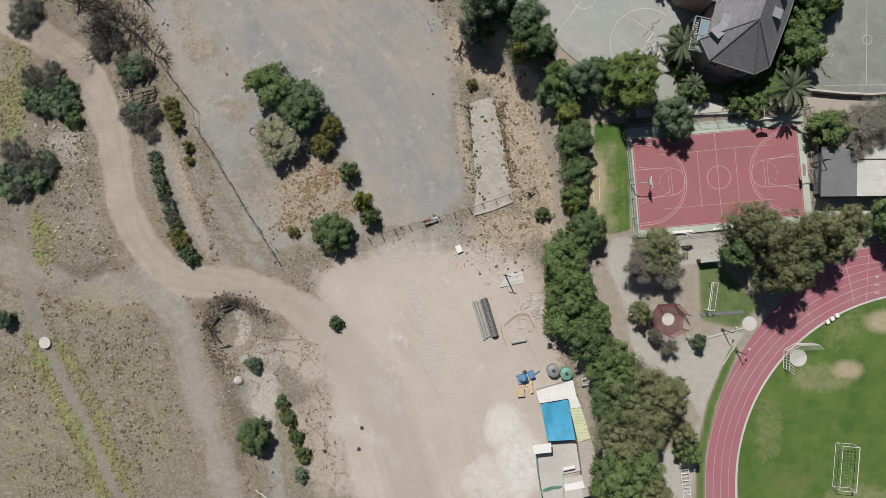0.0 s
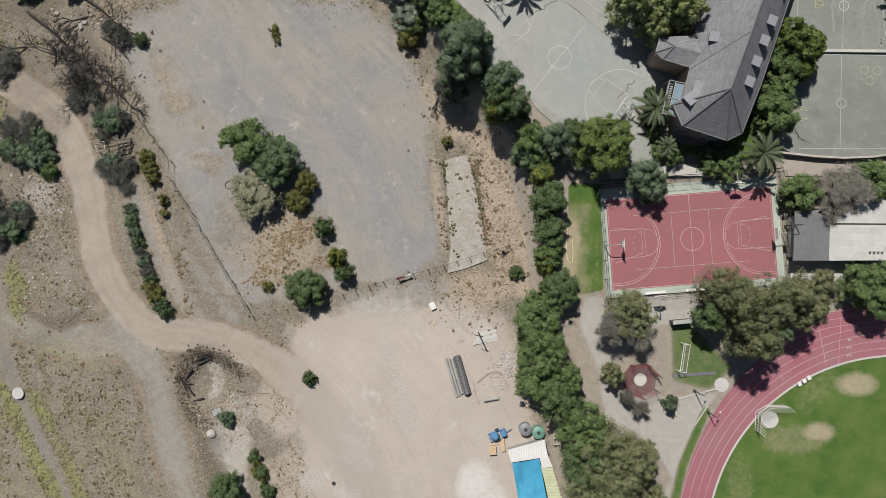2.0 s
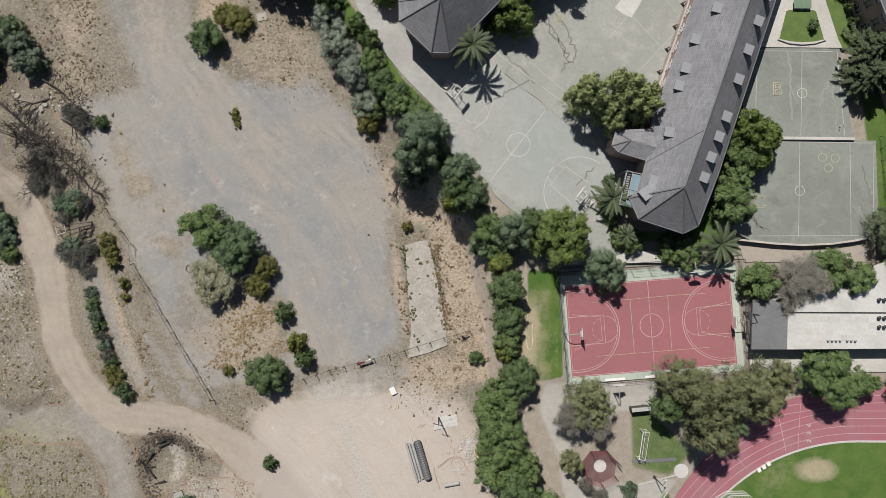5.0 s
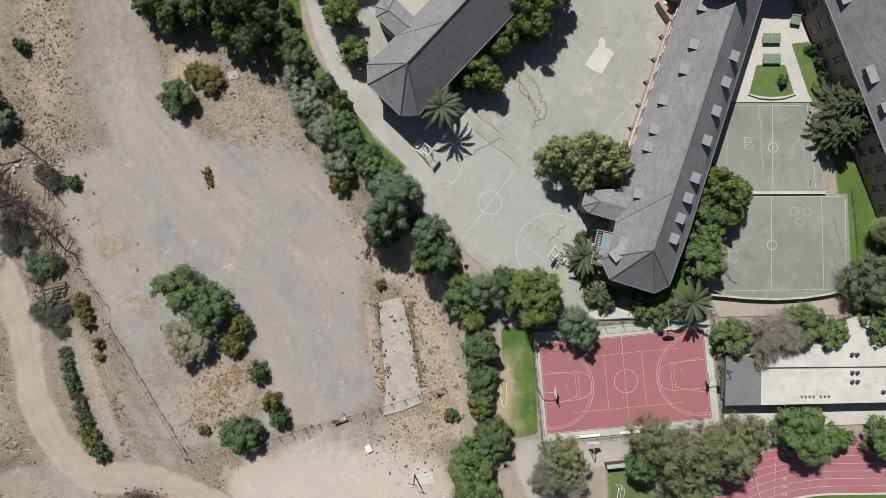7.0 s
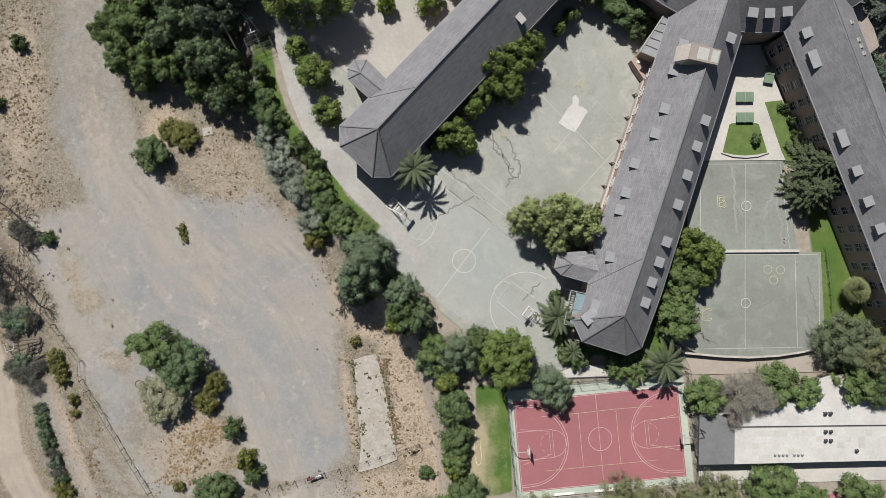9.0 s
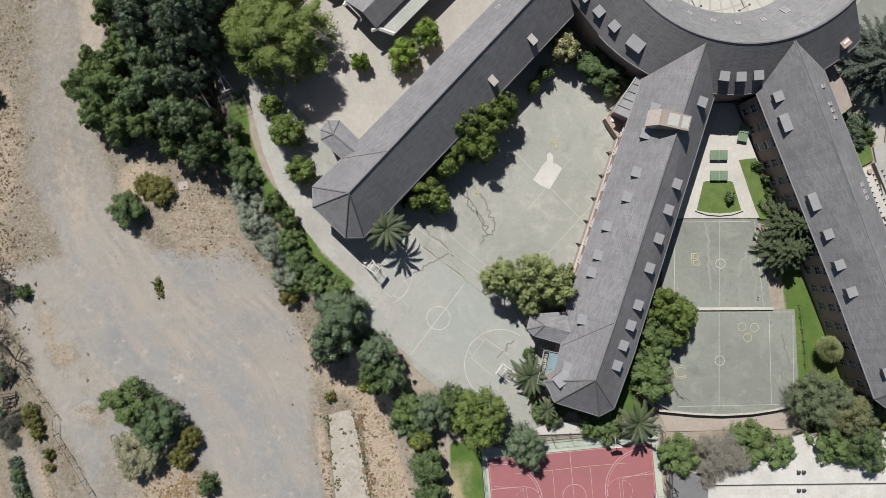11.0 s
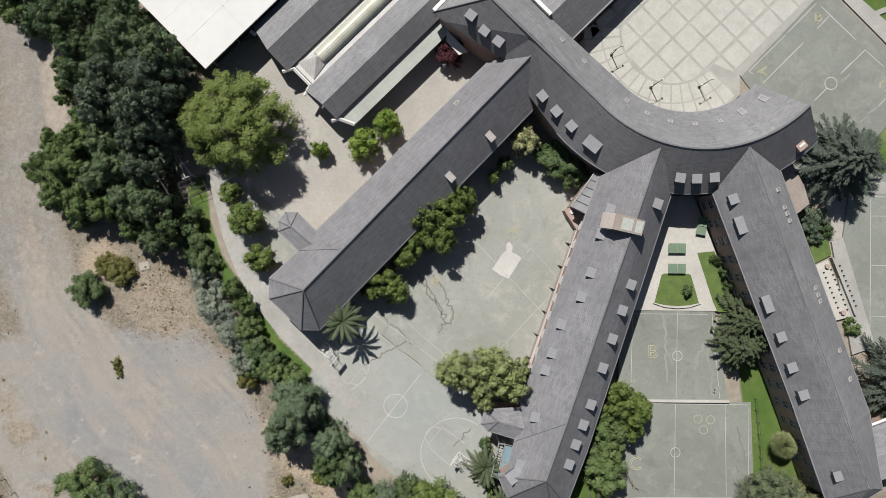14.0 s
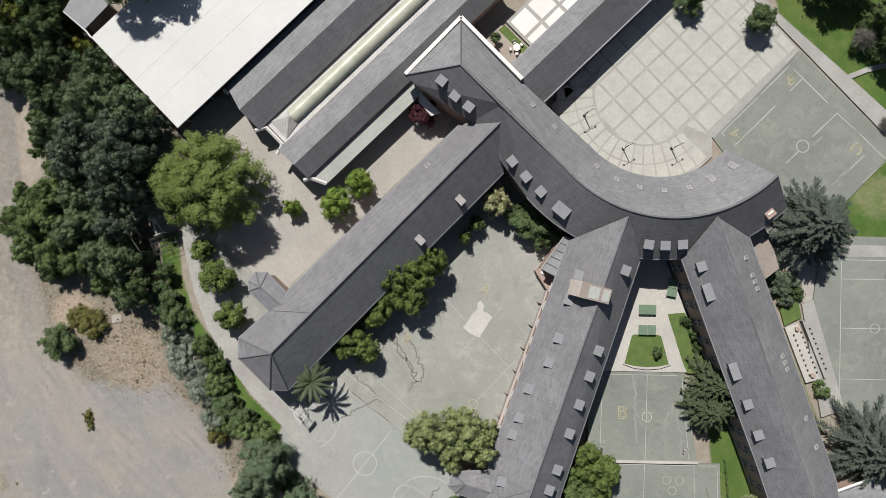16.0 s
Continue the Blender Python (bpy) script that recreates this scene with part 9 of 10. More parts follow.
def hoop(x, y, z, turn, label, portable=False, high=3.05):
    """Basketball goal: post, arm, board, ring. It faces +x before turning."""
    top = thing("basketball_hoop", label, "basketball hoop", pose(x, y, z, 0, 0, turn), "basketball hoops")
    bm = bmesh.new()
    if portable:
        for sy in (-0.85, 0.85):
            rod(bm, (-2.4, sy, 0.12), (0.2, sy, 0.12), 0.06)
            rod(bm, (-1.6, sy, 0.12), (-0.5, sy * 0.7, 3.2), 0.06)
            rod(bm, (0.0, sy, 0.12), (-0.5, sy * 0.7, 3.2), 0.05)
            rod(bm, (-0.5, sy * 0.7, 3.2), (0.55, sy * 0.6, 3.3), 0.05)
            rod(bm, (-1.6, sy, 0.12), (-0.1, sy * 0.7, 2.2), 0.045)
        for xx in (-2.4, -1.6, -0.8, 0.2):
            rod(bm, (xx, -0.85, 0.12), (xx, 0.85, 0.12), 0.05)
        rod(bm, (-0.5, -0.4, 3.2), (-0.5, 0.4, 3.2), 0.05)
        rod(bm, (-1.05, -0.7, 1.7), (-1.05, 0.7, 1.7), 0.05)
        part("support", bm, M["white"], top)
        bm = bmesh.new()
        box(bm, -2.3, -0.5, 0.2, -1.7, 0.5, 0.5)
        part("weight_box", bm, M["concrete"], top)
        bx = 0.6
    else:
        part("support", tube(bm, [(-2.3, 0, -0.3), (-2.3, 0, 2.6), (-2.05, 0, 3.2), (-1.5, 0, 3.45), (-0.15, 0, 3.5)], 0.07, 8), M["slab"], top, "grey steel bent post")
        bm = bmesh.new()
        box(bm, -0.4, -0.45, high + 0.1, -0.1, 0.45, high + 0.7)
        part("bracket", bm, M["slab"], top)
        bx = -0.1
    bm = bmesh.new()
    box(bm, bx, -0.9, high - 0.15, bx + 0.06, 0.9, high + 0.9)
    board = part("backboard", bm, M["white"], top)
    bm = bmesh.new()
    c = [(bx + 0.42 + 0.225 * math.cos(k * 0.5236), 0.225 * math.sin(k * 0.5236), high) for k in range(12)]
    for a, b in zip(c, c[1:] + c[:1]):
        rod(bm, a, b, 0.015, n=4)
    part("ring", bm, M["terra"], board, "orange steel ring")


hoop(*RC(-11.6, 0.0), 0.6, 5, "grey steel basketball hoop with white board on the red court")
hoop(*RC(12.0, -0.2), 0.6, 185, "grey steel basketball hoop with white board on the red court")
hoop(*RC(6.7, 8.0), 0.6, -85, "basketball hoop with white board at the edge of the red court")
hoop(*RC(-6.6, -8.3), 0.5, 95, "low white hoop stand behind the red court")
hoop(*CC(-12.6, 0.3), 1.3, -37.5, "white portable basketball stand on the courtyard", True)
hoop(*CC(12.6, -0.4), 1.3, 142.5, "white portable basketball stand on the courtyard", True)


def goal(x, y, z, turn, w, h, dep, label, material="white", r=0.06):
    """Football goal: front frame, back frame, and a sparse net."""
    top = thing("football_goal", label, "football goal", pose(x, y, z, 0, 0, turn), "football goals")
    for sy in (-w / 2, w / 2):
        bm = bmesh.new()
        rod(bm, (0, sy, 0), (0, sy, h), r)
        part("post", bm, M[material], top)
        bm = bmesh.new()
        rod(bm, (0, sy, h), (-dep, sy, h * 0.96), r * 0.7)
        rod(bm, (-dep, sy, 0.03), (-dep, sy, h * 0.96), r * 0.6)
        rod(bm, (0, sy, 0.03), (-dep, sy, 0.03), r * 0.6)
        part("side_frame", bm, M[material], top)
    bm = bmesh.new()
    rod(bm, (0, -w / 2, h), (0, w / 2, h), r)
    part("crossbar", bm, M[material], top)
    bm = bmesh.new()
    rod(bm, (-dep, -w / 2, h * 0.96), (-dep, w / 2, h * 0.96), r * 0.6)
    rod(bm, (-dep, -w / 2, 0.03), (-dep, w / 2, 0.03), r * 0.6)
    part("back_bars", bm, M[material], top)
    bm = bmesh.new()
    for i in range(1, int(w / 0.5)):
        yy = -w / 2 + i * 0.5
        rod(bm, (0, yy, h), (-dep, yy, h * 0.95), 0.006, n=3)
        rod(bm, (-dep, yy, h * 0.95), (-dep, yy, 0.03), 0.006, n=3)
    for i in range(1, 5):
        rod(bm, (-dep * i / 5, -w / 2, h * 0.98), (-dep * i / 5, w / 2, h * 0.98), 0.006, n=3)
        rod(bm, (-dep, -w / 2, h * i / 5), (-dep, w / 2, h * i / 5), 0.006, n=3)
    part("net", bm, M["concrete"], top)


goal(65.0, -34.6, 0.0, -4.5, 7.0, 2.3, 2.6, "white football goal on the grass pitch")
goal(41.9, -7.4, 0.0, 172, 4.4, 2.1, 1.0, "white and dark football goal on the lawn")

# folding seats by the pitch, and round throwing circles
POLE = thing("utility_pole", "dark timber pole standing in the debris", "pole", pose(10.1, -4.2, gz(10.1, -4.2)))
bm = bmesh.new()
rod(bm, (0, 0, -0.5), (0, 0, 5.6), 0.13, 0.09, 8)
part("shaft", bm, M["dead"], POLE)
bm = bmesh.new()
rod(bm, (-0.9, 0.2, 5.3), (0.5, -0.1, 5.3), 0.06)
part("crossarm", bm, M["dead"], POLE)

SH = thing("dugout", "angled white metal shelter frame beside the pitch", "dugout", pose(54.9, -16.6, 0, 0, 0, 0))
bm = bmesh.new()
for a, b in (((-0.6, -2.4), (-0.5, 0.5)), ((-0.5, 0.5), (1.1, 1.5)), ((1.1, 1.5), (4.0, 1.6))):
    for z in (0.05, 1.1, 2.2):
        rod(bm, (*a, z), (*b, z), 0.05)
    for k in range(7):
        p = Vector(a).lerp(Vector(b), k / 6)
        rod(bm, (p.x, p.y, 0.05), (p.x, p.y, 2.2), 0.035)
        rod(bm, (p.x, p.y, 2.2), (p.x + 0.9, p.y - 0.8, 2.0), 0.035)
part("rails", bm, M["white"], SH)
for x, y, r, lab in ((56.7, -17.4, 1.35, "round pale throwing circle on the pitch"), (48.9, -11.9, 1.15, "round pale throwing circle beside the track"), (35.9, -11.2, 1.0, "pale throwing circle inside the net cage")):
    tagged(part("throwing_circle", disc(bmesh.new(), (x, y, -0.2), r, 0.26 if x < 40 else 0.24, 32), M["patch"]), lab, "throwing circle", "throwing circles")
CAGE = thing("throwing_cage", "maroon netted throwing cage", "cage", pose(35.8, -11.2, 0))
slabm = prism([(2.9 * math.cos(6.2832 * k / 7 + 0.3), 2.7 * math.sin(6.2832 * k / 7 + 0.3)) for k in range(7)], -0.2, 0.03)
part("floor_slab", slabm, M["maroon"], CAGE)
cp = [(2.9 * math.cos(6.2832 * k / 7 + 0.3), 2.7 * math.sin(6.2832 * k / 7 + 0.3)) for k in range(7)]
for k, (a, b) in enumerate(zip(cp, cp[1:] + cp[:1])):
    bm = bmesh.new()
    rod(bm, (*a, 0), (*a, 3.2), 0.06)
    part("post", bm, M["dark"], CAGE)
    if k == 6:
        continue
    bm = bmesh.new()
    for q in range(14):
        p0, p1 = Vector(a).lerp(Vector(b), q / 13), Vector(a).lerp(Vector(b), (q + 0.5) / 13)
        rod(bm, (*p0, 0.05), (*p0, 3.2), 0.012, n=3)
    for q in range(9):
        rod(bm, (*a, 0.1 + 0.38 * q), (*b, 0.1 + 0.38 * q), 0.014, n=3)
    part("net", bm, M["rednet"], CAGE)


def lamp_post(x, y, z, h, turn, label, two=True):
    top = thing("lamp_post", label, "lamp post", pose(x, y, z, 0, 0, turn), "lamp posts")
    bm = bmesh.new()
    rod(bm, (0, 0, 0), (0, 0, h), 0.09, 0.06, 8)
    disc(bm, (0, 0, 0), 0.25, 0.12, 12)
    part("pole", bm, M["dark"], top)
    for sx in ((-1, 1) if two else (1,)):
        bm = bmesh.new()
        rod(bm, (0, 0, h), (sx * 0.9, 0, h + 0.15), 0.04)
        arm = part("arm", bm, M["dark"], top)
        bm = bmesh.new()
        disc(bm, (sx * 0.95, 0, h - 0.02), 0.17, 0.2, 12, 0.5)
        part("shade", bm, M["white"], arm, "white lamp shade")


for x, y in ((55.9, 95.7), (62.2, 90.6), (69.9, 90.8)):
    lamp_post(x, y, 1.96, 3.8, 30, "dark twin lamp post on the plaza")
lamp_post(44.6, -12.9, 0.0, 4.5, 60, "dark lamp post beside the track", False)
lamp_post(46.8, -16.3, 0.0, 4.0, 60, "dark lamp post beside the track", False)


def floodlight(x, y, z, turn, h, label):
    top = thing("floodlight_mast", label, "floodlight", pose(x, y, z, 0, 0, turn), "floodlights of the red court")
    bm = bmesh.new()
    rod(bm, (0, 0, -0.3), (0, 0, h), 0.12, 0.08, 8)
    rod(bm, (0, 0, h), (1.6, 0, h + 0.3), 0.06)
    part("mast", bm, M["dark"], top)
    bm = bmesh.new()
    box(bm, 1.4, -0.55, h + 0.15, 1.9, 0.55, h + 0.45)
    head = part("lamp_head", bm, M["dark"], top)
    bm = bmesh.new()
    box(bm, 1.45, -0.5, h + 0.12, 1.85, 0.5, h + 0.147)
    part("lamp_glass", bm, M["glass"], head)


floodlight(*RC(15.0, 0.9), 0.4, 184, 6.0, "dark floodlight mast beside the red court")


def fence(pts, h, step, label, group, rails=(1.0,), material="dark", mesh_wires=0, lean=0.0, r=0.04):
    """Posts along a line with thin rails; each post is a part."""
    top = thing("fence", label, "fence", group=group)
    seed = random.Random(len(pts) + int(h * 10))
    posts = []
    for (ax, ay), (bx, by) in zip(pts[:-1], pts[1:]):
        n = max(1, round(math.hypot(bx - ax, by - ay) / step))
        for i in range(n):
            posts.append((ax + (bx - ax) * i / n, ay + (by - ay) * i / n))
    posts.append(pts[-1])
    for x, y in posts:
        z = gz(x, y)
        bm = bmesh.new()
        rod(bm, (x, y, z - 0.3), (x + lean * seed.uniform(-1, 1), y + lean * seed.uniform(-1, 1), z + h), r)
        part("post", bm, M[material], top)
    for f in rails:
        bm = bmesh.new()
        for (ax, ay), (bx, by) in zip(posts[:-1], posts[1:]):
            rod(bm, (ax, ay, gz(ax, ay) + h * f), (bx, by, gz(bx, by) + h * f), r * 0.6, n=4)
        part("rail", bm, M[material], top)
    if mesh_wires:
        bm = bmesh.new()
        for k in range(mesh_wires):
            f = (k + 0.5) / mesh_wires
            for (ax, ay), (bx, by) in zip(posts[:-1], posts[1:]):
                rod(bm, (ax, ay, gz(ax, ay) + h * f), (bx, by, gz(bx, by) + h * f), 0.012, n=3)
        part("wire", bm, M[material], top)
    return top


fence(RC.all([(-14.2, -8.3), (-14.2, 9.6), (14.6, 9.4), (14.6, -8.3)]), 3.2, 3.0, "dark steel fence round the red court", "fences of the school", (1.0, 0.5), mesh_wires=6)
fence(RC.all([(-14.2, -8.6), (14.6, -8.6)]), 1.1, 2.2, "low dark steel fence beside the red court", "fences of the school", (1.0, 0.6))
fence(RC.all([(-14, 10.2), (14.6, 10.0)]), 2.0, 2.4, "dark steel fence behind the red court", "fences of the school", (1.0, 0.1), mesh_wires=8)
fence([(-27.2, -2.2), (-41.2, 20.4), (-41.4, 23.5), (-47.5, 31.5)], 1.7, 2.3, "leaning wire fence with dark posts along the lot", "fences of the lot", (1.0,), mesh_wires=1, lean=0.35, r=0.055)
fence([(-27.2, -2.2), (-21.5, -0.8)], 1.7, 2.0, "short wire fence beside the dirt road", "fences of the lot", (), lean=0.3)
fence([(-12.3, 1.6), (-8, 3.2), (4.3, 6.6), (10.7, 8.8), (17.0, 10.6)], 1.8, 2.4, "wire fence on thin posts across the lot", "fences of the lot", (), mesh_wires=3, material="dark", lean=0.15, r=0.065)
fence([(79.2, 41.5), (80.0, 34), (80.4, 26.8)], 1.3, 2.0, "low metal fence beside the lawn", "fences of the school", (1.0, 0.5))

# ---------------------------------------------------------------- things on the lot


def set_down(x, y, lift=0.0):
    return gz(x, y) + lift


def pipe_bundle():
    z = set_down(7.4, -11)
    for k, (dx, r) in enumerate(((-1.55, 0.2), (-1.1, 0.22), (-0.6, 0.26), (0.3, 0.6))):
        bm = bmesh.new()
        n, ln_ = 16, 6.6 - 0.3 * k % 0.7
        ribs = 34
        rings = []
        for j in range(ribs + 1):
            rr = r * (1.0 if j % 2 else 0.9)
            rings.append([bm.verts.new((rr * math.cos(6.2832 * i / n), -ln_ / 2 + ln_ * j / ribs, r + rr * math.sin(6.2832 * i / n))) for i in range(n)])
        for j in range(ribs):
            for i in range(n):
                bm.faces.new((rings[j][i], rings[j][(i + 1) % n], rings[j + 1][(i + 1) % n], rings[j + 1][i]))
        ob = part("pipe", bm, M["pipe"] if k == 3 else M["slab"], None, at=pose(7.25 + dx * 0.95, -11.2 + dx * 0.3, z - 0.03, 0, 0, 17))
        tagged(ob, "large black ribbed drainage pipe on the dirt" if k == 3 else "grey ribbed drainage pipe on the dirt", "pipe", "drainage pipes")


pipe_bundle()


def plank(x, y, z, turn, ln_, w, label, material="timber", th=0.06):
    bm = bmesh.new()
    box(bm, -ln_ / 2, -w / 2, 0, ln_ / 2, w / 2, th, bevel=0.012)
    return tagged(part("board", bm, M[material], None, at=pose(x, y, z, 0, 0, turn)), label, "board", "loose boards")


for i in range(5):
    plank(11.2 + 0.1 * i, -5.6 + 0.42 * i, set_down(11.2, -5.4, 0.02 + 0.07 * (i % 2)), 12 + 2 * i, 4.0 - 0.3 * i, 0.5, "pale weathered board in a stack on the dirt", "patch")
for x, y, t, l in ((13.6, -22.2, 5, 1.6), (14.6, -23.0, 100, 1.4), (5.8, -8.4, 105, 3.2), (13.2, -12.7, 3, 2.2), (2.2, -0.4, 65, 1.5), (3.0, -2.6, 70, 1.2), (20.5, -15.5, 40, 2.0), (-30, -41, -35, 3.0)):
    plank(x, y, set_down(x, y, 0.05), t, l, 0.22, "loose pale board lying on the dirt", "concrete" if l > 2 else "timber")


def crate(x, y, sx, sy, h, turn, label, material="timber"):
    top = thing("crate", label, "crate", pose(x, y, set_down(x, y), 0, 0, turn), "crates and boxes on the lot")
    bm = bmesh.new()
    box(bm, -sx / 2, -sy / 2, 0, sx / 2, sy / 2, h, bevel=0.02)
    part("body", bm, M[material], top)
    for k in range(4):
        bm = bmesh.new()
        box(bm, -sx / 2 - 0.02, -sy / 2 + (k + 0.1) * sy / 4, h + 0.003, sx / 2 + 0.02, -sy / 2 + (k + 0.9) * sy / 4, h + 0.04)
        part("slat", bm, M[material], top)


crate(12.6, -23.2, 1.1, 1.4, 0.7, 5, "tan wooden box beside the hut")
crate(2.6, 0.0, 0.9, 1.2, 0.5, 25, "white box on the dirt", "white")
crate(14.2, -22.0, 0.5, 2.8, 0.5, 8, "tan stack of boards beside the hut")
crate(26.2, -21.8, 1.2, 1.6, 0.9, 20, "white framed box under the trees", "white")
crate(20.0, -13.2, 1.5, 1.0, 0.8, 30, "pale plastic box at the grove edge", "concrete")


def cement_mixer(x, y):
    top = thing("mixing_trailer", "blue steel trailer with a round drum on the dirt", "trailer", pose(x, y, set_down(x, y), 0, 0, 20))
    bm = bmesh.new()
    for sy in (-0.7, 0.7):
        rod(bm, (-1.4, sy, 0.55), (1.4, sy, 0.55), 0.07)
    for sx in (-1.4, -0.4, 0.5, 1.4):
        rod(bm, (sx, -0.7, 0.55), (sx, 0.7, 0.55), 0.06)
    part("chassis", bm, M["bluepaint"], top)
    bm = bmesh.new()
    disc(bm, (-0.5, 0, 0.62), 0.75, 0.5, 18, 0.85)
    disc(bm, (-0.5, 0, 1.12), 0.64, 0.4, 18, 0.55)
    part("drum", bm, M["bluepaint"], top)
    bm = bmesh.new()
    box(bm, 0.5, -0.5, 0.6, 1.3, 0.5, 1.1, bevel=0.05)
    part("engine_box", bm, M["bluepaint"], top)
    for sy in (-0.85, 0.85):
        bm = bmesh.new()
        rod(bm, (0.1, sy - 0.1, 0.33), (0.1, sy + 0.1, 0.33), 0.33, n=16)
        part("wheel", bm, M["dark"], top)
    bm = bmesh.new()
    rod(bm, (1.4, 0, 0.55), (2.5, 0.1, 0.3), 0.06)
    part("drawbar", bm, M["bluepaint"], top)


cement_mixer(13.4, -20.7)
for x, y, mt, lab in ((17.8, -19.6, "tankg", "round grey water tank beside the hut"), (19.9, -20.1, "tank", "round green water tank beside the hut")):
    top = thing("water_tank", lab, "water tank", pose(x, y, set_down(x, y)), "water tanks")
    bm = bmesh.new()
    disc(bm, (0, 0, 0), 1.02, 1.3, 26)
    disc(bm, (0, 0, 1.3), 1.02, 0.22, 26, 0.5)
    part("tank_body", bm, M[mt], top)
    bm = bmesh.new()
    disc(bm, (0, 0, 1.52), 0.3, 0.08, 14)
    part("lid", bm, M["dark"], top)

HUT = thing("site_hut", "builder's huts with patched sheet roofs and a blue tarpaulin", "hut")


def hut_roof(pts, z, material, label, th=0.12):
    part("roof", prism(pts, z - th, z), M[material], HUT, label)


hut_roof([(14.8, -22.6), (20.7, -20.9), (21.3, -23.6), (15.4, -24.6)], 0.2, "zincw", "white corrugated sheet roof")
hut_roof([(19.9, -23.7), (21.35, -23.6), (22.0, -25.2), (20.4, -25.4)], 0.25, "zincw", "white corrugated sheet roof")
hut_roof([(20.3, -25.4), (22.0, -25.2), (23.6, -30.2), (21.5, -30.8)], 0.1, "lime", "pale green sheet roof")
hut_roof([(21.5, -30.85), (23.7, -30.3), (25.0, -36.6), (22.4, -37.4)], 0.15, "brown", "brown sheet roof")
hut_roof([(22.0, -37.2), (25.0, -36.7), (25.2, -39.0), (22.4, -39.6)], 0.05, "brown", "brown sheet roof")
hut_roof([(19.2, -36.6), (22.3, -36.0), (22.5, -39.7), (19.6, -40.2)], 0.0, "concrete", "pale board roof")
hut_roof([(14.3, -31.3), (17.2, -30.9), (17.3, -32.4), (14.5, -32.7)], 0.15, "white", "white sheet roof")
hut_roof([(19.3, -37.6), (22.5, -37.0), (22.6, -38.1), (19.5, -38.6)], 0.06, "white", "white sheet on the roof")
hut_roof([(19.3, -35.2), (21.2, -34.8), (21.2, -35.3), (19.3, -35.7)], -1.0, "white", "white board")
part("floor_slab", prism([(15.3, -32.3), (21.5, -31), (22.3, -36), (19.4, -36.6), (19.6, -41), (15.8, -41.0)], -3.2, -2.02), M["concrete"], HUT, "pale concrete floor")
walls(HUT, [(20.6, -21.2), (21.8, -25.4), (23.4, -30.4), (24.8, -38.8), (22.6, -39.3), (21.7, -31), (20.25, -25.6), (20.1, -23.6), (15.5, -24.35), (15.0, -22.8)], -3.2, -0.05, "slab")
bm = bmesh.new()
nu, nv = 12, 16
rows_ = []
for i in range(nu + 1):
    col_ = []
    for j in range(nv + 1):
        u, v = i / nu, j / nv
        x = (15.6 + (19.9 - 15.6) * u) * (1 - v) + (16.7 + (21.2 - 16.7) * u) * v
        y = (-24.7 + 0.9 * u) * (1 - v) + (-30.7 + 0.2 * u) * v
        col_.append(bm.verts.new((x, y, -0.2 - 0.35 * math.sin(math.pi * u) * math.sin(math.pi * v) + 0.06 * math.sin(5 * v + 9 * u) + 0.04 * math.sin(17 * u - 3 * v))))
    rows_.append(col_)
for i in range(nu):
    for j in range(nv):
        bm.faces.new((rows_[i][j], rows_[i + 1][j], rows_[i + 1][j + 1], rows_[i][j + 1]))
tp_ob = part("tarpaulin", bm, M["tarp"], HUT, "bright blue tarpaulin stretched over poles")
tp_ob.modifiers.new("thickness", "SOLIDIFY").thickness = 0.02
for x, y in ((15.6, -24.8), (19.9, -23.9), (16.7, -30.6), (21.1, -30.4), (14.6, -31.5), (14.7, -32.5)):
    bm = bmesh.new()
    rod(bm, (x, y, gz(x, y) - 0.2), (x, y, -0.1), 0.05)
    part("pole", bm, M["timber"], HUT)
fence([(15.0, -32.5), (15.3, -36), (16.2, -41.5)], 1.5, 1.5, "green netted site fence beside the hut", "fences of the lot", (1.0,), "tank", 10)

BX = thing("box_frame", "square white box frame on the dirt beside the huts", "frame", pose(22.8, -21.3, set_down(22.8, -21.3), 0, 0, 8))
for p, q in (((-0.6, -0.55), (0.6, -0.4)), ((-0.6, 0.4), (0.6, 0.55))):
    bm = bmesh.new()
    box(bm, p[0], p[1], 0, q[0], q[1], 0.7)
    part("side", bm, M["concrete"], BX)
for sx in (-0.6, 0.45):
    bm = bmesh.new()
    box(bm, sx, -0.397, 0, sx + 0.15, 0.397, 0.7)
    part("side", bm, M["concrete"], BX)
for k, (x, y, t, l) in enumerate(((25.0, -24.7, 28, 2.2), (25.5, -24.2, 28, 1.6), (25.2, -24.3, 118, 0.8))):
    bm = bmesh.new()
    rod(bm, (-l / 2, 0, 0), (l / 2, 0, 0), 0.09, n=8)
    tagged(part("pipe", bm, M["white"], None, at=pose(x, y, set_down(x, y, 3.2 + 0.19 * (k == 2)), 0, 0, t)), "white pipe laid across the bushes by the huts", "pipe", "white pipes by the huts")
bm = bmesh.new()
nv_ = 10
for j in range(nv_ + 1):
    f = j / nv_
    x, y = 16.2 + 3.0 * f, -39.5 + 0.75 * f
    bm.verts.new((x, y, -2.0 + 0.05 * math.sin(9 * f)))
    bm.verts.new((x + 0.15 * math.sin(7 * f), y + 0.6 + 0.15 * math.sin(5 * f), -1.75))
bm.verts.ensure_lookup_table()
for j in range(nv_):
    bm.faces.new((bm.verts[2 * j], bm.verts[2 * j + 2], bm.verts[2 * j + 3], bm.verts[2 * j + 1]))
ob = part("shade_net", bm, M["tank"], HUT, "green shade net hung along the floor edge")
ob.modifiers.new("thickness", "SOLIDIFY").thickness = 0.02

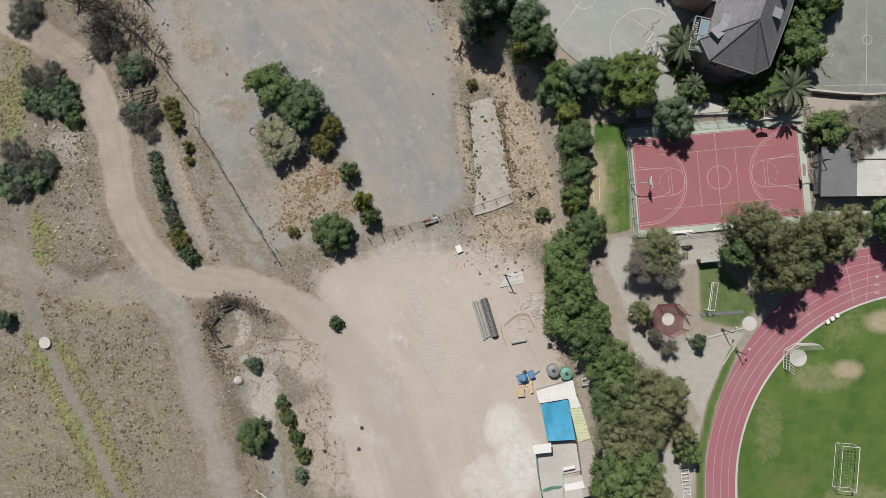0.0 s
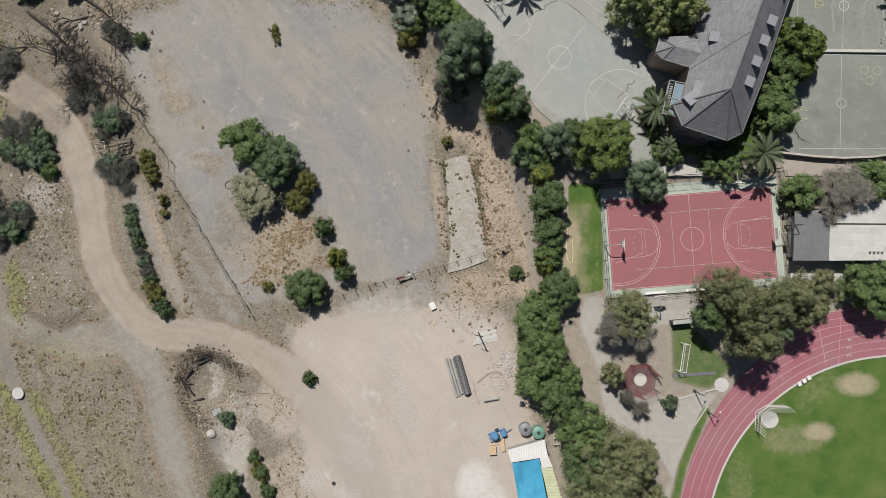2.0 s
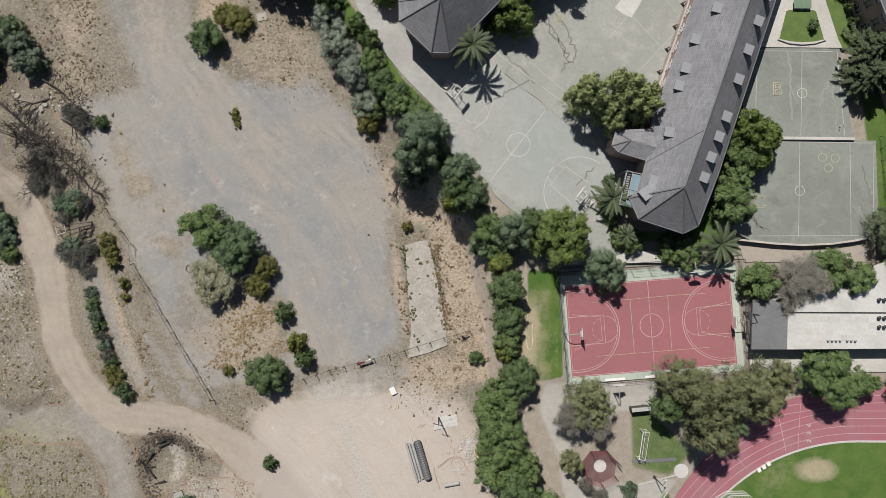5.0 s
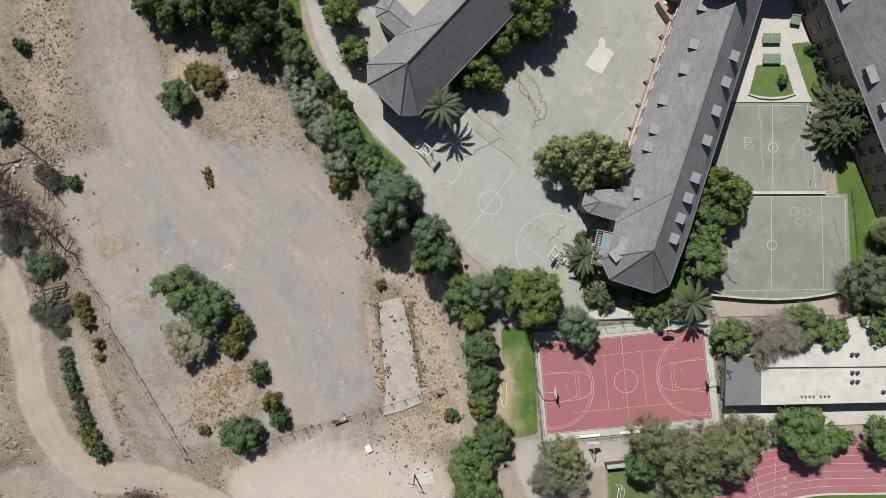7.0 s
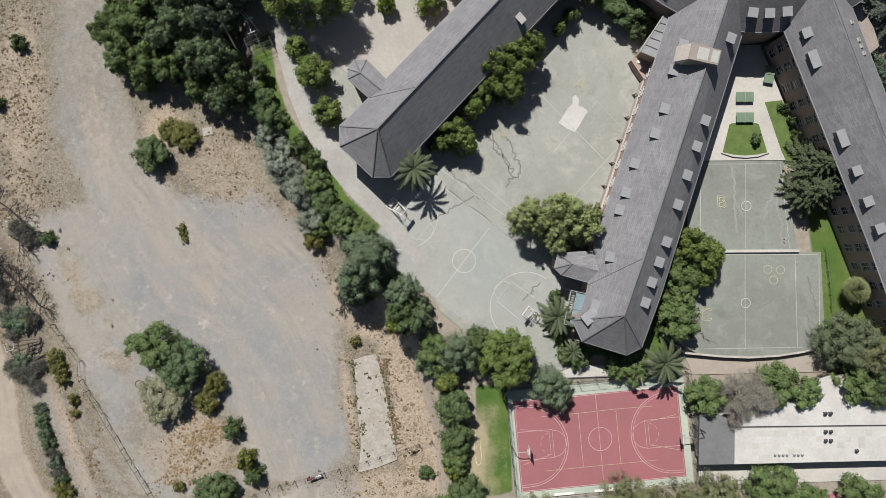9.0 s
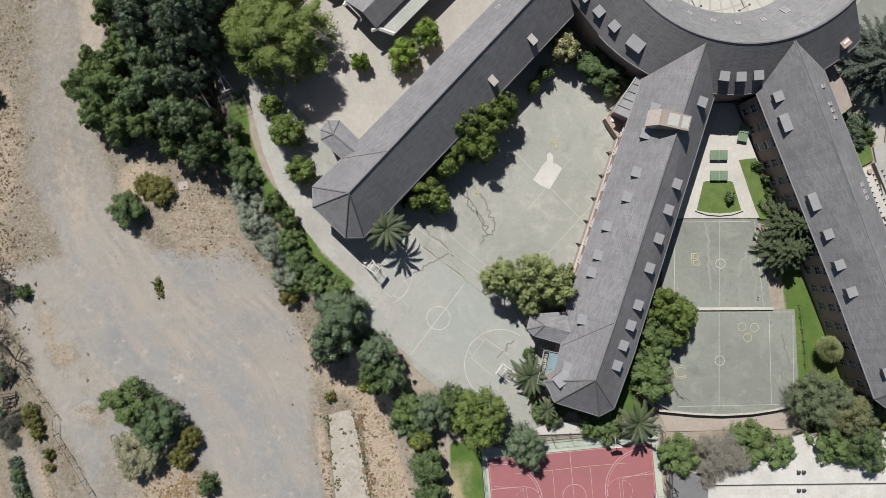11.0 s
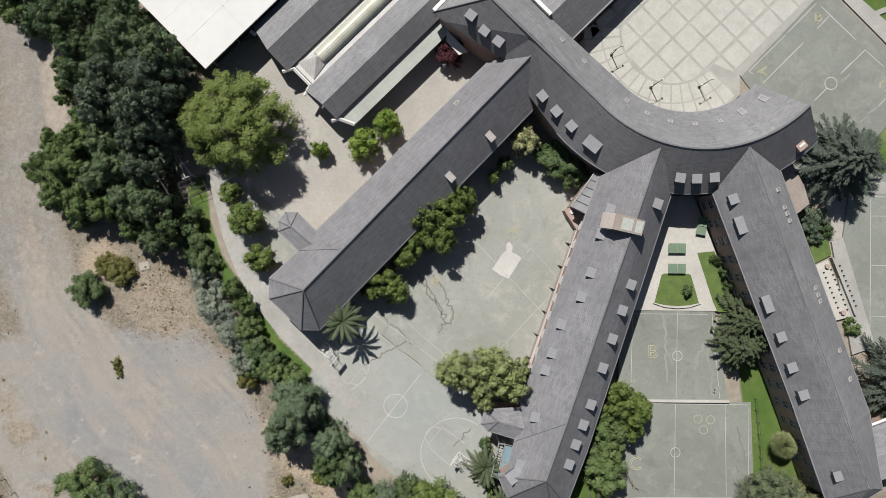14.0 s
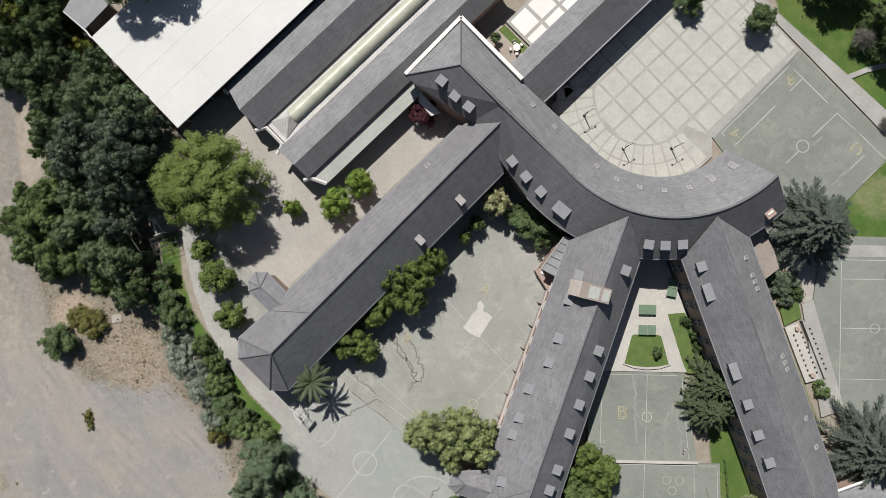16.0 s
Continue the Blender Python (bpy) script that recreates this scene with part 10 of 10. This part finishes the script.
BR = thing("rolled_banner", "rolled dark red and white banner hung on the wire fence", "banner", pose(-2.1, 4.75, set_down(-2.1, 4.75, 1.25), 0, 0, 18))
for k, (u0, u1, r_, mt) in enumerate(((-1.15, -0.35, 0.2, "cloth"), (-0.35, 0.1, 0.17, "maroon"), (0.1, 0.75, 0.14, "concrete"), (0.75, 1.15, 0.19, "white"))):
    bm = bmesh.new()
    tube(bm, [(u0 + (u1 - u0) * q / 4, 0.05 * math.sin(3 * q + k), 0.04 * math.sin(2.2 * q + k)) for q in range(5)], r_, 9)
    part("roll", bm, M[mt], BR)
bm = bmesh.new()
for sx in (-1.0, 1.0):
    rod(bm, (sx, 0, -1.4), (sx, 0, 0.3), 0.05)
part("post", bm, M["dark"], BR)

tagged(part("manhole_cover", disc(bmesh.new(), (-67.6, -15.9, gz(-67.6, -15.9) - 0.3), 0.98, 0.75, 32), M["patch"]), "round pale concrete manhole on the old track", "manhole")
HOSE = [(24.1, 13.5, 0), (23.95, 12.0, 0), (23.83, 10.4, 0), (23.9, 8.6, 0), (24.12, 7.6, 0), (24.45, 7.25, 0), (24.8, 7.6, 0), (24.9, 8.8, 0), (24.8, 10.0, 0), (24.85, 11.3, 0)]
bm = bmesh.new()
tube(bm, [Vector((x, y, gz(x, y) + 0.05)) for x, y, _ in HOSE], 0.05)
tagged(part("garden_hose", bm, M["hose"]), "pale yellow garden hose looped on the worn lawn", "hose")
zz = gz(7, 16)
sbm = prism([(4.4, 23.7), (6.0, 24.3), (8.0, 24.7), (9.0, 21.0), (9.9, 16.6), (10.9, 11.4), (11.4, 7.6), (8.0, 6.2), (5.0, 5.4), (5.5, 10.0), (4.9, 16)], zz - 1.2, zz + 1)
for v in sbm.verts:
    if v.co.z > zz:
        v.co.z = gz(v.co.x, v.co.y) + 0.26
tagged(part("concrete_slab", sbm, M["oldslab"]), "cracked pale concrete slab with weeds on the lot", "slab", kind="structure")
S2 = thing("concrete_cover", "square concrete cover with a hole on the dry ground", "cover", pose(-19.8, 61.4, set_down(-19.8, 61.4), 0, 0, 12))
bm = bmesh.new()
box(bm, -0.8, -0.65, -0.2, 0.8, 0.65, 0.12, bevel=0.03)
part("plate", bm, M["oldslab"], S2)
bm = bmesh.new()
disc(bm, (0.2, -0.2, 0.123), 0.16, 0.02, 12)
part("hole", bm, M["dark"], S2)
for k in range(3):
    tagged(part("tyre", disc(bmesh.new(), ((-19.5, -13.4, -13.9)[k], (-33.5, -29.5, -33.0)[k], gz((-19.5, -13.4, -13.9)[k], (-33.5, -29.5, -33.0)[k])), 0.3, 0.2, 16), M["dark"]), "dark old tyre lying on the dirt", "tyre", "tyres")

# hollow with a little timber bridge
BG = thing("footbridge", "small timber plank bridge over the hollow", "bridge", pose(-33.3, -18.3, gz(-33.3, -18.3) + 0.25, 0, 0, 20))
for k in range(6):
    bm = bmesh.new()
    box(bm, -0.8, -0.55 + 0.18 * k, 0, 0.8, -0.39 + 0.18 * k, 0.07)
    part("plank", bm, M["slab"], BG)
for sx in (-0.9, 0.9):
    bm = bmesh.new()
    box(bm, sx * 0.7 - 0.08, -0.6, -0.9, sx * 0.7 + 0.08, 0.6, -0.003)
    part("beam", bm, M["dead"], BG)
for x, y, t, l in ((-35.6, -9.9, 25, 3.6), (-38.4, -14.6, -50, 3.0), (-36.8, -16.5, 20, 2.0), (-38.6, -12.5, 60, 2.6)):
    plank(x, y, set_down(x, y, 0.15), t, l, 0.25, "dark charred timber in the hollow", "dead", 0.2)
bm = bmesh.new()
bmesh.ops.create_icosphere(bm, subdivisions=2, radius=0.8)
for v in bm.verts:
    v.co *= 1 + 0.22 * noise.noise(v.co * 1.4)
    v.co.z *= 0.6
tagged(part("boulder", bm, M["stone"], None, at=pose(-34.2, -22.0, set_down(-34.2, -22.0, 0.15))), "grey boulder in the hollow", "boulder")
ring_pts = arc((-31.6, 19.6), 0.62, 0, 360, 20)
bm = bmesh.new()
for a, b in zip(ring_pts[:-1], ring_pts[1:]):
    rod(bm, (*a, gz(-31.6, 19.6) + 0.08), (*b, gz(-31.6, 19.6) + 0.08), 0.07, n=5)
tagged(part("hoop_ring", bm, M["rust"]), "rusty steel ring lying on the gravel", "ring")

# old handrail frame with jumbled boards by the dead trees
RK = thing("steel_rack", "old pale handrail frame with jumbled dark boards beside the road", "rack", pose(-51.0, 26.0, set_down(-51.0, 26.0), 0, 0, 4))
for pts in (((-3.2, 0.6, 0.9), (-0.6, 0.8, 1.1), (3.2, 1.0, 1.0)), ((-3.0, -0.6, 0.8), (0.4, 0.1, 0.9), (3.4, 0.6, 0.9))):
    part("rail", tube(bmesh.new(), pts, 0.05), M["dead"], RK)
bm = bmesh.new()
for p, q in (((-3.2, 0.5, 0.9), (-1.6, 0.8, 1.0)), ((-1.6, 0.8, 1.0), (-1.5, -0.4, 1.0)), ((-1.5, -0.4, 1.0), (-2.9, -0.8, 0.85)), ((-2.9, -0.8, 0.85), (-3.2, 0.5, 0.9)), ((-3.2, 0.5, -0.3), (-3.2, 0.5, 0.9)), ((-1.5, -0.4, -0.3), (-1.5, -0.4, 1.0)), ((-1.6, 0.8, -0.3), (-1.6, 0.8, 1.0)), ((-2.9, -0.8, -0.3), (-2.9, -0.8, 0.85))):
    rod(bm, p, q, 0.06)
part("end_frame", bm, M["concrete"], RK, "pale steel end frame")
rng = random.Random(12)
for k in range(11):
    bm = bmesh.new()
    box(bm, -1.0, -0.09, 0, 1.0, 0.09, 0.05)
    part("board", bm, M["dead"], RK, at=pose(rng.uniform(0.2, 2.6), rng.uniform(-2.3, 0.4), rng.uniform(0.25, 0.8), rng.uniform(-8, 8), rng.uniform(-8, 8), rng.choice((12, 20, 75, 95)) + rng.uniform(-12, 12)))


def boulder(x, y, r, seed):
    """A rough block of stone, half sunk in the slope."""
    rng = random.Random(seed)
    bm = bmesh.new()
    bmesh.ops.create_icosphere(bm, subdivisions=2, radius=1.0)
    for v in bm.verts:
        v.co *= rng.uniform(0.7, 1.15)
        v.co = Vector((max(-0.8, min(0.8, v.co.x)) * r, max(-0.7, min(0.75, v.co.y)) * r * 0.8, max(-0.6, min(0.6, v.co.z)) * r * 0.7))
    top = part("boulder", bm, M["rubble"], at=pose(x, y, set_down(x, y) + 0.15 * r, 0, 0, rng.uniform(0, 360)))
    tagged(top, "pale angular boulder on the stony slope", "boulder", "boulders on the slope")


for k, (x, y, r) in enumerate(((-57.3, 46.2, 0.9), (-56.7, 46.9, 0.7), (-58.2, 45.7, 0.5), (-61.8, 48.5, 0.8), (-60.4, 43.8, 0.6), (-61.1, 45.0, 0.5), (-56.5, 43.8, 0.5), (-67.2, 22.3, 0.5), (-66.1, 20.8, 0.6), (-64.5, 19.4, 0.5), (-62.6, 49.4, 0.5), (-55.6, 48.1, 0.4))):
    boulder(x, y, 0.8 * r, 50 + k)

# steel frames under the trees by the hall
TW = thing("pipe_scaffold", "dark steel frame with pipes under the trees", "frame", pose(-9.6, 74.0, gz(-9.6, 74.0), 0, 0, 22))
bm = bmesh.new()
for sx in (-1.9, 0.1, 1.9):
    for sy in (-1.3, 1.3):
        rod(bm, (sx, sy, -0.3), (sx, sy, 2.0), 0.04)
for z in (1.0, 2.0):
    for sy in (-1.3, -0.4, 0.5, 1.3):
        rod(bm, (-1.9, sy, z), (1.9, sy, z), 0.04)
    for sx in (-1.9, 0.1, 1.9):
        rod(bm, (sx, -1.3, z), (sx, 1.3, z), 0.04)
part("rails", bm, M["dark"], TW)
gz0 = gz(-10.8, 77.0)
GT = thing("gate_frame", "white steel pipe gate standing among the dark pipes", "gate", pose(-10.8, 77.0, gz0))
bm = bmesh.new()
gate_pts = [(-1.1, 1.9, 2.9), (1.36, -1.34, 2.9), (-0.1, -1.9, 2.7)]
for p, q in ((gate_pts[0], gate_pts[1]), (gate_pts[1], gate_pts[2]), ((-1.4, 1.5, 2.9), (-0.4, 0.4, 2.9)), ((-0.4, 0.4, 2.9), (0.6, 0.6, 2.9)), ((-0.4, 0.4, 2.9), (0.3, -1.6, 2.8)), ((-1.4, 1.5, 2.9), (-1.1, 1.9, 2.9))):
    rod(bm, p, q, 0.055)
for p in gate_pts + [(-1.4, 1.5, 2.9)]:
    rod(bm, (p[0], p[1], -0.3), p, 0.05)
part("rails", bm, M["white"], GT)
for p, q in (((-17.0, 82.6), (-14.4, 76.6)), ((-14.2, 76.2), (-12.6, 72.6))):
    bm = bmesh.new()
    rod(bm, (*p, gz(*p) + 9.5), (*q, gz(*q) + 6.5), 0.06)
    rod(bm, (*q, gz(*q) - 0.3), (*q, gz(*q) + 6.5), 0.06)
    tagged(part("steel_pipe", bm, M["steel"]), "pale steel pipe propped among the trees", "pipe", "propped pipes")

# ---------------------------------------------------------------- things in the school
for x, y, t in ((66.3, 62.0, 0), (66.3, 65.2, 0), (70.2, 68.7, 80)):
    top = thing("table_tennis_table", "green table tennis table on the paved yard", "table", pose(x, y, 2.3, 0, 0, t), "table tennis tables")
    for sx in (-1, 1):
        bm = bmesh.new()
        box(bm, 0.02 if sx > 0 else -1.37, -0.76, 0.70, 1.37 if sx > 0 else -0.02, 0.76, 0.76)
        part("tabletop", bm, M["pingpong"], top)
        for sy in (-0.55, 0.55):
            bm = bmesh.new()
            rod(bm, (sx * 1.0, sy, 0), (sx * 1.0, sy, 0.7), 0.05)
            part("leg", bm, M["steel"], top)
    bm = bmesh.new()
    box(bm, -0.01, -0.8, 0.763, 0.01, 0.8, 0.9)
    part("net", bm, M["concrete"], top)
top = thing("shrub", "small clipped shrub in the lawn bed", "shrub", pose(67.7, 58.6, 2.42))
part("crown", crown_mesh("dk", 0.9, 1.8, 0.3, 77), None, top)
part("trunk", trunk_mesh(0.9, 1.8, 0.3, 78), None, top)
for u, v in ((38.0, 2.75), (44.4, 3.3)):
    top = thing("bench", "long white bench beside the red court", "bench", pose(u, v, gz(u, v), 0, 0, 5), "benches of the red court")
    bm = bmesh.new()
    box(bm, -1.6, -0.2, 0.42, 1.6, 0.2, 0.48)
    part("seat", bm, M["white"], top)
    for sx in (-1.3, 1.3):
        bm = bmesh.new()
        box(bm, sx - 0.05, -0.15, -0.1, sx + 0.05, 0.15, 0.42)
        part("leg", bm, M["steel"], top)
# seats and planters on the terrace
TP = Plan(90.2, 62.0, -67.5)
for i in range(9):
    for v in (-0.5, 0.75, 2.35):
        x, y = TP(0.2 + 0.85 * i, v)
        bm = bmesh.new()
        box(bm, -0.085, -0.085, 0, 0.085, 0.085, 0.4, bevel=0.015)
        tagged(part("stool", bm, M["dark"], None, at=pose(x, y, 2.25 if v < 2.0 else 2.1, 0, 0, -67)), "small dark stool on the pale terrace", "stool", "stools on the terrace")
for i in range(2):
    x, y = ((90.3, 62.6), (92.9, 55.3))[i]
    bm = bmesh.new()
    disc(bm, (0, 0, 0), 0.32, 0.45, 16, 1.15)
    tagged(part("planter", bm, M["brick"], None, at=pose(x, y, 2.25)), "round brown planter on the terrace", "planter", "terrace planters")
# garden court between the wings, with table and chairs
slab("garden_pad", [(39.3, 108.0), (41.5, 106.0), (44.5, 103.2), (46.8, 105.5), (42.5, 110)], 0.6, 1.5, M["sand"], "bare earth garden court", "garden")
slab("garden_lawn", [(43.0, 110.0), (48.6, 104.6), (45.0, 101.4), (43.5, 102.8), (46.2, 105.2), (42.0, 109.2)], 0.6, 1.54, M["turf"], "green lawn edge of the garden court", "lawn")
WP = slab("white_paving", [(43.2, 110.5), (48.9, 105.0), (62, 118), (56, 123.5)], 0.6, 1.62, M["slab"], "grey paving with big white panels", "paving")
for i in range(3):
    for j in range(2):
        p = Plan(43.2, 110.5, -44)
        u0, v0 = 0.5 + 3.75 * j, 0.5 + 3.9 * i
        part("paving_plate", prism(p.all([(u0, v0), (u0 + 3.2, v0), (u0 + 3.2, v0 + 3.3), (u0, v0 + 3.3)]), 1.5, 1.64), M["white"], WP)
top = thing("garden_table", "round white garden table on the lawn", "table", pose(44.9, 106.3, 1.54))
bm = bmesh.new()
disc(bm, (0, 0, 0.70), 0.6, 0.05, 20)
part("tabletop", bm, M["white"], top)
bm = bmesh.new()
rod(bm, (0, 0, 0), (0, 0, 0.7), 0.06)
disc(bm, (0, 0, 0), 0.3, 0.04, 12)
part("pedestal", bm, M["white"], top)
for k in range(4):
    a = 0.6 + k * 1.4
    top = thing("garden_chair", "white garden chair at a round table", "chair", pose(44.9 + 1.0 * math.cos(a), 106.3 + 1.0 * math.sin(a), 1.54, 0, 0, math.degrees(a)), "garden chairs")
    bm = bmesh.new()
    box(bm, -0.22, -0.22, 0.42, 0.22, 0.22, 0.46)
    part("seat", bm, M["white"], top)
    bm = bmesh.new()
    box(bm, 0.18, -0.22, 0.463, 0.22, 0.22, 0.9)
    part("backrest", bm, M["white"], top)
    for sx in (-0.18, 0.18):
        for sy in (-0.18, 0.18):
            bm = bmesh.new()
            rod(bm, (sx, sy, 0), (sx, sy, 0.42), 0.025)
            part("leg", bm, M["white"], top)
top = thing("shrub", "dark potted shrub in the garden court", "shrub", pose(41.6, 107.6, 1.5))
part("crown", crown_mesh("dk", 0.9, 2.4, 0.5, 79), None, top)
part("trunk", trunk_mesh(0.9, 2.4, 0.5, 80), None, top)
# climbing rack beside the track
LD = thing("ladder_frame", "white steel ladder frame beside the track", "frame", pose(38.6, -37.0, gz(38.6, -37.0), 0, 0, 98))
bm = bmesh.new()
for sy in (-0.6, 0.6):
    rod(bm, (-3.5, sy, 0.0), (3.5, sy, 1.0), 0.05)
for k in range(12):
    rod(bm, (-3.4 + 0.6 * k, -0.6, 0.05 + 0.085 * k), (-3.4 + 0.6 * k, 0.6, 0.05 + 0.085 * k), 0.05)
for sx in (0, 3.4):
    for sy in (-0.6, 0.6):
        rod(bm, (sx, sy, -0.1), (sx, sy, 0.5 + 0.14 * sx), 0.05)
part("rungs", bm, M["white"], LD)
for k in range(3):
    bm = bmesh.new()
    box(bm, -0.3, -0.3, 0, 0.3, 0.3, 0.5, bevel=0.03)
    tagged(part("starting_block", bm, M["white"], None, at=pose(61.2 + 0.75 * k, -11.6 + 0.5 * k, 0, 0, 0, 30)), "white box beside the track", "box", "boxes beside the track")

DG = thing("dugout_bench", "low shelter with a pale green sheet roof over a bench, its shaded inside coloured dark", "shelter", pose(41.9, -1.7, gz(41.9, -1.7), 0, 0, 6))
bm = bmesh.new()
box(bm, -1.5, -0.35, 2.0, 1.5, 0.3, 2.12, bevel=0.03)
part("roof", bm, M["canopy"], DG, "pale green sheet roof")
# panels and seat are coloured dark for the shade under the roof
bm = bmesh.new()
box(bm, -1.4, 0.12, -0.1, 1.4, 0.2, 1.99)
part("back_panel", bm, M["dark"], DG)
for sx in (-1.42, 1.42):
    bm = bmesh.new()
    box(bm, sx - 0.04, -0.32, -0.1, sx + 0.04, 0.2, 1.99)
    part("side_panel", bm, M["dark"], DG)
bm = bmesh.new()
box(bm, -1.3, -0.3, 0.4, 1.3, 0.1, 0.46)
part("seat", bm, M["dark"], DG)
slab("drain_channel", [(41.0, -10.75), (48.0, -10.3), (48.0, -9.75), (41.0, -10.2)], -0.3, 0.03, M["slate2"], "dark grey drain channel across the lawn", "drain")
slab("kerb_lawn", [(41.9, -14.36), (48.0, -12.67), (47.97, -12.45), (41.9, -14.14)], -0.3, 0.14, M["concrete"], "pale concrete kerb of the lawn", "kerb")
slab("kerb_track", [(46.75, -15.35), (44.7, -18.55), (44.55, -18.45), (46.6, -15.25)], -0.3, 0.14, M["concrete"], "pale concrete kerb beside the track", "kerb")
# rubble boards beside the pipes
rngh = random.Random(44)
for k in range(10):
    f = k / 9
    x, y = 14.9 + 2.2 * f + rngh.gauss(0, 0.5), -7.4 - 4.4 * f + rngh.gauss(0, 0.35)
    plank(x, y, set_down(x, y, 0.06 + 0.1 * rngh.random()), rngh.uniform(0, 180), rngh.uniform(0.5, 1.2), rngh.uniform(0.14, 0.3), "broken pale board in the rubble heap", "patch" if k % 3 else "timber")
x, y = 12.3, -15.0
bm = bmesh.new()
rod(bm, (-1.2, 0, 0.28), (1.2, 0.1, 0.28), 0.3, n=14)
tagged(part("concrete_pipe", bm, M["slab"], None, at=pose(x, y, set_down(x, y, 0.02), 0, 0, 8)), "short grey concrete pipe in the dug pit", "pipe")

# orange-brown lines: reddish soil contours by the hollow, netting elsewhere; and loose litter
for k, pts in enumerate(([(-33.4, -17.2), (-29, -15.6), (-24, -15.2), (-20.5, -16.2)], [(-33.0, -16.4), (-30.0, -17.6), (-26, -17.0), (-21.5, -18.6)], [(-38.6, -17.6), (-36, -18.8), (-34.4, -18.4)], [(-30, -8.4), (-27.5, -10.4), (-26, -12.6)], [(-39.8, -14.2), (-39.9, -11.0), (-38.0, -8.9), (-34.4, -8.2), (-30.5, -8.6)], [(9.4, -12.6), (9.7, -14.2), (10.4, -16.0)], [(10.0, -12.6), (12.0, -11.0), (13.7, -11.0), (14.9, -13.0)])):
    line_pts = curve(pts, 8)
    bm = bmesh.new()
    for off in (0.0, 0.55):
        tube(bm, [(x + 0.05 * math.sin(5 * i + k), y + off * 0.5 + 0.08 * math.sin(3.1 * i), gz(x, y) + 0.06 + off * 0.12) for i, (x, y) in enumerate(line_pts)], 0.028, 4)
    tagged(part("safety_net", bm, M["net"]), "orange-brown line of reddish soil and torn netting on the dirt", "netting", "torn netting")
rngl = random.Random(31)
bm = bmesh.new()
for i in range(60):
    if i < 40:
        x, y = rngl.gauss(8.5, 3.2), rngl.gauss(-2.0, 3.0)
    else:
        x, y = rngl.gauss(13.2, 1.3), rngl.gauss(-11.0, 1.6)
    a, ln_ = rngl.uniform(0, 3.14), rngl.uniform(0.25, 0.9)
    z = gz(x, y) + 0.05
    rod(bm, (x - ln_ / 2 * math.cos(a), y - ln_ / 2 * math.sin(a), z), (x + ln_ / 2 * math.cos(a), y + ln_ / 2 * math.sin(a), z + rngl.uniform(0, 0.1)), 0.03, n=4)
tagged(part("litter", bm, M["litter"]), "splintered timber and branch litter on the dirt", "litter", kind="stuff")
